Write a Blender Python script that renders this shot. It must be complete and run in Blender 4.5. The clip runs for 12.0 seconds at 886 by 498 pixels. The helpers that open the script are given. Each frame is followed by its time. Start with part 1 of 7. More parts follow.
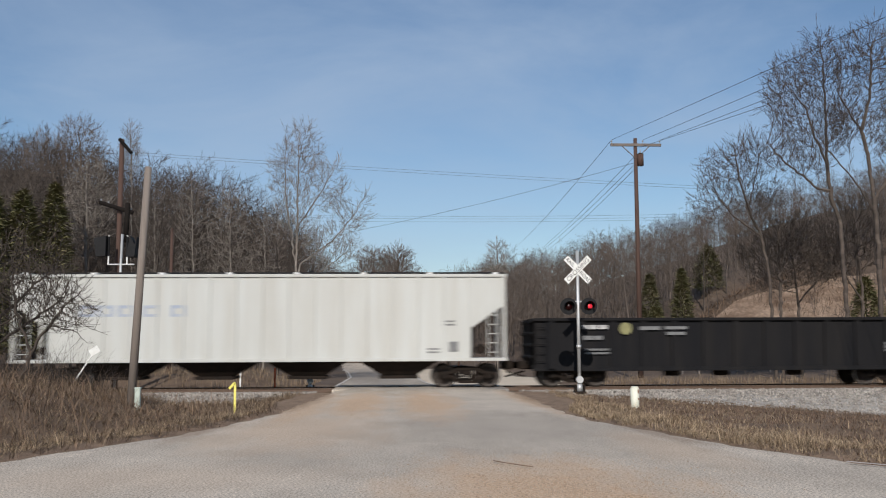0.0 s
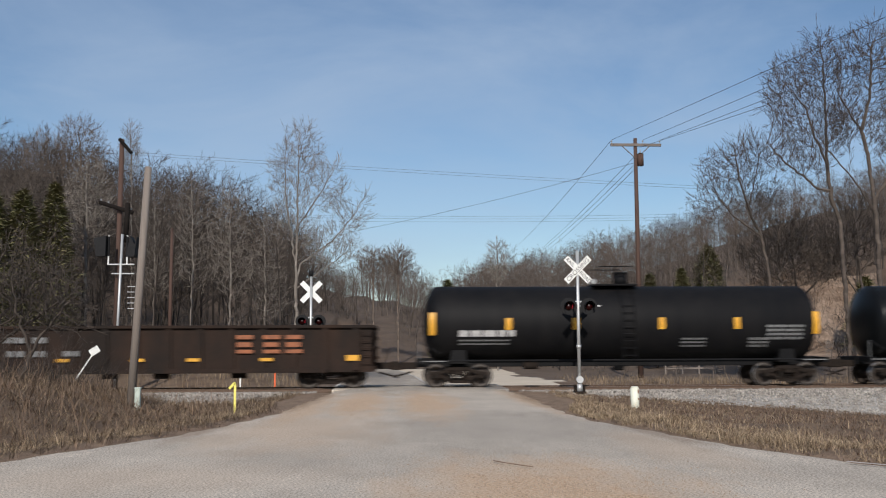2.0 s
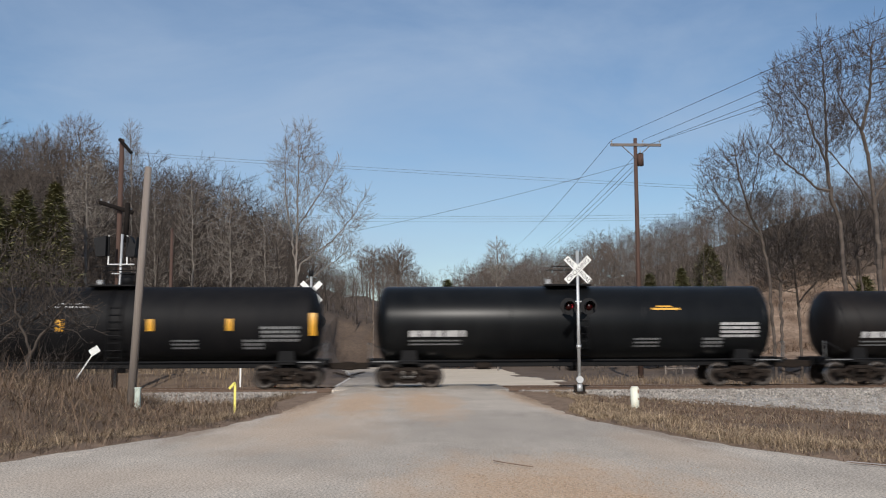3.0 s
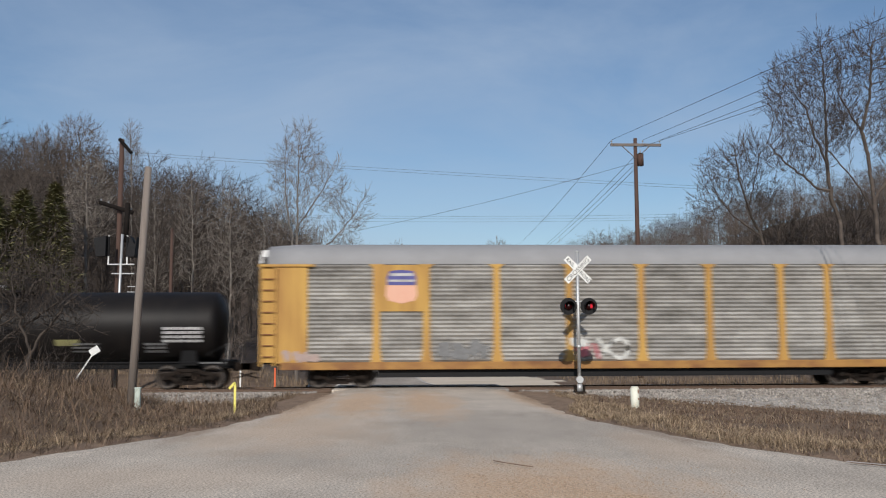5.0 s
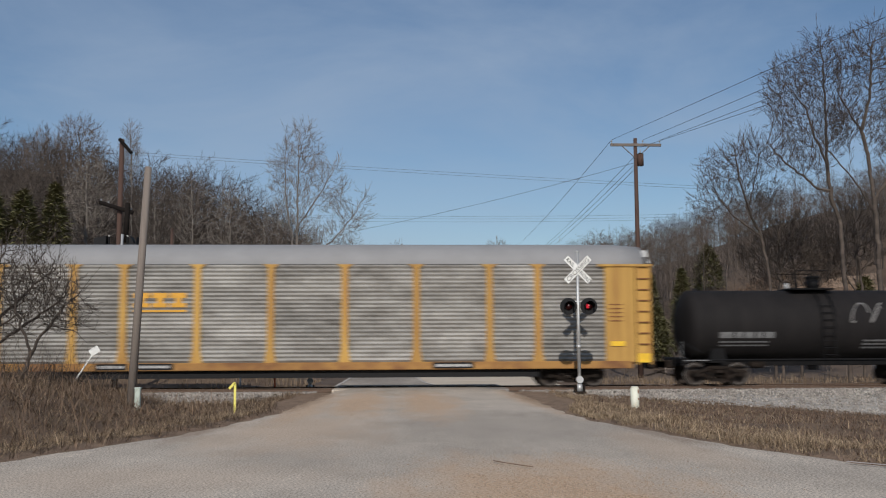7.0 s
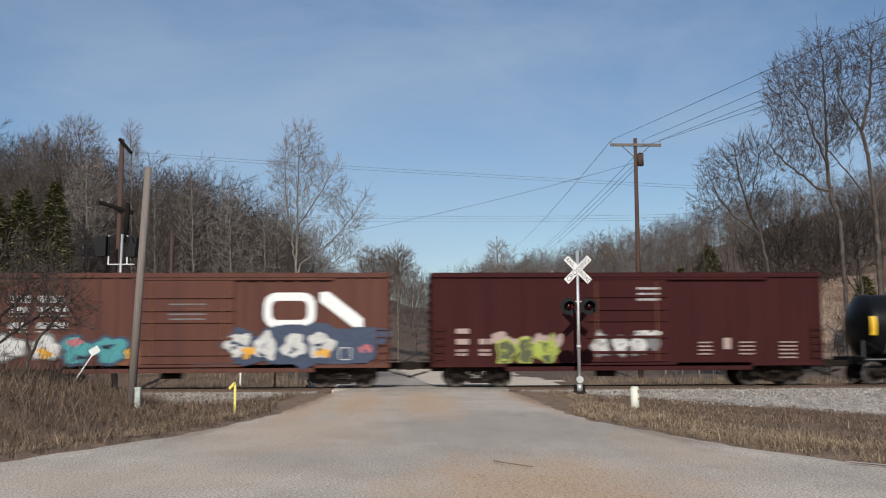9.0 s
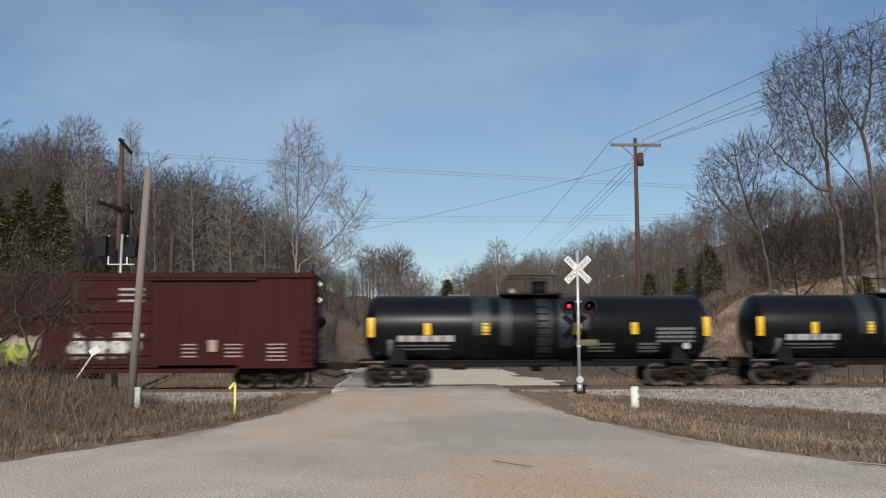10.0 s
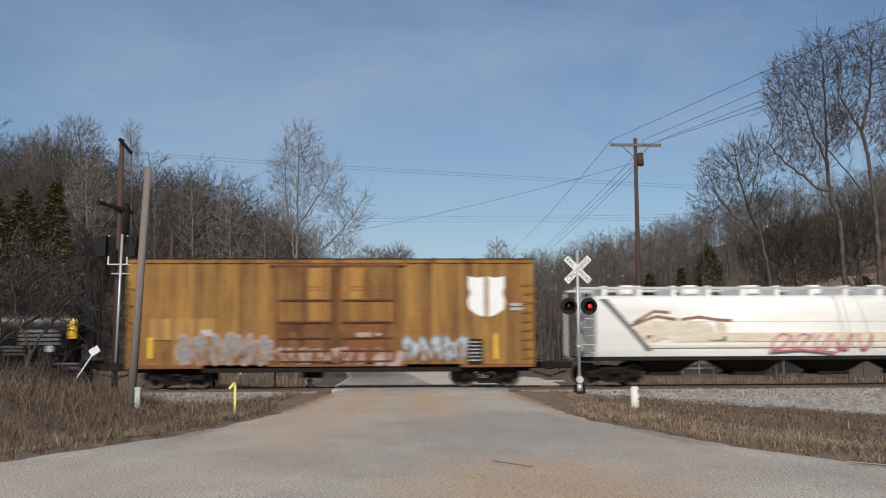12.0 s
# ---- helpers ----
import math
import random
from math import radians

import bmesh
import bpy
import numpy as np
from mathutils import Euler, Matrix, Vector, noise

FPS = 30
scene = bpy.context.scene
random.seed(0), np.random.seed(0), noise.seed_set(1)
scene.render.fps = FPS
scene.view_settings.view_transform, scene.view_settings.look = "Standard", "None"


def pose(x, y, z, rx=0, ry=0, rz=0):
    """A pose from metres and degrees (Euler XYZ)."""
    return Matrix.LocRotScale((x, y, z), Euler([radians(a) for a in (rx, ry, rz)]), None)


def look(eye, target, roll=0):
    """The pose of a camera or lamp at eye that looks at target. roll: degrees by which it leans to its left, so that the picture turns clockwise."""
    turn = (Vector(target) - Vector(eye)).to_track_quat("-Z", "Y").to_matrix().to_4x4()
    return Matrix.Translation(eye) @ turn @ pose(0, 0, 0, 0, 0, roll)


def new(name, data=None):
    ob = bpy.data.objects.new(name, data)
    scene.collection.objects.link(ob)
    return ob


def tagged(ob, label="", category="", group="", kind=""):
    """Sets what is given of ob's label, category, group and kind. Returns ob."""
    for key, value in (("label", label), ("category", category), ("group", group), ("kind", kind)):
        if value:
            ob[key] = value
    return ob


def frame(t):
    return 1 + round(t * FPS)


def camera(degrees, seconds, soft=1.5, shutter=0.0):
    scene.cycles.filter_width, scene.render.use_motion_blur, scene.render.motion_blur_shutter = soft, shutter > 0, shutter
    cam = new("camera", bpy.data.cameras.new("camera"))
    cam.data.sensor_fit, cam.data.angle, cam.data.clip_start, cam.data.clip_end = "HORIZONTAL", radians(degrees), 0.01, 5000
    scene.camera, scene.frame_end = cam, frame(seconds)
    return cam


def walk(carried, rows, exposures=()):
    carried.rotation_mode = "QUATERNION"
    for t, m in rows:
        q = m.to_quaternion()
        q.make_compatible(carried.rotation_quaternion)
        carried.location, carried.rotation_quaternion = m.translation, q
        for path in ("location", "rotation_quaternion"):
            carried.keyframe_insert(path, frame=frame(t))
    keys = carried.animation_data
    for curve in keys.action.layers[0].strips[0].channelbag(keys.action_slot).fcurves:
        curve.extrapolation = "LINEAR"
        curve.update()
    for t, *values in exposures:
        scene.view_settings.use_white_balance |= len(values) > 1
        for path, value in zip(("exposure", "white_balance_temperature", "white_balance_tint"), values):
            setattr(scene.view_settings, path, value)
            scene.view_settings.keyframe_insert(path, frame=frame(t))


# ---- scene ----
cam = camera(49.0, 12.0, soft=1.1, shutter=0.35)
EYE, YAW, PITCH = Vector((0, 0, 1.6)), radians(-2.9), radians(5.74)
AIM = EYE + Vector((-math.sin(YAW) * math.cos(PITCH), math.cos(YAW) * math.cos(PITCH), math.sin(PITCH)))
STAND = look(EYE, AIM, -0.27)
walk(cam, [(0, STAND), (12, STAND)], exposures=[(0, -0.05), (2.5, 0.0), (3.2, 0.0), (5.0, -0.1), (5.7, -0.25), (6.1, -0.3), (6.9, -0.32), (8.8, -0.1), (10.5, -0.07), (11.4, -0.1), (12, -0.23)])

# ---- light ----
TO_SUN = Vector((-0.43, -3.0, 1.79)).normalized()
world = bpy.data.worlds.new("sky")
scene.world = world
world.use_nodes = True
wn, wl = world.node_tree.nodes, world.node_tree.links
wn.clear()
w_out, w_bg, w_sky = wn.new("ShaderNodeOutputWorld"), wn.new("ShaderNodeBackground"), wn.new("ShaderNodeTexSky")
w_sky.sky_type, w_sky.sun_disc = "NISHITA", False
w_sky.sun_elevation, w_sky.sun_rotation = math.asin(TO_SUN.z), math.pi + 0.14
w_sky.air_density, w_sky.dust_density, w_sky.ozone_density = 1.0, 0.4, 3.4
w_bg.inputs["Strength"].default_value = 0.095
# thin cirrus veils all over the sky
w_co, w_map, w_noise, w_ramp, w_mix = (wn.new("ShaderNodeTexCoord"), wn.new("ShaderNodeMapping"), wn.new("ShaderNodeTexNoise"),
                                       wn.new("ShaderNodeValToRGB"), wn.new("ShaderNodeMix"))
w_map.inputs["Scale"].default_value = (1.1, 1.0, 3.2)
w_map.inputs["Rotation"].default_value = (0.0, 0.45, 0.3)
w_noise.inputs["Scale"].default_value, w_noise.inputs["Detail"].default_value, w_noise.inputs["Roughness"].default_value = 2.2, 7.0, 0.58
w_noise.inputs["Distortion"].default_value = 0.35
w_ramp.color_ramp.elements[0].position, w_ramp.color_ramp.elements[0].color = 0.37, (0, 0, 0, 1)
w_ramp.color_ramp.elements[1].position, w_ramp.color_ramp.elements[1].color = 0.75, (0.62, 0.62, 0.62, 1)
w_mix.data_type = "RGBA"
w_mix.inputs["B"].default_value = (4.5, 5.6, 7.2, 1)
wl.new(w_co.outputs["Generated"], w_map.inputs["Vector"])
wl.new(w_map.outputs["Vector"], w_noise.inputs["Vector"])
wl.new(w_noise.outputs["Fac"], w_ramp.inputs["Fac"])
wl.new(w_ramp.outputs["Color"], w_mix.inputs["Factor"])
wl.new(w_sky.outputs["Color"], w_mix.inputs["A"])
wl.new(w_mix.outputs["Result"], w_bg.inputs["Color"])
wl.new(w_bg.outputs["Background"], w_out.inputs["Surface"])
sun = new("sun", bpy.data.lights.new("sun", "SUN"))
sun.data.energy, sun.data.angle, sun.data.color = 4.0, radians(0.53), (1.0, 0.945, 0.88)
sun.matrix_world = look(TO_SUN * 80, (0, 0, 0))


# ---- materials ----
def mat(name, color, rough=0.7, metal=0.0, other=None, scale=3.0, amount=0.5, stretch=(1, 1, 1), grain=40.0, grain_amount=0.12,
        bump=0.0, bump_scale=60.0, island=0.0, per_object=0.0, emission=None, glow=0.0, spec=0.4):
    """A paint or ground material: base colour, stains of a second colour, fine grain, relief."""
    m = bpy.data.materials.new(name)
    m.use_nodes = True
    n, l = m.node_tree.nodes, m.node_tree.links
    b = n["Principled BSDF"]
    b.inputs["Roughness"].default_value, b.inputs["Metallic"].default_value = rough, metal
    b.inputs["Specular IOR Level"].default_value = spec
    co, mp = n.new("ShaderNodeTexCoord"), n.new("ShaderNodeMapping")
    mp.inputs["Scale"].default_value = stretch
    l.new(co.outputs["Object"], mp.inputs["Vector"])
    big, fine = n.new("ShaderNodeTexNoise"), n.new("ShaderNodeTexNoise")
    big.inputs["Scale"].default_value, big.inputs["Detail"].default_value, big.inputs["Roughness"].default_value = scale, 6, 0.62
    fine.inputs["Scale"].default_value, fine.inputs["Detail"].default_value = grain, 3
    l.new(mp.outputs["Vector"], big.inputs["Vector"])
    l.new(co.outputs["Object"], fine.inputs["Vector"])
    ramp = n.new("ShaderNodeValToRGB")
    ramp.color_ramp.elements[0].position, ramp.color_ramp.elements[1].position = 0.38, 0.68
    ramp.color_ramp.elements[0].color, ramp.color_ramp.elements[1].color = (0, 0, 0, 1), (amount, amount, amount, 1)
    l.new(big.outputs["Fac"], ramp.inputs["Fac"])
    mix = n.new("ShaderNodeMix")
    mix.data_type = "RGBA"
    mix.inputs["A"].default_value = (*color, 1)
    mix.inputs["B"].default_value = (*(other or [c * 0.6 for c in color]), 1)
    l.new(ramp.outputs["Color"], mix.inputs["Factor"])
    hsv = n.new("ShaderNodeHueSaturation")
    l.new(mix.outputs["Result"], hsv.inputs["Color"])
    val = n.new("ShaderNodeMath")
    val.operation = "MULTIPLY_ADD"
    val.inputs[1].default_value, val.inputs[2].default_value = 2 * grain_amount, 1 - grain_amount
    l.new(fine.outputs["Fac"], val.inputs[0])
    last = val.outputs[0]
    for amount_2, source in ((island, "g"), (per_object, "o")):
        if amount_2:
            node = n.new("ShaderNodeNewGeometry") if source == "g" else n.new("ShaderNodeObjectInfo")
            add = n.new("ShaderNodeMath")
            add.operation = "MULTIPLY_ADD"
            add.inputs[1].default_value = 2 * amount_2
            shift = n.new("ShaderNodeMath")
            shift.operation = "SUBTRACT"
            shift.inputs[1].default_value = amount_2
            l.new(node.outputs["Random Per Island" if source == "g" else "Random"], add.inputs[0])
            l.new(last, add.inputs[2])
            l.new(add.outputs[0], shift.inputs[0])
            last = shift.outputs[0]
    l.new(last, hsv.inputs["Value"])
    l.new(hsv.outputs["Color"], b.inputs["Base Color"])
    if bump:
        bn, bp = n.new("ShaderNodeTexNoise"), n.new("ShaderNodeBump")
        bn.inputs["Scale"].default_value, bn.inputs["Detail"].default_value = bump_scale, 5
        bp.inputs["Strength"].default_value, bp.inputs["Distance"].default_value = bump, 0.02
        l.new(co.outputs["Object"], bn.inputs["Vector"])
        l.new(bn.outputs["Fac"], bp.inputs["Height"])
        l.new(bp.outputs["Normal"], b.inputs["Normal"])
    if emission:
        b.inputs["Emission Color"].default_value, b.inputs["Emission Strength"].default_value = (*emission, 1), glow
    return m


def strewn(m, spots, colors, ragged=0.9):
    """Lays loose gravel of another colour over a material in ragged patches (x, y, half width, half length, strength)."""
    n, l = m.node_tree.nodes, m.node_tree.links
    b = n["Principled BSDF"]
    base = b.inputs["Base Color"].links[0].from_socket
    co, wob = n.new("ShaderNodeTexCoord"), n.new("ShaderNodeTexNoise")
    wob.inputs["Scale"].default_value, wob.inputs["Detail"].default_value, wob.inputs["Roughness"].default_value = 1.1, 8, 0.65
    stretch = n.new("ShaderNodeMapping")
    stretch.inputs["Scale"].default_value = (1.6, 0.45, 1)
    l.new(co.outputs["Object"], stretch.inputs["Vector"])
    l.new(stretch.outputs["Vector"], wob.inputs["Vector"])
    total = None
    for x, y, rx, ry, strength in spots:
        mp = n.new("ShaderNodeMapping")
        mp.inputs["Location"].default_value = (-x / rx, -y / ry, 0)
        mp.inputs["Scale"].default_value = (1 / rx, 1 / ry, 0)
        l.new(co.outputs["Object"], mp.inputs["Vector"])
        ln = n.new("ShaderNodeVectorMath")
        ln.operation = "LENGTH"
        l.new(mp.outputs["Vector"], ln.inputs[0])
        add = n.new("ShaderNodeMath")
        add.operation = "MULTIPLY_ADD"
        add.inputs[1].default_value = 2.2 * ragged
        l.new(wob.outputs["Fac"], add.inputs[0])
        l.new(ln.outputs["Value"], add.inputs[2])
        ramp = n.new("ShaderNodeMapRange")
        ramp.inputs["From Min"].default_value, ramp.inputs["From Max"].default_value = 0.45 + 1.1 * ragged, 1.45 + 1.1 * ragged
        ramp.inputs["To Min"].default_value, ramp.inputs["To Max"].default_value = strength, 0.0
        l.new(add.outputs[0], ramp.inputs["Value"])
        if total is None:
            total = ramp.outputs[0]
        else:
            mx = n.new("ShaderNodeMath")
            mx.operation = "MAXIMUM"
            l.new(total, mx.inputs[0])
            l.new(ramp.outputs[0], mx.inputs[1])
            total = mx.outputs[0]
    speck, sr, mix = n.new("ShaderNodeTexNoise"), n.new("ShaderNodeValToRGB"), n.new("ShaderNodeMix")
    speck.inputs["Scale"].default_value, speck.inputs["Detail"].default_value = 22.0, 8
    l.new(co.outputs["Object"], speck.inputs["Vector"])
    l.new(speck.outputs["Fac"], sr.inputs["Fac"])
    sr.color_ramp.elements[0].position, sr.color_ramp.elements[1].position = 0.35, 0.65
    sr.color_ramp.elements[0].color, sr.color_ramp.elements[1].color = (*colors[0], 1), (*colors[1], 1)
    mix.data_type = "RGBA"
    l.new(total, mix.inputs["Factor"])
    l.new(base, mix.inputs["A"])
    l.new(sr.outputs["Color"], mix.inputs["B"])
    l.new(mix.outputs["Result"], b.inputs["Base Color"])


STREAK = (1.6, 1.6, 0.16)
M = dict(
    asphalt=mat("asphalt", (0.54, 0.465, 0.382), 0.9, other=(0.385, 0.33, 0.27), scale=0.75, amount=0.9, stretch=(0.8, 0.5, 1), grain=34, grain_amount=1.5, bump=0.22, bump_scale=90, spec=0.25),
    gravel=mat("gravel_dirt", (0.42, 0.335, 0.255), 0.95, other=(0.34, 0.235, 0.155), scale=1.6, amount=0.8, grain=22, grain_amount=0.45, bump=0.9, bump_scale=35),
    far_gravel=mat("pale_gravel", (0.60, 0.51, 0.40), 0.95, other=(0.47, 0.385, 0.28), scale=0.4, amount=0.6, grain=12, bump=0.3, bump_scale=20),
    earth=mat("dry_earth", (0.105, 0.068, 0.044), 0.95, other=(0.20, 0.138, 0.09), scale=0.9, amount=0.9, grain=26, grain_amount=0.7, bump=1.0, bump_scale=30),
    shoulder=mat("brown_dirt_shoulder", (0.25, 0.17, 0.112), 0.95, other=(0.13, 0.083, 0.054), scale=2.2, amount=0.9, grain=24, grain_amount=0.6, bump=0.8, bump_scale=30),
    panel_dark=mat("dark_crossing_panel", (0.26, 0.235, 0.21), 0.9, other=(0.17, 0.15, 0.13), scale=2, amount=0.8, grain=30, grain_amount=0.4, bump=0.3),
    clay=mat("bare_clay_bank", (0.15, 0.098, 0.066), 0.95, other=(0.36, 0.265, 0.195), scale=0.55, amount=0.75, stretch=(0.7, 1, 1.5), grain=3.5, grain_amount=0.6, bump=1.0, bump_scale=6),
    litter=mat("leaf_litter", (0.095, 0.066, 0.047), 0.95, other=(0.14, 0.098, 0.068), scale=0.2, amount=0.9, grain=3, grain_amount=0.4, bump=0.8, bump_scale=5),
    ballast=mat("ballast_stone", (0.35, 0.318, 0.28), 0.9, other=(0.22, 0.19, 0.165), scale=0.9, amount=0.9, grain=30, grain_amount=0.2, island=0.4),
    ballast_bed=mat("ballast_bed", (0.36, 0.34, 0.315), 0.95, other=(0.20, 0.18, 0.16), scale=4, amount=0.9, grain=22, grain_amount=0.5, bump=1.0, bump_scale=24),
    rail=mat("rusty_rail_steel", (0.13, 0.085, 0.06), 0.6, 0.3, other=(0.08, 0.05, 0.035), scale=2, grain=30),
    railtop=mat("polished_rail_head", (0.5, 0.5, 0.5), 0.28, 1.0),
    tie=mat("creosoted_tie", (0.075, 0.058, 0.045), 0.9, other=(0.14, 0.115, 0.095), scale=5, stretch=(6, 0.6, 6), per_object=0.25, bump=0.5),
    wood_pole=mat("brown_pole_wood", (0.085, 0.048, 0.036), 0.85, other=(0.05, 0.032, 0.026), scale=3, stretch=(6, 6, 0.3), bump=0.4),
    grey_pole=mat("weathered_grey_pole", (0.225, 0.19, 0.163), 0.9, other=(0.13, 0.10, 0.082), scale=3, stretch=(7, 7, 0.3), bump=0.5),
    black_wood=mat("dark_creosote_arm", (0.012, 0.010, 0.009), 0.9, other=(0.022, 0.017, 0.014), scale=4, spec=0.1),
    arm_wood=mat("grey_arm_wood", (0.17, 0.145, 0.13), 0.9, other=(0.11, 0.09, 0.08), scale=3),
    galv=mat("galvanised_steel", (0.55, 0.55, 0.54), 0.5, 0.55, other=(0.42, 0.42, 0.42), scale=4, grain_amount=0.06),
    white_paint=mat("white_enamel", (0.8, 0.8, 0.78), 0.5, other=(0.62, 0.6, 0.56), scale=5, amount=0.4, grain_amount=0.05),
    sign_white=mat("white_sign_sheet", (0.78, 0.78, 0.75), 0.55, other=(0.6, 0.58, 0.53), scale=6, amount=0.5),
    black=mat("flat_black_metal", (0.009, 0.009, 0.010), 0.65, other=(0.017, 0.016, 0.016), scale=6, spec=0.2),
    sign_black=mat("sign_black", (0.02, 0.02, 0.02), 0.6),
    lens=mat("dark_red_lens", (0.018, 0.0015, 0.0015), 0.3, other=(0.012, 0.001, 0.001), scale=20, spec=0.3),
    lit=mat("lit_red_lamp", (0.5, 0.02, 0.03), 0.3, emission=(1.0, 0.035, 0.07), glow=0.45),
    wire=mat("wire", (0.05, 0.05, 0.055), 0.6),
    insulator=mat("grey_insulator", (0.32, 0.32, 0.33), 0.35),
    yellow=mat("yellow_marker", (0.80, 0.70, 0.12), 0.6, other=(0.72, 0.66, 0.3), scale=8),
    orange=mat("orange_marker", (0.75, 0.14, 0.05), 0.6),
    post=mat("cream_marker_post", (0.72, 0.72, 0.60), 0.5, other=(0.58, 0.56, 0.45), scale=6, amount=0.5),
    greenbox=mat("pale_green_cabinet", (0.48, 0.54, 0.47), 0.6),
    bark=mat("grey_brown_bark", (0.11, 0.083, 0.067), 0.9, other=(0.19, 0.15, 0.12), scale=2.2, stretch=(3, 3, 0.7), amount=0.8, grain=14, grain_amount=0.3, island=0.25),
    # distant bark with shade put into its colour, for left woods, bushes, thicket
    shaded_far=mat("shaded_bark", (0.050, 0.039, 0.032), 0.95, other=(0.088, 0.070, 0.058), scale=0.06, amount=0.9, grain=0.5, grain_amount=0.3, island=0.4),
    wood_far=mat("distant_bark", (0.085, 0.067, 0.056), 0.95, other=(0.145, 0.117, 0.098), scale=0.06, amount=0.9, grain=0.5, grain_amount=0.3, island=0.4),
    pale_bark=mat("pale_sycamore_bark", (0.25, 0.22, 0.19), 0.85, other=(0.105, 0.083, 0.068), scale=1.5, stretch=(2, 2, 0.7), amount=0.9, island=0.2),
    dark_bark=mat("dark_bark", (0.068, 0.052, 0.043), 0.9, other=(0.125, 0.10, 0.08), scale=2.2, amount=0.7, island=0.2),
    needles=mat("cedar_needles", (0.125, 0.125, 0.05), 0.85, other=(0.175, 0.145, 0.075), scale=0.8, amount=0.8, island=0.4),
    gold_door=mat("rusty_gold_door_paint", (0.20, 0.082, 0.022), 0.8, other=(0.065, 0.026, 0.012), scale=1.6, stretch=(1.4, 1.4, 0.4), amount=1.0, grain=9, grain_amount=0.35, per_object=0.15),
    brown_grass=mat("brown_dead_grass", (0.165, 0.112, 0.072), 0.9, other=(0.085, 0.058, 0.038), scale=1.1, amount=0.9, grain=6, grain_amount=0.25, island=0.45),
    grass=mat("dry_grass", (0.29, 0.215, 0.138), 0.9, other=(0.165, 0.11, 0.074), scale=0.9, amount=0.9, grain=6, grain_amount=0.2, island=0.4),
    straw=mat("straw_grass", (0.40, 0.30, 0.19), 0.9, other=(0.25, 0.175, 0.11), scale=0.9, amount=0.9, grain=6, grain_amount=0.2, island=0.4),
    rust_grass=mat("red_brown_dead_grass", (0.135, 0.085, 0.056), 0.9, other=(0.22, 0.15, 0.10), scale=1.4, amount=0.8, grain=6, grain_amount=0.3, island=0.45),
    bramble=mat("dry_bramble_stems", (0.26, 0.175, 0.115), 0.9, other=(0.12, 0.075, 0.05), scale=1.2, amount=0.8, island=0.35),
    leaf=mat("fallen_dead_leaf", (0.175, 0.118, 0.084), 0.9, other=(0.105, 0.07, 0.05), scale=1, amount=0.8, island=0.4),
    steel_dark=mat("grimy_truck_steel", (0.014, 0.011, 0.009), 0.85, 0.0, other=(0.034, 0.022, 0.016), scale=5, amount=0.6, spec=0.15),
    wheel=mat("brown_wheel_steel", (0.034, 0.025, 0.020), 0.7, 0.2, other=(0.055, 0.038, 0.029), scale=7),
    rim=mat("worn_wheel_rim", (0.065, 0.055, 0.048), 0.6, 0.3, other=(0.04, 0.031, 0.025), scale=6),
    tread=mat("shiny_wheel_tread", (0.4, 0.38, 0.36), 0.35, 0.9),
    hopper_white=mat("off_white_hopper_paint", (0.50, 0.506, 0.482), 0.65, other=(0.41, 0.39, 0.345), scale=1.2, stretch=STREAK, amount=0.55, grain_amount=0.06),
    hopper_bright=mat("bright_white_hopper_paint", (0.90, 0.885, 0.84), 0.5, other=(0.66, 0.58, 0.46), scale=0.9, stretch=(0.3, 1, 1.4), amount=0.4, grain_amount=0.05),
    gon_black=mat("faded_black_gondola_paint", (0.0105, 0.0105, 0.012), 0.75, other=(0.02, 0.018, 0.017), scale=1.4, stretch=STREAK, amount=0.8, spec=0.1),
    gon_brown=mat("rusty_brown_gondola_paint", (0.0175, 0.0132, 0.0112), 0.8, other=(0.037, 0.021, 0.0145), scale=1.1, stretch=(1, 1, 0.5), amount=0.85, grain=14, grain_amount=0.25, spec=0.15),
    tank_black=mat("satin_black_tank_paint", (0.0062, 0.0062, 0.007), 0.6, other=(0.012, 0.011, 0.011), scale=1.2, stretch=STREAK, amount=0.7, grain_amount=0.08, spec=0.12),
    tank_gloss=mat("glossy_black_tank_paint", (0.005, 0.0055, 0.0062), 0.34, other=(0.011, 0.0115, 0.012), scale=1.0, stretch=STREAK, amount=0.6, spec=0.15),
    tank_dull=mat("dull_black_tank_paint", (0.0135, 0.0122, 0.0122), 0.75, other=(0.023, 0.02, 0.0195), scale=1.2, stretch=STREAK, amount=0.6, spec=0.15),
    tank_brown=mat("dusty_black_tank_paint", (0.008, 0.007, 0.007), 0.5, other=(0.018, 0.0145, 0.0125), scale=1.2, stretch=STREAK, amount=0.6, spec=0.16),
    spill=mat("blue_grey_spill_stain", (0.012, 0.016, 0.019), 0.45, other=(0.028, 0.036, 0.041), scale=1.6, stretch=(2.5, 2.5, 0.3), amount=0.9),
    amber=mat("amber_reflector", (0.72, 0.36, 0.035), 0.45),
    amber_bright=mat("bright_yellow_reflector", (0.85, 0.52, 0.035), 0.45),
    stencil=mat("white_stencil", (0.50, 0.49, 0.48), 0.6, other=(0.2, 0.19, 0.19), scale=9, amount=0.7),
    stencil_dim=mat("dim_grey_stencil", (0.19, 0.19, 0.19), 0.6, other=(0.08, 0.08, 0.08), scale=9, amount=0.7),
    stencil_blue=mat("faded_blue_lettering", (0.30, 0.34, 0.42), 0.6, other=(0.42, 0.44, 0.48), scale=5, amount=0.7),
    stencil_orange=mat("faded_orange_lettering", (0.34, 0.11, 0.042), 0.6, other=(0.11, 0.045, 0.025), scale=5, amount=0.8),
    olive_plate=mat("olive_placard", (0.24, 0.225, 0.10), 0.6),
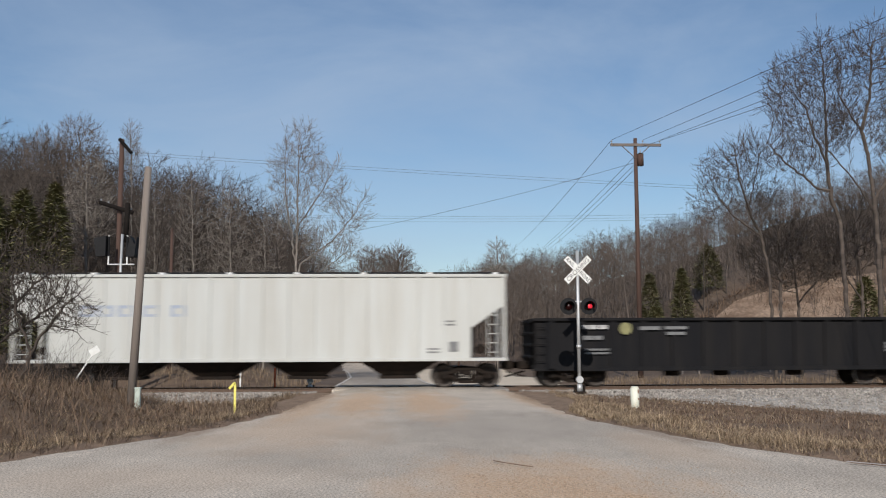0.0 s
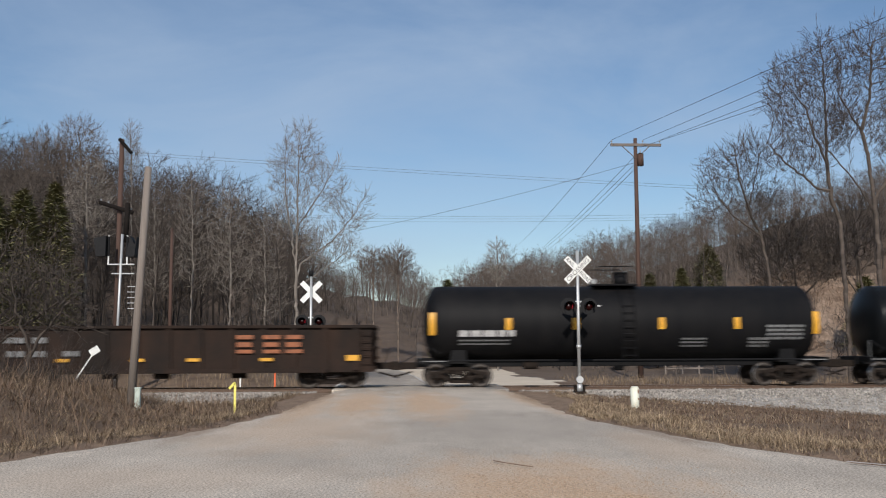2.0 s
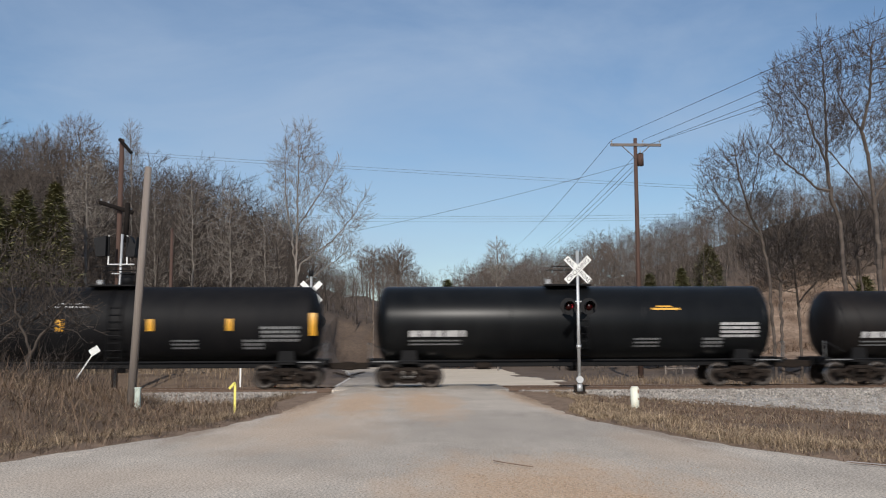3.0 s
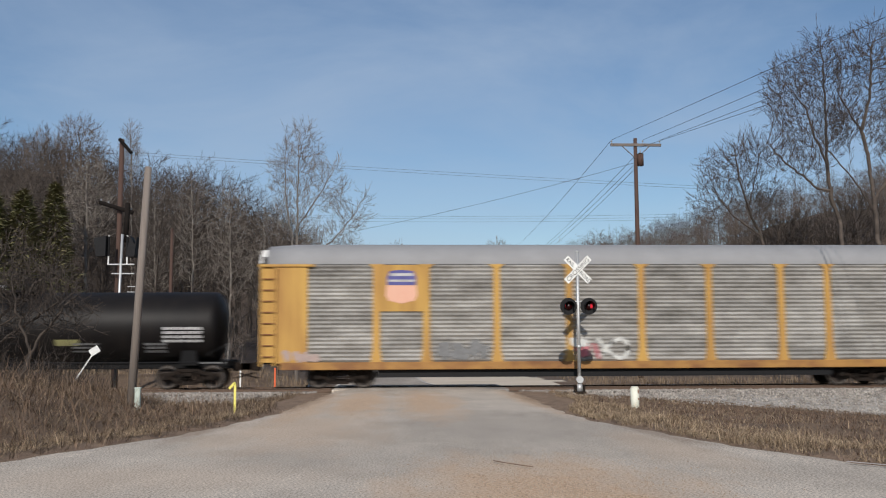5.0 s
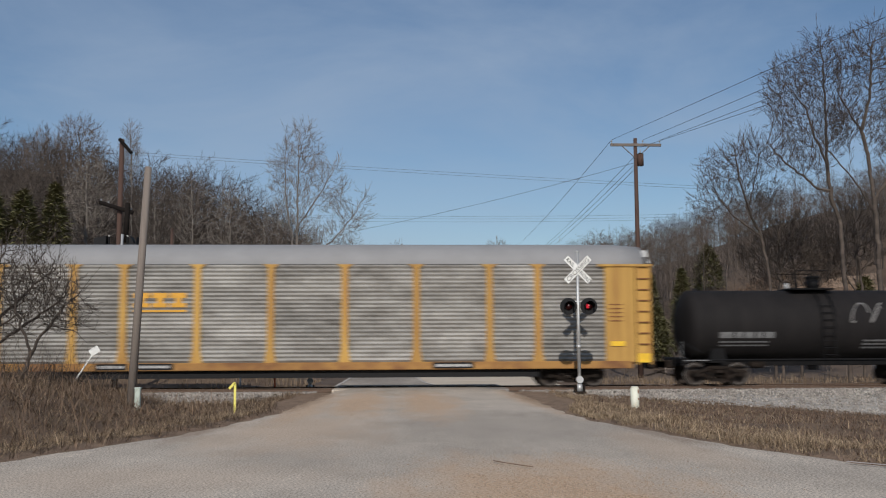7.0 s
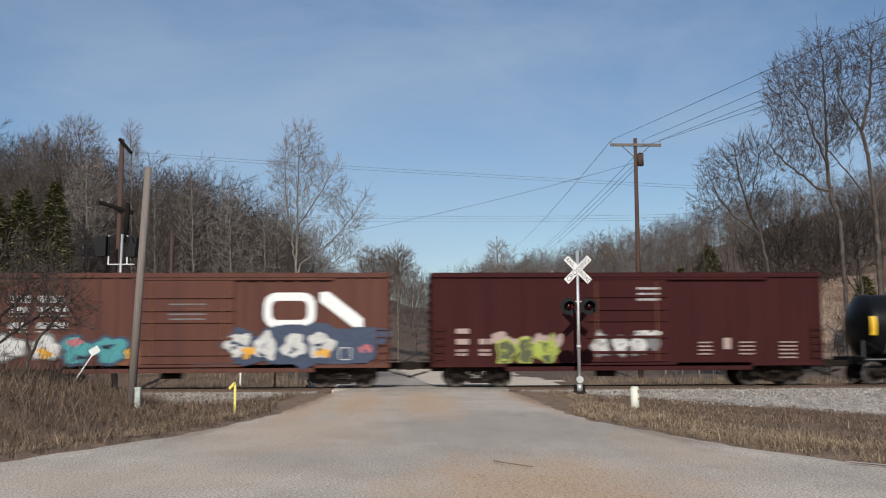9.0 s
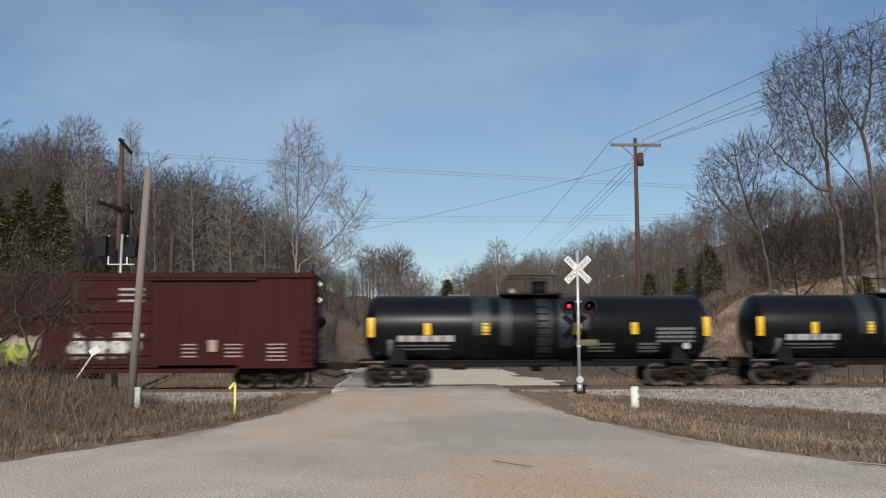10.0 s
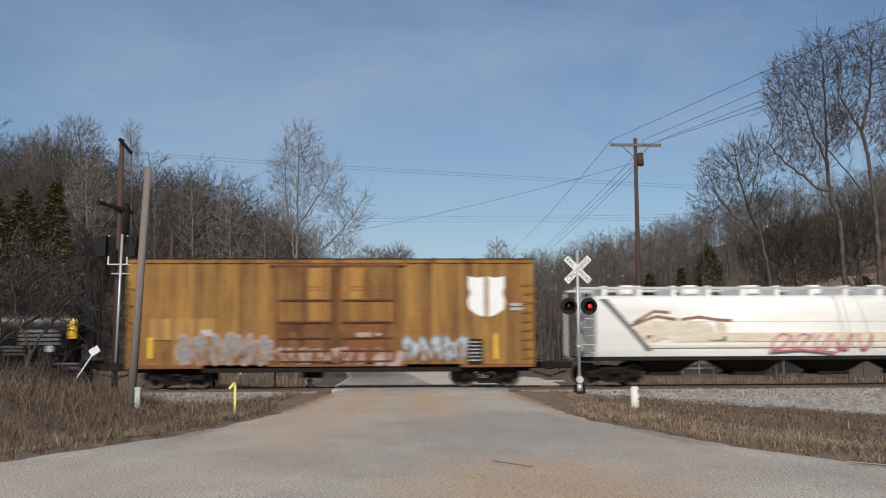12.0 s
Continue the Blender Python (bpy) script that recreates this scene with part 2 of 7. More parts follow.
    rack_yellow=mat("weathered_yellow_rack_paint", (0.50, 0.295, 0.072), 0.7, other=(0.33, 0.165, 0.045), scale=1.8, stretch=STREAK, amount=0.9, grain_amount=0.14, per_object=0.08),
    rack_sill=mat("rust_stained_yellow_sill", (0.36, 0.185, 0.05), 0.7, other=(0.15, 0.058, 0.026), scale=1.4, stretch=(0.8, 1, 1), amount=0.9, grain_amount=0.15),
    tan_stain=mat("tan_product_stain", (0.60, 0.50, 0.37), 0.7, other=(0.72, 0.66, 0.56), scale=2.5, stretch=(0.6, 1, 2), amount=0.9, grain_amount=0.1),
    rack_panel=mat("galvanised_rack_panel", (0.34, 0.325, 0.30), 0.6, 0.1, other=(0.15, 0.138, 0.122), scale=0.9, stretch=(0.8, 1, 2.4), amount=0.75, grain=7, grain_amount=0.3, per_object=0.2),
    rack_roof=mat("grey_galvanised_roof", (0.27, 0.268, 0.27), 0.7, 0.0, other=(0.22, 0.218, 0.218), scale=0.8, amount=0.7),
    box_brown=mat("faded_oxide_box_paint", (0.085, 0.030, 0.0215), 0.8, other=(0.125, 0.046, 0.027), scale=0.9, stretch=STREAK, amount=0.8),
    box_red=mat("dark_red_box_paint", (0.041, 0.0098, 0.0100), 0.8, other=(0.053, 0.014, 0.0128), scale=1.0, stretch=STREAK, amount=0.7, spec=0.15),
    box_gold=mat("weathered_gold_box_paint", (0.315, 0.162, 0.034), 0.75, other=(0.115, 0.044, 0.015), scale=1.3, stretch=(1.6, 1.6, 0.22), amount=0.95, grain=9, grain_amount=0.3, per_object=0.22),
    gold_post=mat("faded_gold_post_paint", (0.36, 0.20, 0.048), 0.7, other=(0.17, 0.072, 0.022), scale=1.5, stretch=STREAK, amount=0.9),
    box_pale=mat("pale_gold_patch", (0.42, 0.245, 0.062), 0.7, other=(0.22, 0.10, 0.03), scale=1.5, stretch=STREAK, amount=0.9),
    rust_dark=mat("dark_rust", (0.06, 0.026, 0.014), 0.85, other=(0.12, 0.05, 0.024), scale=3, amount=0.8),
    rust=mat("rust_streak", (0.16, 0.065, 0.03), 0.85, other=(0.24, 0.10, 0.04), scale=2.5, stretch=STREAK, amount=0.8),
    g_white=mat("white_spray", (0.62, 0.62, 0.58), 0.6, other=(0.26, 0.23, 0.22), scale=9, grain=18, grain_amount=0.35, amount=0.7),
    g_teal=mat("teal_spray", (0.06, 0.28, 0.29), 0.6, other=(0.04, 0.18, 0.2), scale=8, grain=18, grain_amount=0.35),
    g_navy=mat("navy_spray", (0.028, 0.045, 0.085), 0.6, other=(0.07, 0.09, 0.13), scale=8, grain=18, grain_amount=0.35),
    g_lime=mat("lime_spray", (0.38, 0.44, 0.07), 0.6, other=(0.13, 0.12, 0.04), scale=9, grain=18, grain_amount=0.35),
    g_pink=mat("pale_pink_spray", (0.40, 0.29, 0.25), 0.6, other=(0.22, 0.19, 0.18), scale=9, grain=18, grain_amount=0.35),
    g_blue=mat("pale_blue_spray", (0.32, 0.40, 0.46), 0.6, other=(0.45, 0.45, 0.44), scale=7, grain=18, grain_amount=0.35),
    g_olive=mat("olive_spray", (0.085, 0.095, 0.04), 0.6, other=(0.05, 0.045, 0.03), scale=6, grain=18, grain_amount=0.35),
    g_grey=mat("grey_spray", (0.20, 0.195, 0.19), 0.6, other=(0.30, 0.27, 0.25), scale=6, grain=18, grain_amount=0.3),
    g_red=mat("dark_red_spray", (0.40, 0.10, 0.12), 0.6, other=(0.5, 0.25, 0.25), scale=4),
    g_rust=mat("brown_drip_stain", (0.20, 0.10, 0.06), 0.7, other=(0.4, 0.3, 0.22), scale=3),
    logo_blue=mat("shield_blue", (0.09, 0.09, 0.27), 0.6),
    logo_pink=mat("faded_red_shield_stripes", (0.66, 0.34, 0.24), 0.6, other=(0.72, 0.5, 0.36), scale=6, stretch=(6, 1, 0.2)),
    line_white=mat("worn_white_edge_line", (0.60, 0.57, 0.53), 0.8, other=(0.42, 0.37, 0.32), scale=5, amount=1.0),
)


strewn(M["asphalt"], [(2.4, 19.5, 2.6, 4.5, 0.5), (-0.6, 14.5, 2.2, 1.8, 0.35), (3.6, 38.5, 2.2, 2.2, 0.8), (-0.4, 50, 3.2, 13, 1.0), (-1.4, 74, 3.6, 22, 1.0)],
       ((0.21, 0.182, 0.155), (0.37, 0.32, 0.265)))
strewn(M["asphalt"], [(1.7, 10.2, 1.6, 3.6, 1.0), (-0.95, 28.5, 0.75, 6.0, 1.0), (0.95, 28.5, 0.85, 6.0, 1.0), (-2.3, 27.0, 0.6, 8.0, 0.8), (-1.9, 19.5, 1.6, 4.0, 0.5), (4.1, 30, 0.5, 6.0, 0.8), (-3.2, 12.5, 2.4, 1.3, 0.25), (4.3, 15.5, 0.6, 3.0, 0.35)],
       ((0.42, 0.27, 0.165), (0.63, 0.475, 0.34)))


strewn(M["asphalt"], [(4.5, 31.5, 0.55, 5.0, 0.9), (5.0, 21, 0.35, 5.0, 0.7), (-2.7, 32, 0.5, 5.0, 0.8), (-3.8, 21, 0.35, 4.0, 0.6)], ((0.16, 0.105, 0.07), (0.34, 0.25, 0.175)))


# ---- small mesh tools ----
def mesh_of(name, verts, faces, material=None, smooth=False):
    me = bpy.data.meshes.new(name)
    verts, faces = np.asarray(verts, dtype=np.float32), np.asarray(faces, dtype=np.int32)
    k = faces.shape[1]
    me.vertices.add(len(verts))
    me.loops.add(faces.size)
    me.polygons.add(len(faces))
    me.vertices.foreach_set("co", verts.ravel())
    me.loops.foreach_set("vertex_index", faces.ravel())
    me.polygons.foreach_set("loop_start", np.arange(len(faces), dtype=np.int32) * k)
    me.update(calc_edges=True)
    if smooth:
        me.polygons.foreach_set("use_smooth", np.ones(len(faces), dtype=bool))
    if material:
        me.materials.append(material)
    return me


def part(name, bm, material, parent, label="", at=None):
    """Links a bmesh as one mesh object under a thing or part."""
    me = bpy.data.meshes.new(name)
    bmesh.ops.recalc_face_normals(bm, faces=bm.faces)
    bm.to_mesh(me)
    bm.free()
    for m in material if isinstance(material, (list, tuple)) else [material]:
        me.materials.append(m)
    ob = new(name, me)
    ob.parent = parent
    if at:
        ob.matrix_basis = at
    if label:
        tagged(ob, label)
    return ob


def shared(name, me, parent, at, label=""):
    ob = new(name, me)
    ob.parent = parent
    ob.matrix_basis = at
    if label:
        tagged(ob, label)
    return ob


def thing(name, at, label, category, group="", kind=""):
    ob = new(name)
    ob.empty_display_size = 0.2
    ob.matrix_basis = at
    return tagged(ob, label, category, group, kind)


def box(bm, x0, x1, y0, y1, z0, z1, bevel=0.0, mi=0):
    vs = [bm.verts.new((x, y, z)) for x in (x0, x1) for y in (y0, y1) for z in (z0, z1)]
    fs = [bm.faces.new([vs[i] for i in q]) for q in ((0, 1, 3, 2), (4, 6, 7, 5), (0, 4, 5, 1), (2, 3, 7, 6), (0, 2, 6, 4), (1, 5, 7, 3))]
    for f in fs:
        f.material_index = mi
    if bevel:
        es = list({e for f in fs for e in f.edges})
        bmesh.ops.bevel(bm, geom=es, offset=bevel, segments=1, affect="EDGES")
    return bm


def rod(bm, a, b, r, r2=None, n=8, caps=True):
    a, b = Vector(a), Vector(b)
    r2 = r if r2 is None else r2
    d = (b - a).normalized()
    u = d.orthogonal().normalized()
    v = d.cross(u)
    A = [bm.verts.new(a + r * (math.cos(t) * u + math.sin(t) * v)) for t in (2 * math.pi * i / n for i in range(n))]
    B = [bm.verts.new(b + r2 * (math.cos(t) * u + math.sin(t) * v)) for t in (2 * math.pi * i / n for i in range(n))]
    for i in range(n):
        bm.faces.new((A[i], A[(i + 1) % n], B[(i + 1) % n], B[i])).smooth = n > 6
    if caps:
        bm.faces.new(A[::-1])
        bm.faces.new(B)
    return bm


def prism(bm, outline, y0, y1, mi=0):
    """An outline of (x, z) pushed from y0 to y1."""
    A = [bm.verts.new((x, y0, z)) for x, z in outline]
    B = [bm.verts.new((x, y1, z)) for x, z in outline]
    k = len(A)
    fs = [bm.faces.new(A), bm.faces.new(B[::-1])]
    fs += [bm.faces.new((A[i], B[i], B[(i + 1) % k], A[(i + 1) % k])) for i in range(k)]
    for f in fs:
        f.material_index = mi
    return bm


def lathe(bm, profile, n=32, smooth=True):
    """Turns (along x, radius) pairs round the x axis."""
    rings = []
    for x, r in profile:
        rings.append([bm.verts.new((x, r * math.cos(2 * math.pi * i / n), r * math.sin(2 * math.pi * i / n))) for i in range(n)] if r > 1e-4 else [bm.verts.new((x, 0, 0))])
    for A, B in zip(rings, rings[1:]):
        for i in range(n):
            q = [A[i % len(A)], A[(i + 1) % len(A)], B[(i + 1) % len(B)], B[i % len(B)]]
            q = list(dict.fromkeys(q))
            if len(q) > 2:
                bm.faces.new(q).smooth = smooth
    return bm


def B():
    return bmesh.new()


# ---- ground ----
TRACK_Y = 39.5


def smooth(a, b, x):
    t = np.clip((x - a) / (b - a), 0, 1)
    return t * t * (3 - 2 * t)


def crest(az):
    """Slope of sight to the treetops, by bearing (tangent right of the camera's axis): no crown of the woods stands above it."""
    return np.interp(az, [-0.7, -0.455, -0.40, -0.34, -0.28, -0.24, -0.195, -0.165, -0.13, -0.10, -0.08, -0.05, -0.025, -0.008, 0.01, 0.033, 0.067, 0.125, 0.155, 0.184, 0.242, 0.277, 0.323, 0.358, 0.404, 0.455, 0.6],
                     [0.212, 0.208, 0.21, 0.184, 0.175, 0.168, 0.147, 0.132, 0.104, 0.078, 0.094, 0.098, 0.076, 0.063, 0.069, 0.081, 0.087, 0.092, 0.107, 0.115, 0.1255, 0.139, 0.153, 0.162, 0.165, 0.17, 0.18])


def hill(az, dist):
    """Wooded hills: their ground rises to some metres under the line of the treetops."""
    d = np.clip(dist, 0, 250)
    return np.maximum(0, 1.6 + (crest(az - 0.03) + crest(az) + crest(az + 0.03)) / 3 * d - 9.5) * smooth(66, 150, dist)


def lumps(x, y, size, seed):
    return (np.sin(x / size + seed) * np.cos(y / size * 1.13 + 2 * seed) + 0.5 * np.sin(x / size * 2.3 + y / size * 1.7 + seed)) / 1.5


def road_left(y):
    return np.interp(y, [9, 14.7, 15.84, 17.16, 18.5, 21.1, 25, 36, 54, 70, 85, 111, 140], [-9.5, -5.73, -5.31, -4.8, -4.2, -3.56, -2.85, -2.2, -3.4, -3.3, -4.2, -6.5, -9])


def road_right(y):
    return np.interp(y, [9, 13.1, 14.2, 15.3, 16.75, 19.15, 21.5, 24.2, 28, 35.4, 53, 59, 70, 84, 103, 134], [9.5, 6.67, 6.23, 5.8, 5.38, 4.95, 4.4, 4.25, 4.26, 4.25, 2.8, 2.1, 1.8, 1.1, -0.4, -3.2])


def road_z(y):
    """The roadway is humped over the track and falls away behind it."""
    return np.interp(y, [0, 41.6, 43, 47, 60, 200], [0, 0, -0.1, -0.5, -0.55, -0.55])


def ground_z(x, y):
    x, y = np.asarray(x, float), np.asarray(y, float)
    dist = np.hypot(x, y)
    bearing = np.arctan2(x, np.maximum(y, 1e-3)) - 0.0506
    az = np.tan(np.clip(bearing, -0.95, 0.95))
    beyond = smooth(TRACK_Y + 16, TRACK_Y + 45, y)
    z = hill(az, dist) * beyond * (1 + 0.06 * lumps(x, y, 17, 1.3))
    z = z + road_z(np.maximum(y, 42)) * (y > 42)
    z = z + np.where(y > 46, 0.15 * lumps(x, y, 6, 0.4) * smooth(46, 58, y) * smooth(4, 12, np.abs(x + 1 + 0.1 * (y - 50))), 0)
    # low rise left of the far road
    z = z + 0.75 * smooth(-5.0, -9, x) * smooth(47, 54, y) * smooth(110, 80, y)
    # the road cut's bare bank
    z = z + 5.2 * smooth(86, 94.5, y + 0.9 * lumps(x, y, 2.1, 0.9)) * smooth(130, 106, y) * smooth(24.0, 36, x) * smooth(90, 60, x) * (1 + 0.1 * lumps(x, y, 1.7, 0.9))
    off = np.maximum(road_left(y) - x, x - road_right(y))
    near = (y < 37.6) & (y > 5)
    side = smooth(0.1, 2.2, off) * near
    # ground falls from the road's edge to the foot of the track bed
    toe = np.where(x > 0, -np.clip(0.14 + 0.072 * (x - 6.5), 0.1, 1.1), -np.clip(0.15 + 0.11 * (-3.5 - x), 0.1, 0.6))
    z = z + side * toe * smooth(13, 35.0, y)
    # brushy mound beside the road
    z = z + np.where(x < 0, side * (1.05 * smooth(-4.6, -9.4, x) * smooth(34.5, 27.5, y) * smooth(12, 22, y) + 0.35 * smooth(-9, -13, x) * smooth(36, 30, y) * smooth(12, 22, y)), 0)
    z = z + (0.09 * lumps(x, y, 0.8, 0.7) + 0.03 * lumps(x, y, 0.33, 1.9)) * side
    # low embankment of the track
    bed = smooth(4.4, 2.0, np.abs(y - TRACK_Y))
    z = z * (1 - bed) + bed * -0.24
    # the roadway's bed
    rz = road_z(y) - 0.07
    z = np.where((off < 0.35) & (y > 4) & (y < 139), z * smooth(0.0, 0.35, off) + rz * (1 - smooth(0.0, 0.35, off)), z)
    z = np.where(y < 9, z * smooth(2, 9, y) - 0.07 * (1 - smooth(8.8, 9.0, y)), z)
    return z


def spread(a, b, step, reach, grow=1.16):
    core = list(np.arange(a, b + 1e-6, step))
    out, lo, hi, k = core, a, b, step
    while hi < reach:
        k *= grow
        lo, hi = lo - k, hi + k
        out = [lo] + out + [hi]
    return np.array(out)


gx, gy = spread(-16, 18, 0.3, 900), spread(4, 46, 0.3, 900)
GX, GY = np.meshgrid(gx, gy)
GZ = ground_z(GX, GY)
nx, ny = len(gx), len(gy)
idx = np.arange(nx * ny).reshape(ny, nx)
quads = np.stack([idx[:-1, :-1], idx[:-1, 1:], idx[1:, 1:], idx[1:, :-1]], -1).reshape(-1, 4)
me = mesh_of("ground", np.stack([GX, GY, GZ], -1).reshape(-1, 3), quads, None, True)
for m in (M["earth"], M["litter"], M["clay"], M["far_gravel"], M["ballast_bed"], M["shoulder"]):
    me.materials.append(m)
mid = np.stack([GX, GY], -1).reshape(-1, 2)[quads].mean(1)
which = np.zeros(len(quads), np.int32)
which[(mid[:, 1] > 56)] = 1
which[(mid[:, 0] > 23) & (mid[:, 0] < 47) & (mid[:, 1] > 80) & (mid[:, 1] < 93.2 + 1.3 * lumps(mid[:, 0], mid[:, 1], 0.9, 0.2))] = 2
toe_w = 3.1 + np.clip(0.11 * (mid[:, 0] - 6), 0, 1.6) + 0.35 * lumps(mid[:, 0], mid[:, 1], 0.45, 0.8)
which[(mid[:, 1] < 38.2) & (TRACK_Y - mid[:, 1] < toe_w) & ((mid[:, 0] < -3.3) | (mid[:, 0] > 5.2))] = 4
which[(mid[:, 1] > 42) & (mid[:, 1] < 92) & (mid[:, 0] > -0.3) & (mid[:, 0] < 9.5 + 0.6 * np.sin(mid[:, 1]))] = 3
off_mid = np.maximum(road_left(mid[:, 1]) - mid[:, 0], mid[:, 0] - road_right(mid[:, 1]))
which[(off_mid < 0.35 + 1.0 * smooth(22, 30, mid[:, 1]) + 0.3 * lumps(mid[:, 0], mid[:, 1], 0.4, 0.3)) & (mid[:, 1] < 37.0) & (mid[:, 1] > 10)] = 5
me.polygons.foreach_set("material_index", which)
ground = tagged(new("ground", me), "brown winter ground of dry earth and leaf litter", "ground", kind="structure")

# road: one asphalt sheet with a thin edge, over the crossing and away round the bend
ys = np.concatenate([np.arange(2, 40, 0.5), np.arange(40, 139, 1.0)])
V, Fq = [], []
for i, y in enumerate(ys):
    a, b = (-40.0, 40.0) if y < 8.9 else (float(road_left(y)), float(road_right(y)))
    for j in range(13):
        w = j / 12
        x = a + (b - a) * w + (0.05 * math.sin(y * 3.1) + 0.04 * math.sin(y * 7.3) if j in (0, 12) else 0)
        V.append((x, y, float(road_z(y)) - (0.05 if j in (0, 12) else 0)))
for i in range(len(ys) - 1):
    for j in range(12):
        k = i * 13 + j
        Fq.append((k, k + 1, k + 14, k + 13))
road = tagged(new("road", mesh_of("road", V, Fq, M["asphalt"])), "worn grey asphalt road over the rail crossing", "road", kind="structure")



# ---- railway track ----
track = thing("railway_track", pose(0, TRACK_Y, 0), "single railway track with rusty rails on wooden ties", "railway", kind="structure")


def rail_mesh():
    bm = B()
    prof = [(-0.07, -0.18), (0.07, -0.18), (0.07, -0.165), (0.012, -0.14), (0.012, -0.045), (0.036, -0.03), (0.036, -0.002), (-0.036, -0.002), (-0.036, -0.03), (-0.012, -0.045), (-0.012, -0.14), (-0.07, -0.165)]
    A = [bm.verts.new((-330, y, z)) for y, z in prof]
    C = [bm.verts.new((330, y, z)) for y, z in prof]
    for i in range(len(prof)):
        f = bm.faces.new((A[i], A[(i + 1) % len(prof)], C[(i + 1) % len(prof)], C[i]))
        f.material_index = 1 if i == 6 else 0
    return bm


for side in (-0.755, 0.755):
    part("rail", rail_mesh(), [M["rail"], M["railtop"]], track, at=pose(0, side, 0))

# ballast shoulder: a trapezoid bed the length of the track, open at the road
for x0, x1 in ((-330, -3.0), (4.9, 330)):
    bm = B()
    steps = [x0 + (x1 - x0) * i / 40 for i in range(41)]
    prof = [(-4.0, -1.3), (-1.9, -0.17), (1.75, -0.17), (3.5, -0.9)]
    rows_ = [[bm.verts.new((x, y, z if 0 < i < 40 else z - 0.12)) for y, z in prof] for i, x in enumerate(steps)]
    for a, b in zip(rows_, rows_[1:]):
        for j in range(3):
            bm.faces.new((a[j], b[j], b[j + 1], a[j + 1]))
    part("ballast_bed", bm, M["ballast_bed"], track)
tie_me = bpy.data.meshes.new("tie")
bm = box(B(), -0.115, 0.115, -1.3, 1.3, -0.34, -0.165, 0.012)
bm.to_mesh(tie_me)
bm.free()
tie_me.materials.append(M["tie"])
rng = random.Random(4)
for i in range(-66, 90):
    x = i * 0.52
    if -2.4 < x < 4.4:
        continue
    shared("tie", tie_me, track, pose(x + rng.uniform(-0.02, 0.02), rng.uniform(-0.03, 0.03), rng.uniform(-0.012, 0.012), 0, 0, rng.uniform(-1, 1)))
# crossing panels between and beside the rails
for y0, y1 in ((-2.3, -0.83), (-0.66, 0.66), (0.83, 2.3)):
    for k in range(3):
        part("crossing_panel", box(B(), -2.35 + k * 2.25, -2.35 + k * 2.25 + 2.23, y0, y1, -0.2, -0.004, 0.01), M["panel_dark"] if k and y0 < 0 else M["asphalt"], track)


def stones(name, n, area, size, seed, label):
    """Crushed stones, each a squashed six-cornered lump, lying on the slope that area gives."""
    r = np.random.RandomState(seed)
    P = area(r, n)
    n = len(P)
    base = np.array([(1, 0, 0), (-1, 0, 0), (0, 1, 0), (0, -1, 0), (0, 0, 1), (0, 0, -1)], float)
    tri = np.array([(0, 2, 4), (2, 1, 4), (1, 3, 4), (3, 0, 4), (2, 0, 5), (1, 2, 5), (3, 1, 5), (0, 3, 5)])
    s = size * r.uniform(0.6, 1.5, (n, 1, 1)) * r.uniform(0.6, 1.3, (n, 1, 3))
    a, t = r.uniform(0, 6.28, n), r.uniform(-0.7, 0.7, n)
    V = (base[None] + r.uniform(-0.25, 0.25, (n, 6, 3))) * s
    x, y, z = V[..., 0].copy(), V[..., 1].copy(), V[..., 2].copy()
    z2, y2 = z * np.cos(t)[:, None] + y * np.sin(t)[:, None], y * np.cos(t)[:, None] - z * np.sin(t)[:, None]
    V[..., 0], V[..., 1], V[..., 2] = x * np.cos(a)[:, None] - y2 * np.sin(a)[:, None], x * np.sin(a)[:, None] + y2 * np.cos(a)[:, None], z2
    V += P[:, None, :]
    Fs = (tri[None] + 6 * np.arange(n)[:, None, None]).reshape(-1, 3)
    return tagged(new(name, mesh_of(name, V.reshape(-1, 3), Fs, M["ballast"])), label, "gravel", kind="stuff")


def shoulder_area(x0, x1, near):
    def area(r, n):
        x = r.uniform(x0, x1, n)
        dy = r.uniform(0, 1, n) ** 0.9 * near
        y = TRACK_Y - 1.0 - dy
        z = np.interp(dy, [0, 0.9, 3.0, 12], [-0.16, -0.17, -1.3, -1.3])
        g = ground_z(x, y)
        keep = (z > g - 0.03) | (r.uniform(0, 1, n) < 0.9 * np.exp(-(g - z) / 0.35))
        keep &= ~((x > road_left(y) - 0.5) & (x < road_right(y) + 0.5))
        z = np.maximum(z, g) + 0.012
        return np.stack([x, y, z], 1)[keep]
    return area


stones("ballast_stones", 32000, shoulder_area(4.9, 24, 5.2), 0.042, 3, "pale grey crushed stone beside the track")
stones("ballast_stones", 15000, shoulder_area(-13, -3.0, 4.6), 0.042, 5, "pale grey crushed stone beside the track")


def far_area(r, n):
    x, y = r.uniform(-20, 26, n), TRACK_Y + r.uniform(0.9, 3.4, n)
    x = np.where((x > -3) & (x < 5), x + 12, x)
    return np.stack([x, y, np.interp(y - TRACK_Y, [0.9, 1.75, 3.5], [-0.16, -0.17, -0.4]) + 0.01], 1)


stones("ballast_stones", 5000, far_area, 0.05, 6, "pale grey crushed stone behind the track")


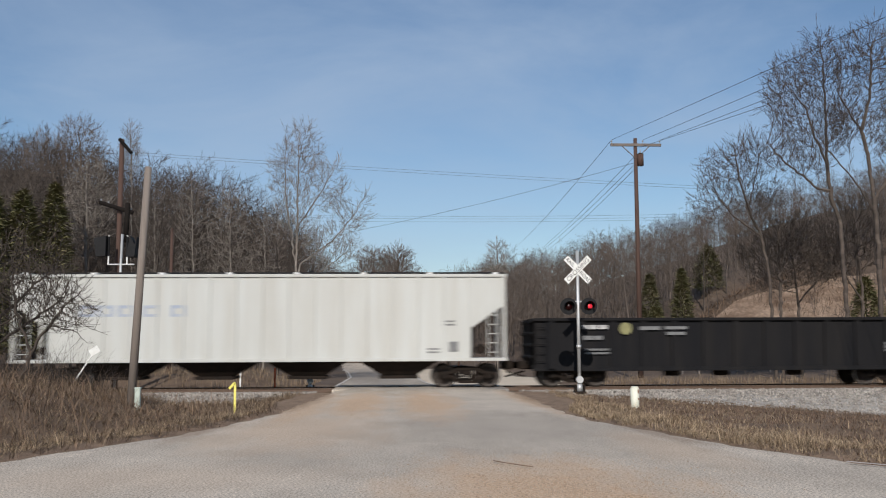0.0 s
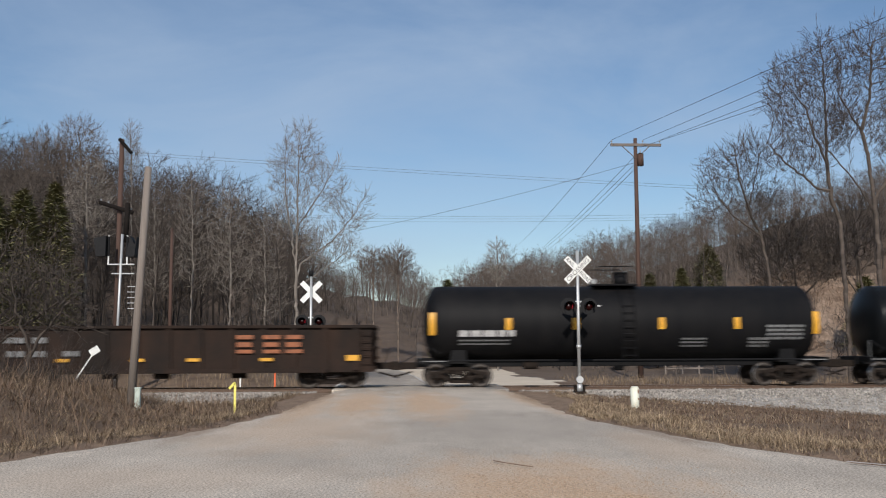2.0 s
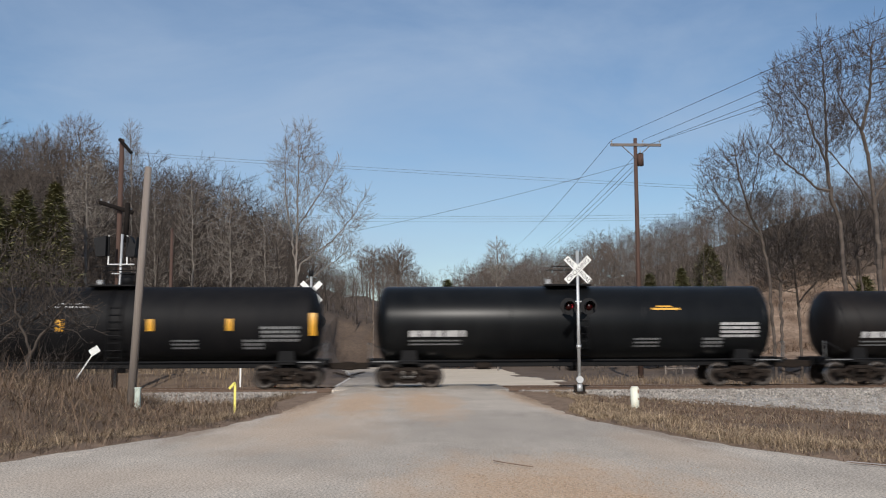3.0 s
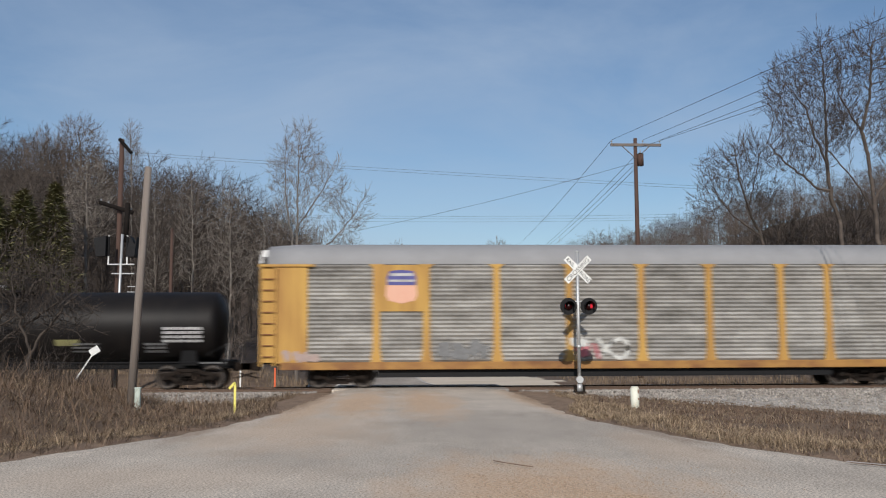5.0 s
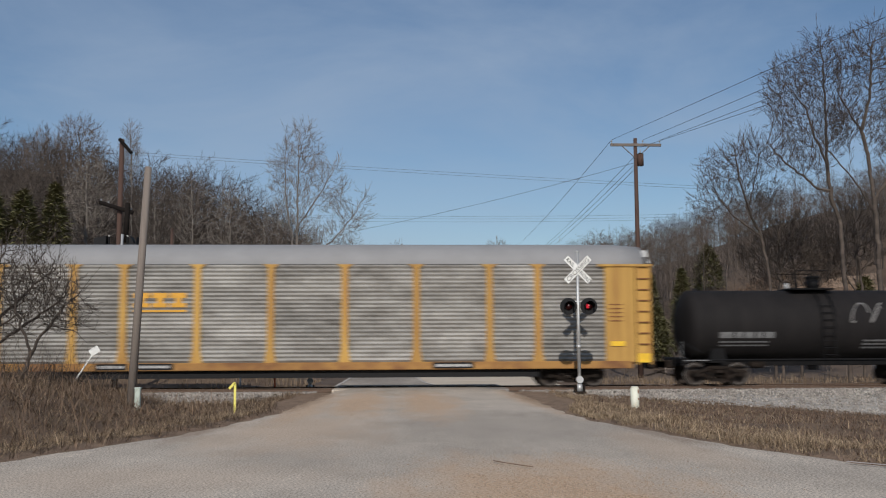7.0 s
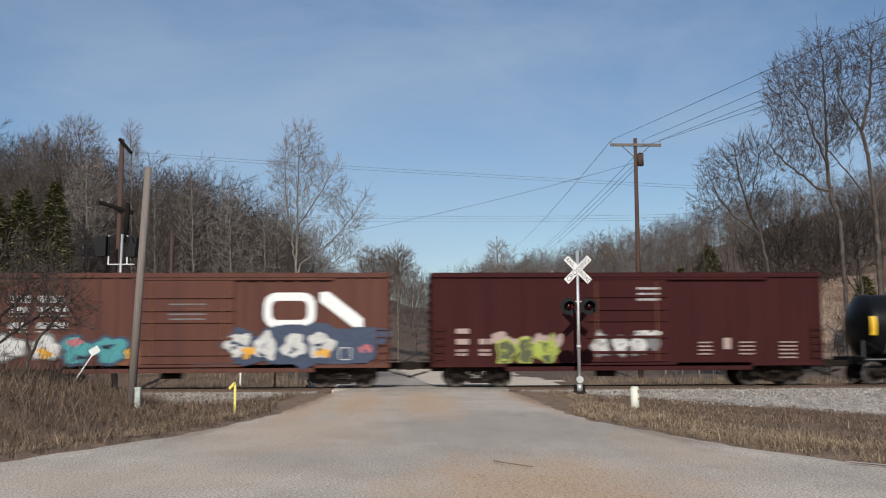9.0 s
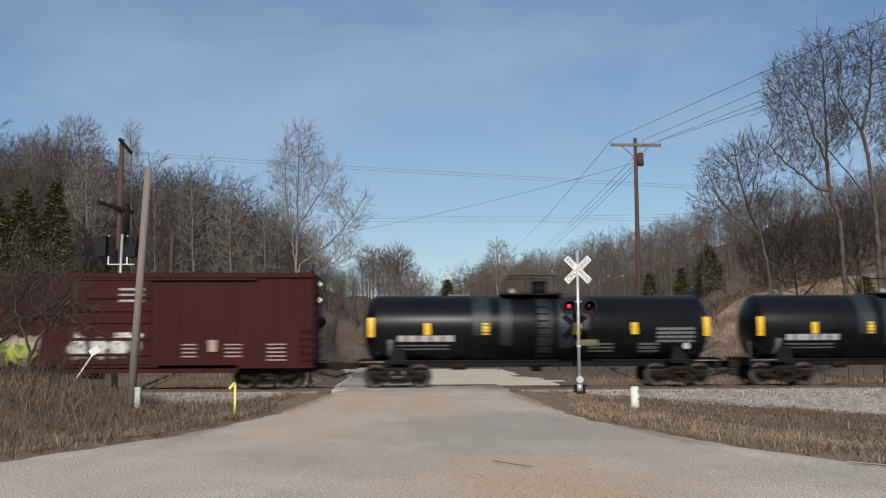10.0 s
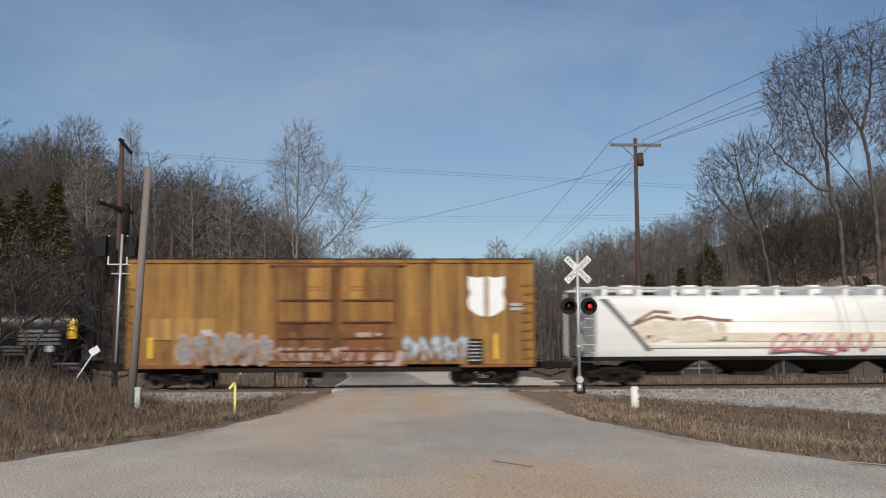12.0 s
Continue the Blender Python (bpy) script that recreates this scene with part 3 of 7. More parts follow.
# ---- dry grass and brush ----
def blades(name, n, area, length, width, lean, material, seed, label, category="grass", joints=2):
    r = np.random.RandomState(seed)
    P = area(r, n)
    n = len(P)
    a, L = r.uniform(0, 6.28, n), length * r.uniform(0.35, 1.25, n)
    tilt = np.clip(lean * r.uniform(0.45, 1.3, n) + r.normal(0, 0.12, n), 0, 1.62)
    w = width * r.uniform(0.6, 1.3, n)
    side = np.stack([-np.sin(a), np.cos(a), np.zeros(n)], 1)
    V = np.zeros((n, 2 * joints + 2, 3))
    for j in range(joints + 1):
        s = j / joints
        bend = tilt * (0.4 + 0.9 * s)
        c = P + (L * s)[:, None] * np.stack([np.cos(a) * np.sin(bend), np.sin(a) * np.sin(bend), np.cos(bend)], 1)
        V[:, 2 * j], V[:, 2 * j + 1] = c - side * (w * (1 - 0.8 * s))[:, None], c + side * (w * (1 - 0.8 * s))[:, None]
    q = np.concatenate([np.array([[2 * j, 2 * j + 1, 2 * j + 3, 2 * j + 2]]) for j in range(joints)])
    Fs = (q[None] + (2 * joints + 2) * np.arange(n)[:, None, None]).reshape(-1, 4)
    return tagged(new(name, mesh_of(name, V.reshape(-1, 3), Fs, material)), label, category, kind="stuff")


def verge(x0, x1, y0, y1, off0, off1, clump=0.5, seed=0):
    def area(r, n):
        x, y = r.uniform(x0, x1, n), r.uniform(y0, y1, n)
        off = np.maximum(road_left(y) - x, x - road_right(y))
        keep = (off > off0 + 0.8 * smooth(24, 30, y) * (y < 38)) & (off < off1) & (lumps(x, y, 0.35, seed) + r.normal(0, 0.5, n) > clump - 0.5)
        x, y = x[keep], y[keep]
        return np.stack([x, y, ground_z(x, y) - 0.02], 1)
    return area


def roadside(edge, sign, y0, y1, off0, off1, power=1.0, clump=0.3, seed=0):
    """A strip along the road's edge."""
    def area(r, n):
        y = r.uniform(y0, y1, n)
        x = edge(y) + sign * (off0 + (off1 - off0) * r.uniform(0, 1, n) ** power)
        off = np.abs(x - edge(y))
        keep = (off > 1.2 * smooth(23, 30, y)) & (0.6 * lumps(x, y, 0.3, seed) + 0.7 * lumps(x, y, 0.9, seed + 3) + r.normal(0, 0.4, n) > clump - 0.5)
        x, y = x[keep], y[keep]
        return np.stack([x, y, ground_z(x, y) - 0.015], 1)
    return area


blades("dry_grass", 48000, roadside(road_right, 1, 11.5, 34.5, 0.15, 1.9, 1.3, 0.45, 1), 0.2, 0.0045, 1.05, M["straw"], 11, "pale tan dry grass on the road verge", joints=2)
blades("dry_grass", 16000, roadside(road_right, 1, 11.5, 35, 0.8, 6.0, 1.4, 0.8, 2), 0.24, 0.005, 1.05, M["straw"], 12, "scattered tan dry grass in the ditch", joints=2)
blades("dead_grass", 70000, roadside(road_right, 1, 11.5, 35.6, 0.5, 11.0, 1.2, 0.1, 2), 0.15, 0.007, 0.95, M["rust_grass"], 20, "matted red-brown dead grass in the ditch", joints=1)
blades("dead_leaves", 26000, roadside(road_right, 1, 11.5, 36.2, 0.02, 8.0, 1.3, 0.2, 8), 0.08, 0.012, 0.95, M["leaf"], 19, "brown dead leaves on the verge", "leaves", 1)
blades("dry_grass", 16000, roadside(road_left, -1, 13, 35, 0.4, 1.4, 1.0, 0.3, 6), 0.18, 0.0045, 1.05, M["straw"], 23, "pale tan dry grass on the road verge", joints=2)
blades("dry_grass", 70000, verge(-13, -2.6, 12, 35, 0.12, 12.0, 0.3, 3), 0.40, 0.0045, 1.2, M["brown_grass"], 13, "matted brown dry grass on the bank", joints=2)
blades("dry_grass", 22000, verge(-13, -2.6, 12, 35, 0.12, 12.0, 0.75, 9), 0.44, 0.0045, 1.22, M["straw"], 18, "pale tan dry grass lying on the bank", joints=3)
blades("dead_leaves", 36000, verge(-13, -2.9, 12, 36, 0.05, 12.0, 0.1, 4), 0.12, 0.012, 1.0, M["rust_grass"], 14, "red-brown dead leaves and litter on the bank", "leaves", 1)
blades("brambles", 9000, verge(-15, -5.0, 14, 35, 0.9, 12, 0.5, 5), 1.0, 0.0055, 1.2, M["bramble"], 15, "tangled arching bramble stems on the bank", "brush", 6)
blades("thicket", 2600, verge(-14, -8.4, 24.5, 32, 2.0, 14, 0.3, 4), 1.5, 0.006, 0.8, M["shaded_far"], 25, "dark leafless thicket stems on the bank", "brush", 5)
blades("weed_stalks", 260, verge(-14, -6.5, 18, 33, 2.5, 12, 0.5, 7), 1.2, 0.006, 0.5, M["brown_grass"], 17, "tall dry weed stalks on the bank", "weeds", 4)
blades("bank_scrub", 9000, lambda r, n: (lambda x, y: np.stack([x, y, ground_z(x, y) - 0.05], 1))(r.uniform(23, 46, n), r.uniform(84, 96, n) ), 0.9, 0.02, 0.9, M["rust_grass"], 22, "dead scrub and grass on the bare bank", "brush", 2)
blades("dry_grass", 9000, verge(-26, -4.5, 46, 62, 0.6, 40, 0.4, 6), 0.5, 0.012, 0.6, M["grass"], 16, "tall tan grass beyond the track")
blades("dry_grass", 9000, verge(10.2, 34, 44.5, 62, 0.6, 40, 0.4, 6), 0.5, 0.012, 0.6, M["grass"], 24, "tall tan grass beyond the gravel lot")


# ---- bare trees ----
def grow(rng, height, spread_=0.45, levels=3, trunk_r=0.2, first=0.25, kids=(11, 5, 4), wander=0.12, up=0.25, lean=0.0, thin=0.012):
    """Segments (a, b, radius a, radius b) of a leafless tree."""
    out = []

    def branch(p, d, length, r, level):
        k = (8, 4, 2, 1)[level]
        step = length / k
        nodes = []
        for i in range(k):
            wv = wander * (0.35 if level == 0 else 1.0)
            d = (d + Vector((rng.gauss(0, wv), rng.gauss(0, wv), rng.gauss(0, wv) + up * (0.15 if level == 0 else 0.35)))).normalized()
            q = p + d * step
            ra = max(thin, r * (1 - i / k) ** 0.8)
            rb = max(thin * 0.7, r * (1 - (i + 1) / k) ** 0.8)
            out.append((p, q, ra, rb))
            nodes.append((p, q, d.copy(), rb, (i + 1) / k))
            p = q
        if level >= levels:
            return
        for j in range(kids[level]):
            s = first + (1 - first) * (j + rng.random()) / kids[level] if level == 0 else 0.2 + 0.8 * (j + rng.random()) / kids[level]
            i = min(k - 1, int(s * k))
            a, b, dd, rr, _ = nodes[i]
            t = s * k - i
            base = a.lerp(b, max(0, min(1, t)))
            ang = rng.uniform(0, 6.283)
            side = dd.orthogonal().normalized()
            side = Matrix.Rotation(ang, 3, dd) @ side
            nd = (dd * (1 - spread_) + side * spread_ * rng.uniform(0.8, 1.5) + Vector((0, 0, 0.12))).normalized()
            ln = length * (rng.uniform(0.32, 0.52) if level == 0 else rng.uniform(0.35, 0.65)) * (1.1 - 0.55 * s)
            branch(base, nd, ln, max(thin, rr * rng.uniform(0.32, 0.55)), level + 1)

    branch(Vector((0, 0, -0.3)), Vector((lean, 0, 1)).normalized(), height, trunk_r, 0)
    return out


def tubes(segs, n=3):
    """Vertices and quads of open tubes round segments."""
    a = np.array([s[0] for s in segs], float)
    b = np.array([s[1] for s in segs], float)
    ra, rb = np.array([s[2] for s in segs]), np.array([s[3] for s in segs])
    d = b - a
    d /= np.linalg.norm(d, axis=1, keepdims=True) + 1e-9
    ref = np.where(np.abs(d[:, 2:3]) > 0.9, [[1.0, 0, 0]], [[0, 0, 1.0]])
    u = np.cross(d, ref)
    u /= np.linalg.norm(u, axis=1, keepdims=True)
    v = np.cross(d, u)
    V = np.zeros((len(segs), 2 * n, 3))
    for i in range(n):
        t = 2 * math.pi * i / n
        o = math.cos(t) * u + math.sin(t) * v
        V[:, i], V[:, n + i] = a + o * ra[:, None], b + o * rb[:, None]
    q = np.array([[i, (i + 1) % n, n + (i + 1) % n, n + i] for i in range(n)])
    Fs = (q[None] + 2 * n * np.arange(len(segs))[:, None, None]).reshape(-1, 4)
    return V.reshape(-1, 3), Fs


def woods(name, spots, protos, label, material):
    VV, FF, base = [], [], 0
    r = np.random.RandomState(len(spots))
    for x, y, s in spots:
        V, Fs = protos[r.randint(len(protos))]
        a = r.uniform(0, 6.28)
        c, sn = math.cos(a), math.sin(a)
        w = s * r.uniform(0.85, 1.15)
        P = np.stack([(V[:, 0] * c - V[:, 1] * sn) * w + x, (V[:, 0] * sn + V[:, 1] * c) * w + y, V[:, 2] * s + float(ground_z(x, y))], 1)
        VV.append(P)
        FF.append(Fs + base)
        base += len(V)
    return tagged(new(name, mesh_of(name, np.concatenate(VV), np.concatenate(FF), material)), label, "woods", kind="stuff")


def light_tubes(segs, thin):
    """Three-sided tubes for limbs, narrow ribbons for the finest twigs."""
    V, Fs = tubes([q for q in segs if q[2] > thin * 1.05], 3)
    T = [q for q in segs if q[2] <= thin * 1.05]
    a, b = np.array([q[0] for q in T], float), np.array([q[1] for q in T], float)
    d = b - a
    u = np.cross(d, np.random.RandomState(len(T)).normal(0, 1, d.shape))
    u *= np.array([q[2] for q in T])[:, None] / (np.linalg.norm(u, axis=1, keepdims=True) + 1e-9)
    W = np.stack([a - u, a + u, b + u * 0.6, b - u * 0.6], 1).reshape(-1, 3)
    return np.concatenate([V, W]), np.concatenate([Fs, np.arange(len(W)).reshape(-1, 4) + len(V)])


def colonise(seed, limbs, lobes, n, step=0.4, tip=0.008, twig=0.5, twigs=3, subs=3, lift=0.3, exponent=2.2, deep=0.85):
    """Grows a leafless tree: given main limbs (x, z) reach out into the lobes (x, z, half width, half height) of its crown,
    branch by branch towards open room. Gives segments of limbs and of fine twigs."""
    r = np.random.RandomState(seed)
    pos, par = [], []
    for li, line in enumerate(limbs):
        pts = [np.array((x, r.normal(0, 0.12) * (i > 0), z)) for i, (x, z) in enumerate(line)]
        last = -1 if li == 0 else int(np.argmin([np.linalg.norm(q - pts[0]) for q in pos]))
        if li:
            pts[0] = pos[last]
        bow = r.normal(0, 0.25) if li else 0.0
        for j, (a, b) in enumerate(zip(pts, pts[1:])):
            k = max(1, int(np.linalg.norm(b - a) / step))
            for i in range(k + 1 if (li == 0 and j == 0) else k):
                t = (i if (li == 0 and j == 0) else i + 1) / k
                pos.append(a + (b - a) * t + np.array((r.normal(0, 0.03), bow * (j + t) * 0.5, 0)) * (1 if pos else 0))
                par.append(last)
                last = len(pos) - 1
    w = np.array([a * b for _, _, a, b in lobes])
    L = np.array(lobes)[r.choice(len(lobes), n, p=w / w.sum())]
    d = r.normal(0, 1, (n, 3))
    d *= (r.uniform(0.05, 1, n) ** 0.4 / np.linalg.norm(d, axis=1))[:, None]
    att = np.stack([L[:, 0] + d[:, 0] * L[:, 2], d[:, 1] * np.maximum(L[:, 2], L[:, 3] * 0.6) * deep, L[:, 1] + d[:, 2] * L[:, 3]], 1)
    pos, par = np.array(pos), list(par)
    start = 0
    best, near = np.full(n, 1e9), np.zeros(n, int)
    alive, shoots = np.ones(n, bool), {}
    for turn in range(70):
        fresh = pos[start:]
        if not len(fresh) or not alive.any():
            break
        D = np.linalg.norm(att[:, None] - fresh[None], axis=2)
        k = D.argmin(1)
        dk = D[np.arange(n), k]
        better = dk < best
        near[better], best[better] = k[better] + start, dk[better]
        alive &= best > step * 1.15
        start = len(pos)
        ids = np.unique(near[alive])
        out, who = [], []
        for i in ids:
            shoots[i] = shoots.get(i, 0) + 1
            if shoots[i] > 4:
                alive &= near != i
                continue
            v = att[alive & (near == i)] - pos[i]
            v = (v / np.linalg.norm(v, axis=1, keepdims=True)).sum(0) / len(v)
            if np.linalg.norm(v) < 0.15:
                v = v + r.normal(0, 0.5, 3)
            v = v / np.linalg.norm(v) + np.array((0, 0, lift)) + r.normal(0, 0.1, 3)
            out.append(pos[i] + v / np.linalg.norm(v) * step)
            who.append(int(i))
        if not out:
            break
        pos = np.concatenate([pos, np.array(out)])
        par += who
    rad, kids = np.zeros(len(pos)), np.zeros(len(pos), int)
    for i in range(len(pos) - 1, 0, -1):
        if rad[i] == 0:
            rad[i] = tip ** exponent
        rad[par[i]] += rad[i]
        kids[par[i]] += 1
    rad = np.maximum(rad, tip ** exponent) ** (1 / exponent)
    segs = [(pos[par[i]], pos[i], min(rad[par[i]], rad[i] * 1.3), rad[i]) for i in range(1, len(pos))]
    fine = []
    for i in range(1, len(pos)):
        if rad[i] < tip * 4:
            way = pos[i] - pos[par[i]]
            way = way / (np.linalg.norm(way) + 1e-9)
            for j in range(twigs + (kids[i] == 0)):
                v = way * 0.8 + r.normal(0, 0.3, 3) + np.array((0, 0, 0.55))
                v /= np.linalg.norm(v)
                length = twig * r.uniform(0.5, 1.3)
                fine.append((pos[i], pos[i] + v * length, tip * 1.0, tip * 0.65))
                for m in range(subs):
                    at = pos[i] + v * length * r.uniform(0.2, 0.95)
                    v3 = v + r.normal(0, 0.3, 3) + np.array((0, 0, 0.2))
                    fine.append((at, at + v3 / np.linalg.norm(v3) * length * r.uniform(0.3, 0.65), tip * 0.85, tip * 0.55))
    return segs, fine


def ribbons(T, seed=1):
    """Narrow ribbons for the finest twigs."""
    a, b = np.array([q[0] for q in T], float), np.array([q[1] for q in T], float)
    u = np.cross(b - a, np.random.RandomState(seed).normal(0, 1, a.shape))
    u *= np.array([q[2] for q in T])[:, None] / (np.linalg.norm(u, axis=1, keepdims=True) + 1e-9)
    return np.stack([a - u, a + u, b + u * 0.6, b - u * 0.6], 1).reshape(-1, 3), np.arange(4 * len(T)).reshape(-1, 4)


def shaped_tree(x, y, label, material, seed, limbs, lobes, n=700, base=None, **how):
    """One tree with a crown of its own shape; heights are over the level of the road."""
    segs, fine = colonise(seed, limbs, lobes, n, **how)
    ob = thing("tree", pose(x, y, 0 if base is None else base), label, "tree", "bare trees by the crossing")
    thick = max(q[2] for q in segs)
    V, Fs = tubes([q for q in segs if q[2] > 0.02], 7)
    foot = tubes([((limbs[0][0][0], 0, float(ground_z(x, y)) - 0.3), (limbs[0][0][0], 0, limbs[0][0][1] + 0.05), thick * 1.25, thick)], 7)
    shared("trunk", mesh_of("trunk", np.concatenate([V, foot[0]]), np.concatenate([Fs, foot[1] + len(V)]), M[material], True), ob, Matrix())
    V, Fs = tubes([q for q in segs if q[2] <= 0.02], 3)
    W, Fw = ribbons(fine, seed)
    shared("crown", mesh_of("crown", np.concatenate([V, W]), np.concatenate([Fs, Fw + len(V)]), M[material]), ob, Matrix(), "bare leafless twigs")
    return ob


rng = random.Random(21)
PROTOS = [light_tubes(grow(random.Random(100 + i), 13.5, spread_=rng.uniform(0.42, 0.6), trunk_r=0.15, kids=(15, 6, 5), first=rng.uniform(0.22, 0.4), wander=0.13, up=0.06, thin=0.013), 0.02) for i in range(8)]
FAR_PROTOS = [light_tubes(grow(random.Random(150 + i), 13.5, spread_=rng.uniform(0.42, 0.6), trunk_r=0.16, kids=(14, 5, 4), first=rng.uniform(0.1, 0.2), wander=0.13, up=0.06, thin=0.021), 0.03) for i in range(6)]
SCRUB = [light_tubes(grow(random.Random(200 + i), 4.0, spread_=0.6, trunk_r=0.04, levels=2, kids=(11, 6, 0), first=0.08, wander=0.16, thin=0.016), 0.016) for i in range(4)]


def bearing(x, y):
    return math.tan(math.atan2(x, y) - 0.0506)


def scatter(n, x0, x1, y0, y1, keep, seed, full=13.5, smin=0.75, smax=1.1, least=3.6):
    r = random.Random(seed)
    out, tries = [], 0
    while len(out) < n and tries < 60 * n:
        tries += 1
        x, y = r.uniform(x0, x1), r.uniform(y0, y1)
        if not keep(x, y):
            continue
        room = 1.6 + float(crest(bearing(x, y))) * math.hypot(x, y) * 0.965 * r.uniform(0.88, 1.01) - float(ground_z(x, y))
        h = min(full * r.uniform(smin, smax), room)
        if h > least:
            out.append((x, y, h / full))
    return out


def clear_of_road(x, y):
    return not (float(road_left(min(y, 139))) - 3 < x < float(road_right(min(y, 139))) + 3 and y < 139)


def clear_of_lot(x, y):
    return not (-6 < x < 13 and y < 94)


# the left hillside's weaker light is painted into its darker bark
woods("left_woods", scatter(250, -80, -5, 60, 125, lambda x, y: clear_of_road(x, y) and -0.6 < bearing(x, y) < -0.10, 31), PROTOS, "bare brown hardwood trees covering the hillside", M["shaded_far"])
woods("left_ridge_woods", scatter(240, -140, -8, 120, 200, lambda x, y: clear_of_road(x, y) and -0.6 < bearing(x, y) < -0.08, 36), FAR_PROTOS, "bare brown trees along the ridge", M["shaded_far"])
woods("right_woods", scatter(235, 8, 90, 84, 135, lambda x, y: clear_of_lot(x, y) and 0.03 < bearing(x, y) < 0.6 and not (23 < x < 44 and y < 96), 32), PROTOS, "bare brown hardwood trees covering the far hillside", M["wood_far"])
woods("right_ridge_woods", scatter(330, 0, 150, 125, 215, lambda x, y: 0.0 < bearing(x, y) < 0.6, 37), FAR_PROTOS, "bare brown trees along the far ridge", M["wood_far"])
woods("valley_woods", scatter(220, -32, 32, 130, 240, lambda x, y: clear_of_road(x, y) and -0.14 < bearing(x, y) < 0.1, 33), FAR_PROTOS, "bare brown trees closing the valley behind the road", M["wood_far"])
woods("undergrowth", scatter(480, -60, 75, 58, 160, lambda x, y: clear_of_road(x, y) and clear_of_lot(x, y) and not (23 < x < 36 and 66 < y < 91) and abs(bearing(x, y)) < 0.6, 34, 4.0, 0.6, 1.2, 1.0), SCRUB, "bare scrub and saplings under the trees", M["wood_far"])

SYC = "tall bare sycamore with pale bark and upswept twigs"
shaped_tree(-5.83, 59.0, SYC, "pale_bark", 5,
            [[(0, 0.7), (-0.09, 6.5), (-0.08, 8.0), (-0.05, 11.0), (0, 13.1), (0.03, 15.0)], [(-0.08, 6.15), (-0.27, 7.6), (-0.65, 9.9), (-0.84, 11.0), (-0.84, 13.1), (-0.79, 14.1)],
             [(-0.08, 5.8), (0.15, 6.6), (2.04, 8.0), (3.23, 9.4), (3.77, 10.4), (4.1, 10.85)], [(-0.05, 8.9), (1.09, 10.5), (1.93, 12.0), (2.4, 12.9)], [(-0.1, 5.2), (1.6, 6.3), (2.9, 7.3)]],
            [(0.1, 12.9, 1.35, 2.5), (-0.3, 9.8, 1.5, 2.1), (1.8, 11.2, 1.2, 1.7), (3.0, 9.4, 1.2, 1.1), (1.9, 7.5, 1.9, 1.4), (4.0, 10.6, 0.4, 0.6), (-1.0, 11.7, 0.8, 2.1)], 2200, step=0.27, tip=0.007, twig=0.6, twigs=2, subs=4)
BIG = "large bare hardwood with spreading dark limbs"
shaped_tree(24.75, 52.0, BIG, "dark_bark", 17,
            [[(0, 0.8), (-0.12, 3.3), (-0.16, 8.2), (-0.63, 10.1), (-0.73, 11.5), (-0.61, 16.0), (-0.89, 18.8)], [(-0.63, 10.1), (-1.35, 10.2), (-2.2, 10.9), (-3.2, 11.8), (-4.06, 12.8)],
             [(-0.43, 9.3), (0.33, 10.75), (0.7, 11.7)], [(-0.73, 11.5), (-1.5, 13.3), (-1.9, 14.9)]],
            [(-2.6, 15.0, 1.6, 2.7), (-0.9, 17.0, 1.1, 2.2), (-0.2, 13.5, 1.3, 1.7), (-3.3, 12.1, 1.3, 1.1), (-1.9, 11.7, 1.3, 1.3)], 3000, step=0.26, tip=0.008, twig=0.6, twigs=2, subs=4)
shaped_tree(26.22, 51.0, BIG, "dark_bark", 19,
            [[(0, 0.8), (-0.14, 3.2), (-0.14, 7.8), (-0.23, 9.4), (-0.46, 11.9), (-0.69, 13.2), (-1.24, 14.2), (-1.92, 15.4)], [(-0.26, 8.8), (-1.39, 10.8), (-2.62, 12.2), (-3.3, 13.3)],
             [(-0.69, 13.2), (-0.15, 15.3), (0.12, 17.9)], [(-0.23, 9.4), (1.26, 11.5), (2.3, 13.8)]],
            [(-1.0, 16.7, 1.2, 1.9), (0.3, 17.4, 1.2, 2.2), (-1.7, 14.3, 1.2, 1.5), (0.6, 13.4, 1.4, 2.2), (2.5, 14.7, 2.0, 3.4), (-3.1, 12.6, 0.9, 0.9)], 3400, step=0.26, tip=0.008, twig=0.6, twigs=2, subs=4)
MID = "bare dark tree with a low spreading crown"
shaped_tree(22.63, 57.0, MID, "dark_bark", 23,
            [[(0, 0.7), (-0.23, 6.1), (-0.68, 8.15), (-1.3, 9.9), (-1.8, 11.6), (-2.07, 13.3)], [(-0.68, 8.15), (-2.2, 9.3), (-3.2, 10.5)], [(-1.3, 9.9), (-0.66, 11.8), (-0.5, 13.3)]],
            [(-2.4, 11.7, 1.9, 1.9), (-1.2, 12.6, 1.2, 1.9), (-3.5, 9.8, 1.3, 1.4), (-0.6, 10.2, 1.4, 1.4)], 1700, step=0.28, tip=0.008, twig=0.6, twigs=2, subs=4)
shaped_tree(24.29, 60.0, MID, "dark_bark", 25, [[(0, 0.7), (0.04, 4.9), (0, 7.8), (-0.16, 9.6)]], [(0.8, 7.8, 2.3, 2.0), (-1.2, 7.4, 1.8, 1.4), (2.2, 6.7, 1.4, 1.8)], 1300, step=0.3, tip=0.009, twig=0.65, twigs=2, subs=4)
shaped_tree(26.33, 62.0, MID, "dark_bark", 27, [[(0, 0.7), (-0.09, 4.3), (-0.25, 6.9)], [(-0.09, 4.3), (1.02, 5.8), (1.8, 6.9)]], [(-0.4, 7.6, 1.8, 1.7), (1.5, 7.3, 1.7, 1.8), (-2.0, 5.8, 1.5, 1.1)], 1300, step=0.3, tip=0.009, twig=0.65, twigs=2, subs=4)
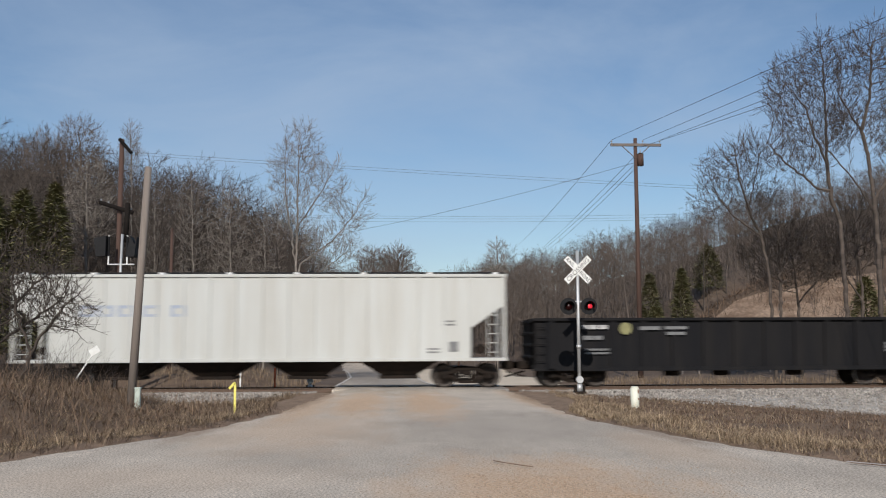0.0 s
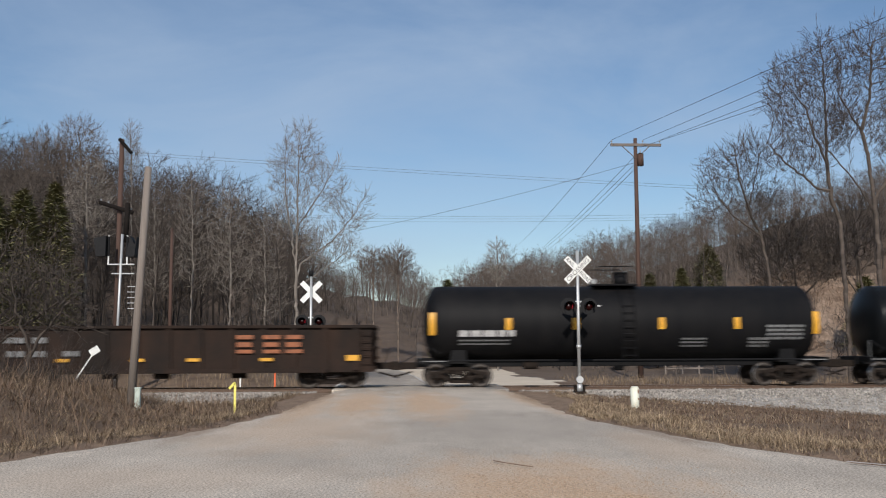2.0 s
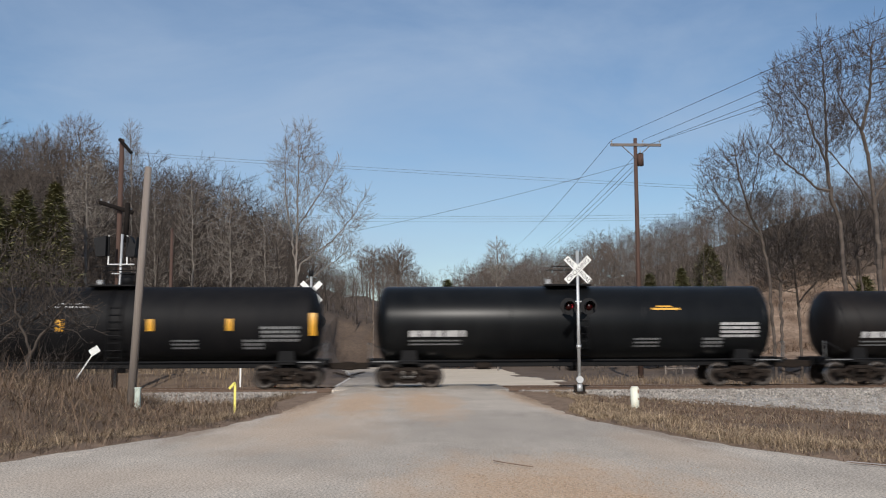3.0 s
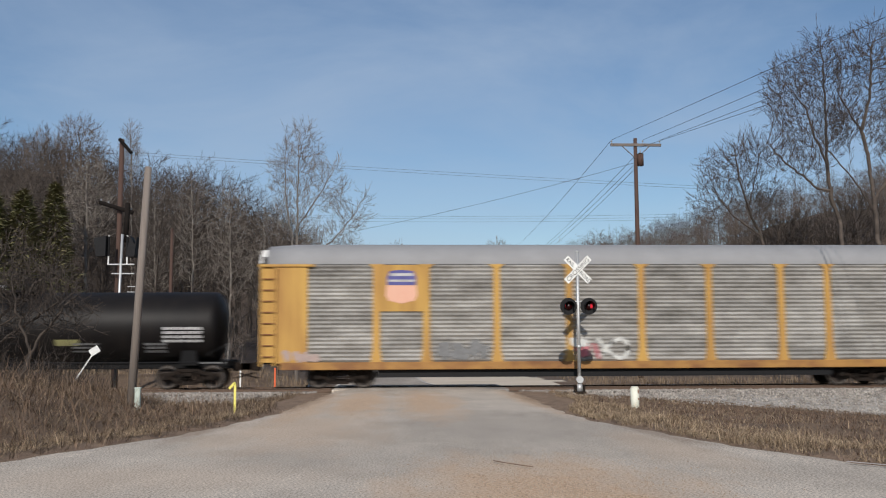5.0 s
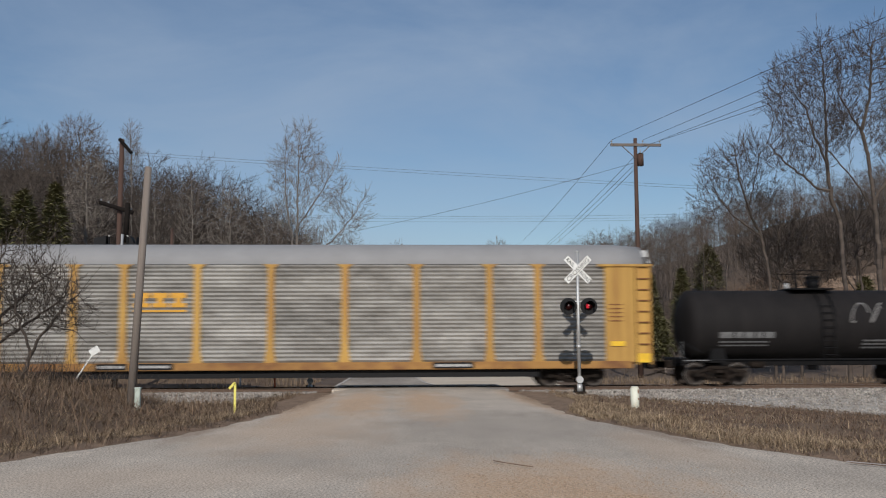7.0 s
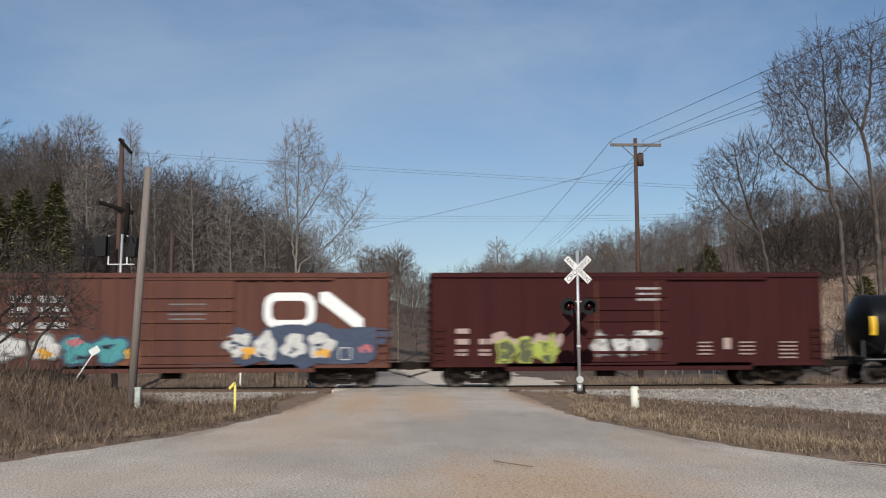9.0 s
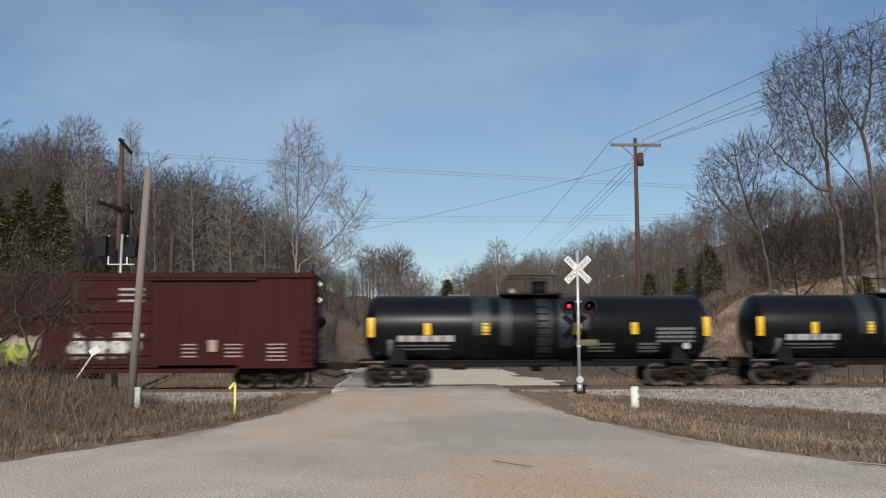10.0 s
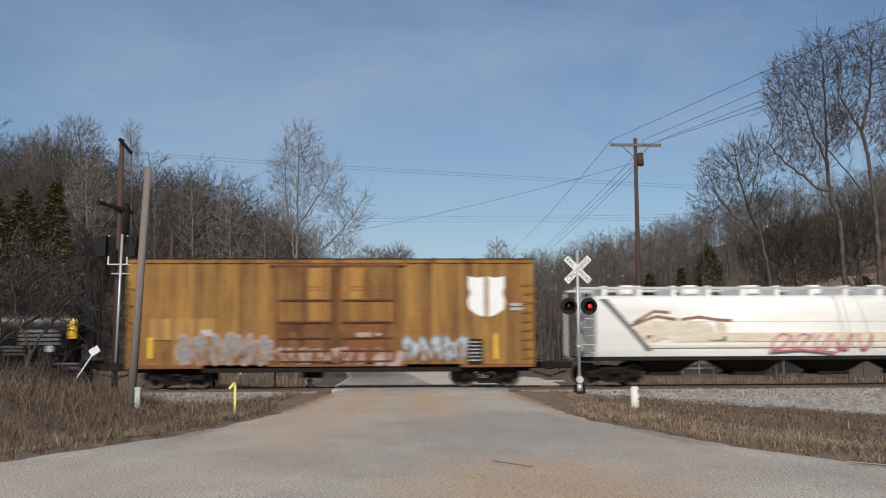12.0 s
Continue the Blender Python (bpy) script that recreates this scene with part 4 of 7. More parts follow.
shaped_tree(29.5, 60.0, MID, "dark_bark", 29, [[(0, 0.7), (0.1, 5), (-0.2, 9)], [(0.05, 4.5), (-1.5, 6.5)]], [(-0.2, 8.5, 2.4, 2.6), (-1.5, 6.6, 1.8, 1.5)], 1300, step=0.3, tip=0.009, twig=0.65, twigs=2, subs=4)
ROUND = "bare tree with a rounded twiggy crown"
shaped_tree(-2.17, 104.0, ROUND, "bark", 9, [[(0, 0.0), (-0.05, 7.2), (0.03, 11.6)]], [(-0.1, 10.2, 1.6, 1.9)], 600, step=0.32, tip=0.014, twig=0.7)
shaped_tree(0.46, 104.0, ROUND, "bark", 10, [[(0, 0.0), (-0.03, 7.2), (-0.06, 11.6)]], [(0, 10.4, 1.7, 1.9)], 600, step=0.32, tip=0.014, twig=0.7)
shaped_tree(9.36, 88.0, "slim bare tree with pale bark", "pale_bark", 12, [[(0, 0.3), (0.04, 7.4), (0.06, 11.0)]], [(0.1, 9.0, 0.9, 2.2)], 450, step=0.3, tip=0.011, twig=0.6)
RIDGE = "tall bare tree rising over the wooded ridge"
shaped_tree(-24.8, 80.0, RIDGE, "bark", 14, [[(0, 0.4), (-0.5, 11.4), (-0.75, 16.0), (-1.1, 19.4)], [(-0.5, 11.5), (-2.5, 14.5), (-3.6, 17.5)]], [(-1.0, 17.7, 2.1, 2.7), (-3.8, 17.2, 1.9, 1.9)], 1100, step=0.34, tip=0.010, twig=0.7)
shaped_tree(-21.1, 80.0, RIDGE, "pale_bark", 15, [[(0, 0.4), (-0.35, 11.4), (-0.48, 17.0), (-0.62, 20.0)]], [(-0.5, 17.7, 0.7, 2.3)], 360, step=0.3, tip=0.010, twig=0.6)
PALE = "slim bare tree with pale bark on the hillside"
shaped_tree(-19.13, 62.0, PALE, "pale_bark", 16, [[(0, 0.7), (-0.2, 6.3), (-0.26, 9.9), (-0.38, 13.2)]], [(-0.3, 10.3, 1.6, 3.2)], 1000, step=0.3, tip=0.009, twig=0.6, twigs=2, lift=0.1)
for sx, sy, top, sd in ((-13.2, 64, 12.6, 31), (-10.6, 63, 12.0, 32), (-16.3, 67, 12.4, 33), (-8.6, 65, 10.6, 34)):
    shaped_tree(sx, sy, PALE, "pale_bark", sd, [[(0, 0.7), (0.1, top * 0.5), (-0.1, top)]], [(0, top - 3.2, 1.2, 3.2), (0.3, top - 5.5, 1.4, 2)], 700, step=0.32, tip=0.008, twig=0.6, twigs=2)
BUSH = "leafless dark bush leaning over the bank"
shaped_tree(-11.88, 29.0, BUSH, "shaded_far", 60, [[(0, 0.9), (0.42, 2.5), (1.35, 3.5), (2.1, 4.0)], [(0.2, 1.6), (1.55, 2.5), (2.5, 3.1), (2.8, 3.8)], [(0.1, 1.6), (0.2, 3.5), (0.65, 4.6)]],
            [(1.4, 3.3, 1.2, 1.2), (2.2, 2.8, 0.8, 0.9), (0.7, 4.3, 0.7, 0.7)], 900, step=0.17, tip=0.007, twig=0.45, twigs=1, subs=2)
shaped_tree(-10.19, 27.5, BUSH, "shaded_far", 61, [[(0, 0.9), (0.42, 1.97), (1.08, 2.75), (1.6, 3.4)], [(0.2, 1.5), (-0.23, 2.75), (-0.42, 3.7)]], [(0.8, 2.8, 0.8, 0.9), (0.1, 3.2, 0.9, 0.7), (1.6, 2.4, 0.4, 0.8)], 520, step=0.17, tip=0.007, twig=0.45, twigs=1, subs=2)
shaped_tree(-12.3, 27.8, BUSH, "shaded_far", 62, [[(0, 0.9), (0.4, 2.2), (0.9, 3.6)], [(0.2, 1.4), (1.2, 2.2), (1.9, 2.6)]], [(0.8, 3.0, 0.9, 1.0), (1.5, 2.3, 0.8, 0.6)], 600, step=0.17, tip=0.007, twig=0.45, twigs=1, subs=2)


def cedar(x, y, h, w, seed):
    """An evergreen: tapered trunk, drooping boughs of many small needle sprays."""
    r = np.random.RandomState(seed)
    ob = thing("cedar_tree", pose(x, y, float(ground_z(x, y))), "dark green cedar among the bare trees", "tree", "evergreens")
    part("trunk", rod(B(), (0, 0, -0.2), (0, 0, h * 0.97), 0.02 * h, 0.01, 7), M["dark_bark"], ob)
    n = 5200
    s = r.uniform(0.08, 1, n) ** 0.85
    a = r.uniform(0, 6.28, n)
    lobes = 0.75 + 0.3 * np.sin(5 * a + 9 * s + seed) * np.cos(11 * s + seed)
    rad = w * (1 - s ** 1.6) ** 0.8 * lobes * r.uniform(0.35, 1.0, n) ** 0.5 + 0.05
    P = np.stack([rad * np.cos(a), rad * np.sin(a), h * s + r.normal(0, 0.12, n)], 1)
    out = np.stack([np.cos(a), np.sin(a), r.uniform(-0.5, 0.6, n)], 1)
    tip = P + out * r.uniform(0.2, 0.5, (n, 1))
    side = np.stack([-np.sin(a), np.cos(a), r.uniform(-0.6, 0.6, n)], 1) * r.uniform(0.03, 0.08, (n, 1))
    V = np.stack([P - side, P + side, tip], 1).reshape(-1, 3)
    shared("crown", mesh_of("crown", V, np.arange(3 * n).reshape(-1, 3), M["needles"]), ob, Matrix(), "dark green needle sprays")


for i, (x, y, h, w) in enumerate([(5.3, 96, 8.6, 2.0), (25.8, 86, 8.2, 1.5), (32.9, 100, 4.9, 2.0), (21.8, 80, 5.0, 1.5), (39.7, 80, 6.5, 2.2), (42.5, 78, 6.0, 2.4), (24.0, 90, 8.0, 1.6),
                                  (-21.5, 57, 10.4, 2.8), (-23.0, 56, 10.6, 2.8), (-20.0, 58, 11.0, 2.0), (-23.8, 58, 10.4, 2.8)]):
    cedar(x, y, h, w, 300 + i)


# ---- poles and wires ----
def wire(name, pts, sag, parent=None, r=0.012):
    bm = B()
    for a, b in zip(pts, pts[1:]):
        a, b = Vector(a), Vector(b)
        p = a
        for i in range(1, 17):
            t = i / 16
            q = a.lerp(b, t) - Vector((0, 0, sag * 4 * t * (1 - t)))
            rod(bm, p, q, r, None, 4, False)
            p = q
    ob = part(name, bm, M["wire"], parent)
    return ob if parent else tagged(ob, "thin dark overhead wire", "wire")


def insulator(parent, x, y, z):
    bm = B()
    rod(bm, (x, y, z), (x, y, z + 0.1), 0.02, None, 6)
    rod(bm, (x, y, z + 0.1), (x, y, z + 0.2), 0.06, 0.035, 8)
    part("insulator", bm, M["insulator"], parent)


def utility_pole(x, y, h, label, arm=1.62, r=0.15, transformer=True, arm_z=None):
    ob = thing("utility_pole", pose(x, y, 0), label, "utility pole")
    part("pole", rod(B(), (0, 0, -0.4), (0, 0, h), r * 1.15, r * 0.75, 12), M["wood_pole"], ob)
    az = arm_z or h - 0.45
    if arm:
        part("crossarm", box(B(), -arm, arm, -0.18, -0.06, az - 0.09, az + 0.09, 0.015), M["arm_wood"], ob, "weathered grey crossarm")
        for sx in (-1, 1):
            part("brace", rod(B(), (0.05 * sx, -0.14, az - 0.85), (0.85 * sx, -0.12, az - 0.1), 0.03, None, 6), M["arm_wood"], ob)
        for ix in (-arm + 0.08, 0.45, arm - 0.08):
            insulator(ob, ix, -0.12, az + 0.09)
    if transformer:
        can = part("transformer", rod(B(), (0.26, -0.18, az - 1.35), (0.26, -0.18, az - 0.6), 0.2, None, 14), M["wood_pole"], ob, "dark brown transformer can")
        part("lid", rod(B(), (0.26, -0.18, az - 0.6), (0.26, -0.18, az - 0.53), 0.22, 0.1, 14), M["black"], can)
        part("bushing", rod(B(), (0.26, -0.18, az - 0.53), (0.26, -0.18, az - 0.3), 0.035, 0.025, 6), M["insulator"], can)
    return ob


utility_pole(15.28, 60.0, 14.7, "tall brown wooden utility pole with crossarm and transformer")
PX, PY, AZ = 15.28, 60.0, 14.35
for dx, dz, x2, z2 in ((-1.54, 0.22, 16.01, 12.27), (0.45, 0.22, 15.97, 11.62), (1.54, 0.22, 15.95, 11.09), (0.1, -0.3, 15.93, 10.68)):
    far = Vector((x2, 30.0, z2)) - Vector((PX + dx, PY, AZ + dz))
    wire("overhead_wire", [(PX + dx, PY - 0.12, AZ + dz), Vector((PX + dx, PY, AZ + dz)) + far * 1.5], 0.05)
for dx, zz, x2, y2, z2 in ((-1.54, 0.2, 21.97, 185, 19.5), (0.0, -0.75, 24.67, 185, 17.6), (0.3, -0.95, 25.4, 185, 17.9), (0.35, -1.2, 26.87, 185, 18.3)):
    wire("overhead_wire", [(PX + dx, PY, AZ + zz), (x2, y2, z2)], 0.6, None, 0.014)
wire("overhead_wire", [(PX, PY, AZ - 1.2), (-3.5, 80.0, 11.1), (-14, 91, 9.4)], 0.25)
for z0 in (0.0, -0.17):
    wire("overhead_wire", [(-23.0, 60, 14.1 + z0), (21.5, 60, 11.55 + z0)], 0.12, None, 0.009)
for za, zb in ((16.54, 16.96), (16.3, 16.6), (15.9, 16.36)):
    wire("overhead_wire", [(-12, 110, za), (42, 110, zb)], 0.3, None, 0.012)
utility_pole(6.1, 92, 6.9, "small far utility pole with a crossarm", arm=1.0, r=0.1, transformer=False)
utility_pole(-13.6, 60, 8.9, "plain wooden pole among the trees", arm=0, r=0.12, transformer=False)

# old line pole with broken arms
op = thing("line_pole", pose(-12.9, 46, 0, 0, 0.7, 0), "old brown line pole with broken drooping crossarms", "utility pole")
part("pole", rod(B(), (0, 0, -0.3), (-0.1, 0, 11.45), 0.15, 0.11, 12), M["wood_pole"], op)
part("crossarm", rod(B(), (-0.15, -0.25, 11.4), (0.48, -0.45, 10.7), 0.09, None, 6), M["black_wood"], op, "broken hanging dark crossarm")
part("crossarm", rod(B(), (-0.95, -0.3, 8.38), (0.62, -0.3, 7.9), 0.1, None, 6), M["black_wood"], op, "tilted dark crossarm")
part("post", rod(B(), (0.36, -0.4, 6.5), (0.39, -0.4, 8.35), 0.12, None, 8), M["black_wood"], op)
for ax in (-0.9, -0.55, 0.5):
    part("insulator", rod(B(), (ax, -0.2, 8.38 - 0.3 * (ax + 0.95)), (ax, -0.2, 8.56 - 0.3 * (ax + 0.95)), 0.04, None, 6), M["insulator"], op)

lp = thing("leaning_pole", pose(-6.85, 26.0, 0.1), "weathered grey wooden pole leaning on the bank", "pole")
part("pole", rod(B(), (-0.02, 0, -0.4), (0.29, 0, 6.3), 0.115, 0.09, 14), M["grey_pole"], lp)
part("cap", rod(B(), (0.29, 0, 6.3), (0.291, 0, 6.32), 0.093, 0.08, 14), M["grey_pole"], lp)


# ---- crossing signals ----
def word(text, size, material, parent, at):
    cu = bpy.data.curves.new("lettering", "FONT")
    cu.body, cu.size, cu.align_x, cu.align_y, cu.extrude = text, size, "CENTER", "CENTER", 0.002
    ob = new("lettering", cu)
    me = bpy.data.meshes.new_from_object(ob)
    bpy.data.objects.remove(ob)
    me.materials.append(material)
    ob = new("lettering", me)
    ob.parent, ob.matrix_basis = parent, at
    return ob


def lamp_head(parent, x, z, face, bulbs, tilt=0.0):
    """Backing disc, hood and a round lamp whose glowing side turns to the front."""
    s = -1 if face == "front" else 1
    bm = B()
    n = 28
    rod(bm, (x, s * 0.10, z), (x, s * 0.125, z), 0.305, None, n)
    head = part("backing_disc", bm, M["black"], parent, "round black backing disc")
    bm = B()
    rod(bm, (x, s * -0.08, z), (x, s * 0.10, z), 0.15, 0.19, 16)
    part("lamp_housing", bm, M["black"], head)
    bm = B()
    # visor: the upper part of a tube
    for i in range(-5, 15):
        a0, a1 = math.pi * i / 10, math.pi * (i + 1) / 10
        if i < -2 or i > 11:
            continue
        q = []
        for a, y in ((a0, 0.125), (a1, 0.125), (a1, 0.42), (a0, 0.42)):
            q.append(bm.verts.new((x + 0.17 * math.cos(a), s * y, z + 0.17 * math.sin(a))))
        bm.faces.new(q)
        q2 = [bm.verts.new((v.co.x + 0.008 * math.cos((a0 + a1) / 2), v.co.y, v.co.z + 0.008 * math.sin((a0 + a1) / 2))) for v in q]
        bm.faces.new(q2[::-1])
    part("visor", bm, M["black"], head)
    bm = B()
    bmesh.ops.create_uvsphere(bm, u_segments=20, v_segments=12, radius=0.15)
    for f in bm.faces:
        f.smooth = True
        f.material_index = 1 if f.calc_center_median().normalized().y * s > 0.8 else 0
    lamp = part("lamp", bm, [M["lens"], M["lit"]], head, "round red lamp, flashing", pose(x, s * 0.10, z))
    bulbs.append(lamp)


def crossing_signal(x, y, face, bulbs, label, base_z=-0.1):
    s = -1 if face == "front" else 1
    ob = thing("crossing_signal", pose(x, y, base_z), label, "crossing signal", "flashing crossing signals")
    part("mast", rod(B(), (0, 0, 0.3), (0, 0, 5.1), 0.065, 0.055, 14), M["galv"], ob, "silver steel mast")
    part("finial", rod(B(), (0, 0, 5.1), (0, 0, 5.16), 0.07, 0.03, 10), M["galv"], ob)
    base = part("base", box(B(), -0.2, 0.2, -0.2, 0.2, -0.05, 0.09, 0.01), M["steel_dark"], ob, "dark cast base on anchor bolts")
    for bx in (-0.15, 0.15):
        for by in (-0.15, 0.15):
            part("anchor_bolt", rod(B(), (bx, by, -0.15), (bx, by, 0.32), 0.03, None, 6), M["steel_dark"], base)
    part("collar", rod(B(), (0, 0, 0.09), (0, 0, 0.35), 0.13, 0.09, 12), M["galv"], base)
    part("junction_box", rod(B(), (0, -0.13, 0.5), (0, 0.1, 0.5), 0.13, None, 12), M["galv"], ob, "round silver junction box")
    part("clamp", rod(B(), (0, 0, 1.62), (0, 0, 1.74), 0.09, None, 8), M["galv"], ob)
    for turn, words in ((-45, "RAIL ROAD"), (45, "CROSSING")):
        d = 0.014 if turn > 0 else 0.0
        blade = part("crossbuck_blade", box(B(), -0.61, 0.61, -0.006, 0.006, -0.115, 0.115), M["sign_white"], ob, "white crossbuck blade", pose(0, s * (0.075 + d), 4.46, 0, -turn, 0))
        if face == "front":
            if turn > 0:
                word("CROSSING", 0.23, M["sign_black"], blade, pose(0, -0.010, -0.008, 90, 0, 0))
            else:
                word("RAIL", 0.19, M["sign_black"], blade, pose(-0.38, -0.010, -0.008, 90, 0, 0))
                word("ROAD", 0.19, M["sign_black"], blade, pose(0.385, -0.010, -0.008, 90, 0, 0))
    part("lamp_arm", rod(B(), (-0.38, 0, 3.3), (0.38, 0, 3.3), 0.03, None, 8), M["galv"], ob)
    for lx in (-0.37, 0.37):
        part("lamp_bracket", rod(B(), (lx, 0, 3.3), (lx, 0, 3.1), 0.03, None, 8), M["galv"], ob)
        lamp_head(ob, lx, 3.13, "front", bulbs[0 if lx < 0 else 1])
    return ob


BULBS = ([], [])
near_signal = crossing_signal(6.66, 34.95, "front", BULBS, "silver crossing signal with crossbuck and twin red lamps")
far_signal = crossing_signal(-3.72, 43.9, "back", BULBS, "crossing signal beyond the track seen from behind", -0.38)
part("bell", rod(B(), (0, 0, 5.16), (0, 0, 5.42), 0.1, 0.12, 10), M["black"], far_signal, "dark bell on the mast top")

# side signal on its own white mast, lamps facing along the other road
ss = thing("side_signal", pose(-12.55, 45.0, -0.2), "silver signal mast with black lamps facing away", "crossing signal")
part("mast", rod(B(), (-0.06, 0, 0), (0.1, 0, 7.0), 0.06, None, 12), M["galv"], ss, "silver steel mast")
part("lamp_arm", box(B(), -0.5, 0.68, -0.04, 0.04, 5.58, 5.65, 0.02), M["galv"], ss)
part("lamp_arm", box(B(), -0.35, 0.7, -0.04, 0.04, 5.16, 5.22, 0.02), M["galv"], ss)
for hx, flip in ((-0.78, 1), (0.62, -1)):
    bm = prism(B(), [(hx - 0.33, 6.8), (hx + 0.22, 6.9), (hx + 0.22, 5.98), (hx - 0.2, 5.95)] if flip > 0 else [(hx - 0.25, 5.95), (hx - 0.1, 6.9), (hx + 0.12, 6.5), (hx + 0.22, 6.85), (hx + 0.12, 5.95)], -0.3, 0.3)
    hd = part("lamp_head", bm, M["black"], ss, "black hooded signal lamp")
    part("bracket", rod(B(), (hx + 0.28 * flip, 0, 6.0), (hx + 0.28 * flip, 0, 6.9), 0.06, None, 6), M["black"], hd)
    for z0 in (5.6, 6.86):
        part("clamp", rod(B(), (hx + 0.28 * flip, 0, z0), (hx + 0.28 * flip, 0, z0 + (0.4 if z0 < 6 else 0.08)), 0.04, None, 6), M["white_paint"], hd)
for k in range(5):
    part("ladder_rung", rod(B(), (0.4, 0, 3.6 + 0.25 * k), (0.75, 0, 3.6 + 0.25 * k), 0.018, None, 5), M["galv"], ss)

# ---- small things beside the road ----
fl = thing("bent_marker", pose(-4.07, 25.4, float(ground_z(-4.07, 25.4))), "thin yellow marker strip bent at the top", "marker")
part("strip", box(B(), -0.03, 0.03, -0.008, 0.008, -0.1, 0.76), M["yellow"], fl)
part("tip", prism(B(), [(-0.025, 0.80), (0.03, 0.76), (-0.13, 0.60), (-0.17, 0.65)], -0.008, 0.008), M["yellow"], fl)
mp_ = thing("marker_post", pose(6.44, 26.0, float(ground_z(6.44, 26.0))), "round cream plastic utility marker post", "post")
part("tube", rod(B(), (0, 0, -0.15), (0, 0, 0.56), 0.115, 0.115, 18), M["post"], mp_)
part("cap", rod(B(), (0, 0, 0.56), (0, 0, 0.6), 0.112, 0.09, 18), M["post"], mp_)
for z0 in (0.42, 0.25):
    part("sticker", box(B(), 0.045, 0.085, -0.100, -0.088, z0, z0 + (0.12 if z0 > 0.4 else 0.05)), M["rust"], mp_, "small brown sticker")
gb = thing("service_stub", pose(-6.55, 25.5, 0.2), "pale green service cabinet beside the leaning pole", "cabinet")
part("body", box(B(), -0.07, 0.07, -0.06, 0.06, -0.2, 0.36, 0.012), M["greenbox"], gb)
part("lid", box(B(), -0.08, 0.08, -0.07, 0.07, 0.36, 0.4, 0.01), M["greenbox"], gb)
# leaning reflector on a stake
rs = thing("leaning_sign", pose(-9.1, 28.0, 0.75), "white reflector sign leaning on a thin stake", "sign")
part("stake", rod(B(), (0, 0, -0.3), (0.62, 0, 0.68), 0.022, None, 6), M["white_paint"], rs)
part("plate", box(B(), -0.14, 0.14, -0.01, 0.01, -0.1, 0.1, 0.004), M["sign_white"], rs, "small white plate", pose(0.68, -0.03, 0.78, 0, -32, 0))
for x, y, h, m in ((-5.6, 46.5, 1.05, "orange"), (-7.6, 49, 1.2, "white_paint")):
    st = thing("marker_stake", pose(x, y, float(ground_z(x, y))), "thin %s marker stake beyond the track" % ("orange" if m == "orange" else "white"), "marker")
    part("stake", box(B(), -0.04, 0.04, -0.01, 0.01, -0.4, h), M[m], st)
    part("cap", box(B(), -0.05, 0.05, -0.015, 0.015, h, h + 0.04), M[m], st)
stk = thing("fallen_stick", pose(1.38, 13.58, 0.03), "thin curved brown stick lying on the road", "stick")
bm = B()
pts = [Vector((0.0, 0.06, 0)), Vector((0.03, -0.1, 0.004)), Vector((0.14, -0.36, 0.012)), Vector((0.3, -0.58, 0.008)), Vector((0.44, -0.7, 0.0))]
for a, b in zip(pts, pts[1:]):
    rod(bm, a, b, 0.008, 0.007, 6)
part("twig", bm, M["bramble"], stk)
# white edge line of the side road
part_line = tagged(new("edge_line", mesh_of("edge_line", [(6.2, 13.3, 0.004), (8.6, 10.2, 0.004), (8.68, 10.25, 0.004), (6.26, 13.35, 0.004)], [(0, 1, 2, 3)], M["line_white"])), "worn white painted edge line", "road marking", kind="structure")


for sx, edge in ((0.25, road_left), (-0.25, road_right)):
    V = [(float(edge(y)) + sx + d, y, float(road_z(y)) + 0.012) for y in range(44, 100, 2) for d in (-0.07, 0.07)]
    tagged(new("edge_line", mesh_of("edge_line", V, [(2 * i, 2 * i + 1, 2 * i + 3, 2 * i + 2) for i in range(len(V) // 2 - 1)], M["line_white"])), "worn white edge line of the far road", "road marking", kind="structure")


def road_area(spots):
    def area(r, n):
        k = r.randint(len(spots), size=n)
        q = np.array(spots)[k]
        a, d = r.uniform(0, 6.28, n), np.sqrt(r.uniform(0, 1, n)) * r.uniform(0.3, 1.15, n)
        x, y = q[:, 0] + q[:, 2] * d * np.cos(a), q[:, 1] + q[:, 3] * d * np.sin(a)
        ok = (x > road_left(y)) & (x < road_right(y)) & (y < 36.5) & (y > 9.5)
        return np.stack([x, y, np.full(n, 0.004)], 1)[ok]
    return area


stones("loose_gravel", 3600, road_area([(1.9, 10.6, 2.1, 4.6), (1.9, 10.6, 1.6, 3.6), (1.9, 12, 2.6, 4.0)]), 0.008, 41, "loose tan gravel strewn on the road").data.materials[0] = M["gravel"]
stones("loose_gravel", 1500, road_area([(-1.1, 27.5, 0.75, 5.5), (0.7, 27.5, 0.8, 6.0), (-2.5, 27.0, 0.6, 8.0), (4.2, 30, 0.5, 6.0)]), 0.011, 42, "loose tan gravel strewn before the crossing").data.materials[0] = M["gravel"]


# low fence along the far lane
def low_fence(x0, x1, y, material, label):
    ob = thing("low_fence", pose(0, y, 0), label, "fence")
    n = int((x1 - x0) / 1.1) + 1
    for i in range(n):
        x = x0 + (x1 - x0) * i / max(1, n - 1)
        z = float(ground_z(x, y))
        part("post", box(B(), x - 0.06, x + 0.06, -0.05, 0.05, z - 0.2, z + 1.0, 0.01), M[material], ob)
    for dz in (0.45, 0.85):
        part("rail", box(B(), x0, x1, -0.07, -0.05, float(ground_z((x0 + x1) / 2, y)) + dz - 0.07, float(ground_z((x0 + x1) / 2, y)) + dz + 0.07, 0.008), M[material], ob)


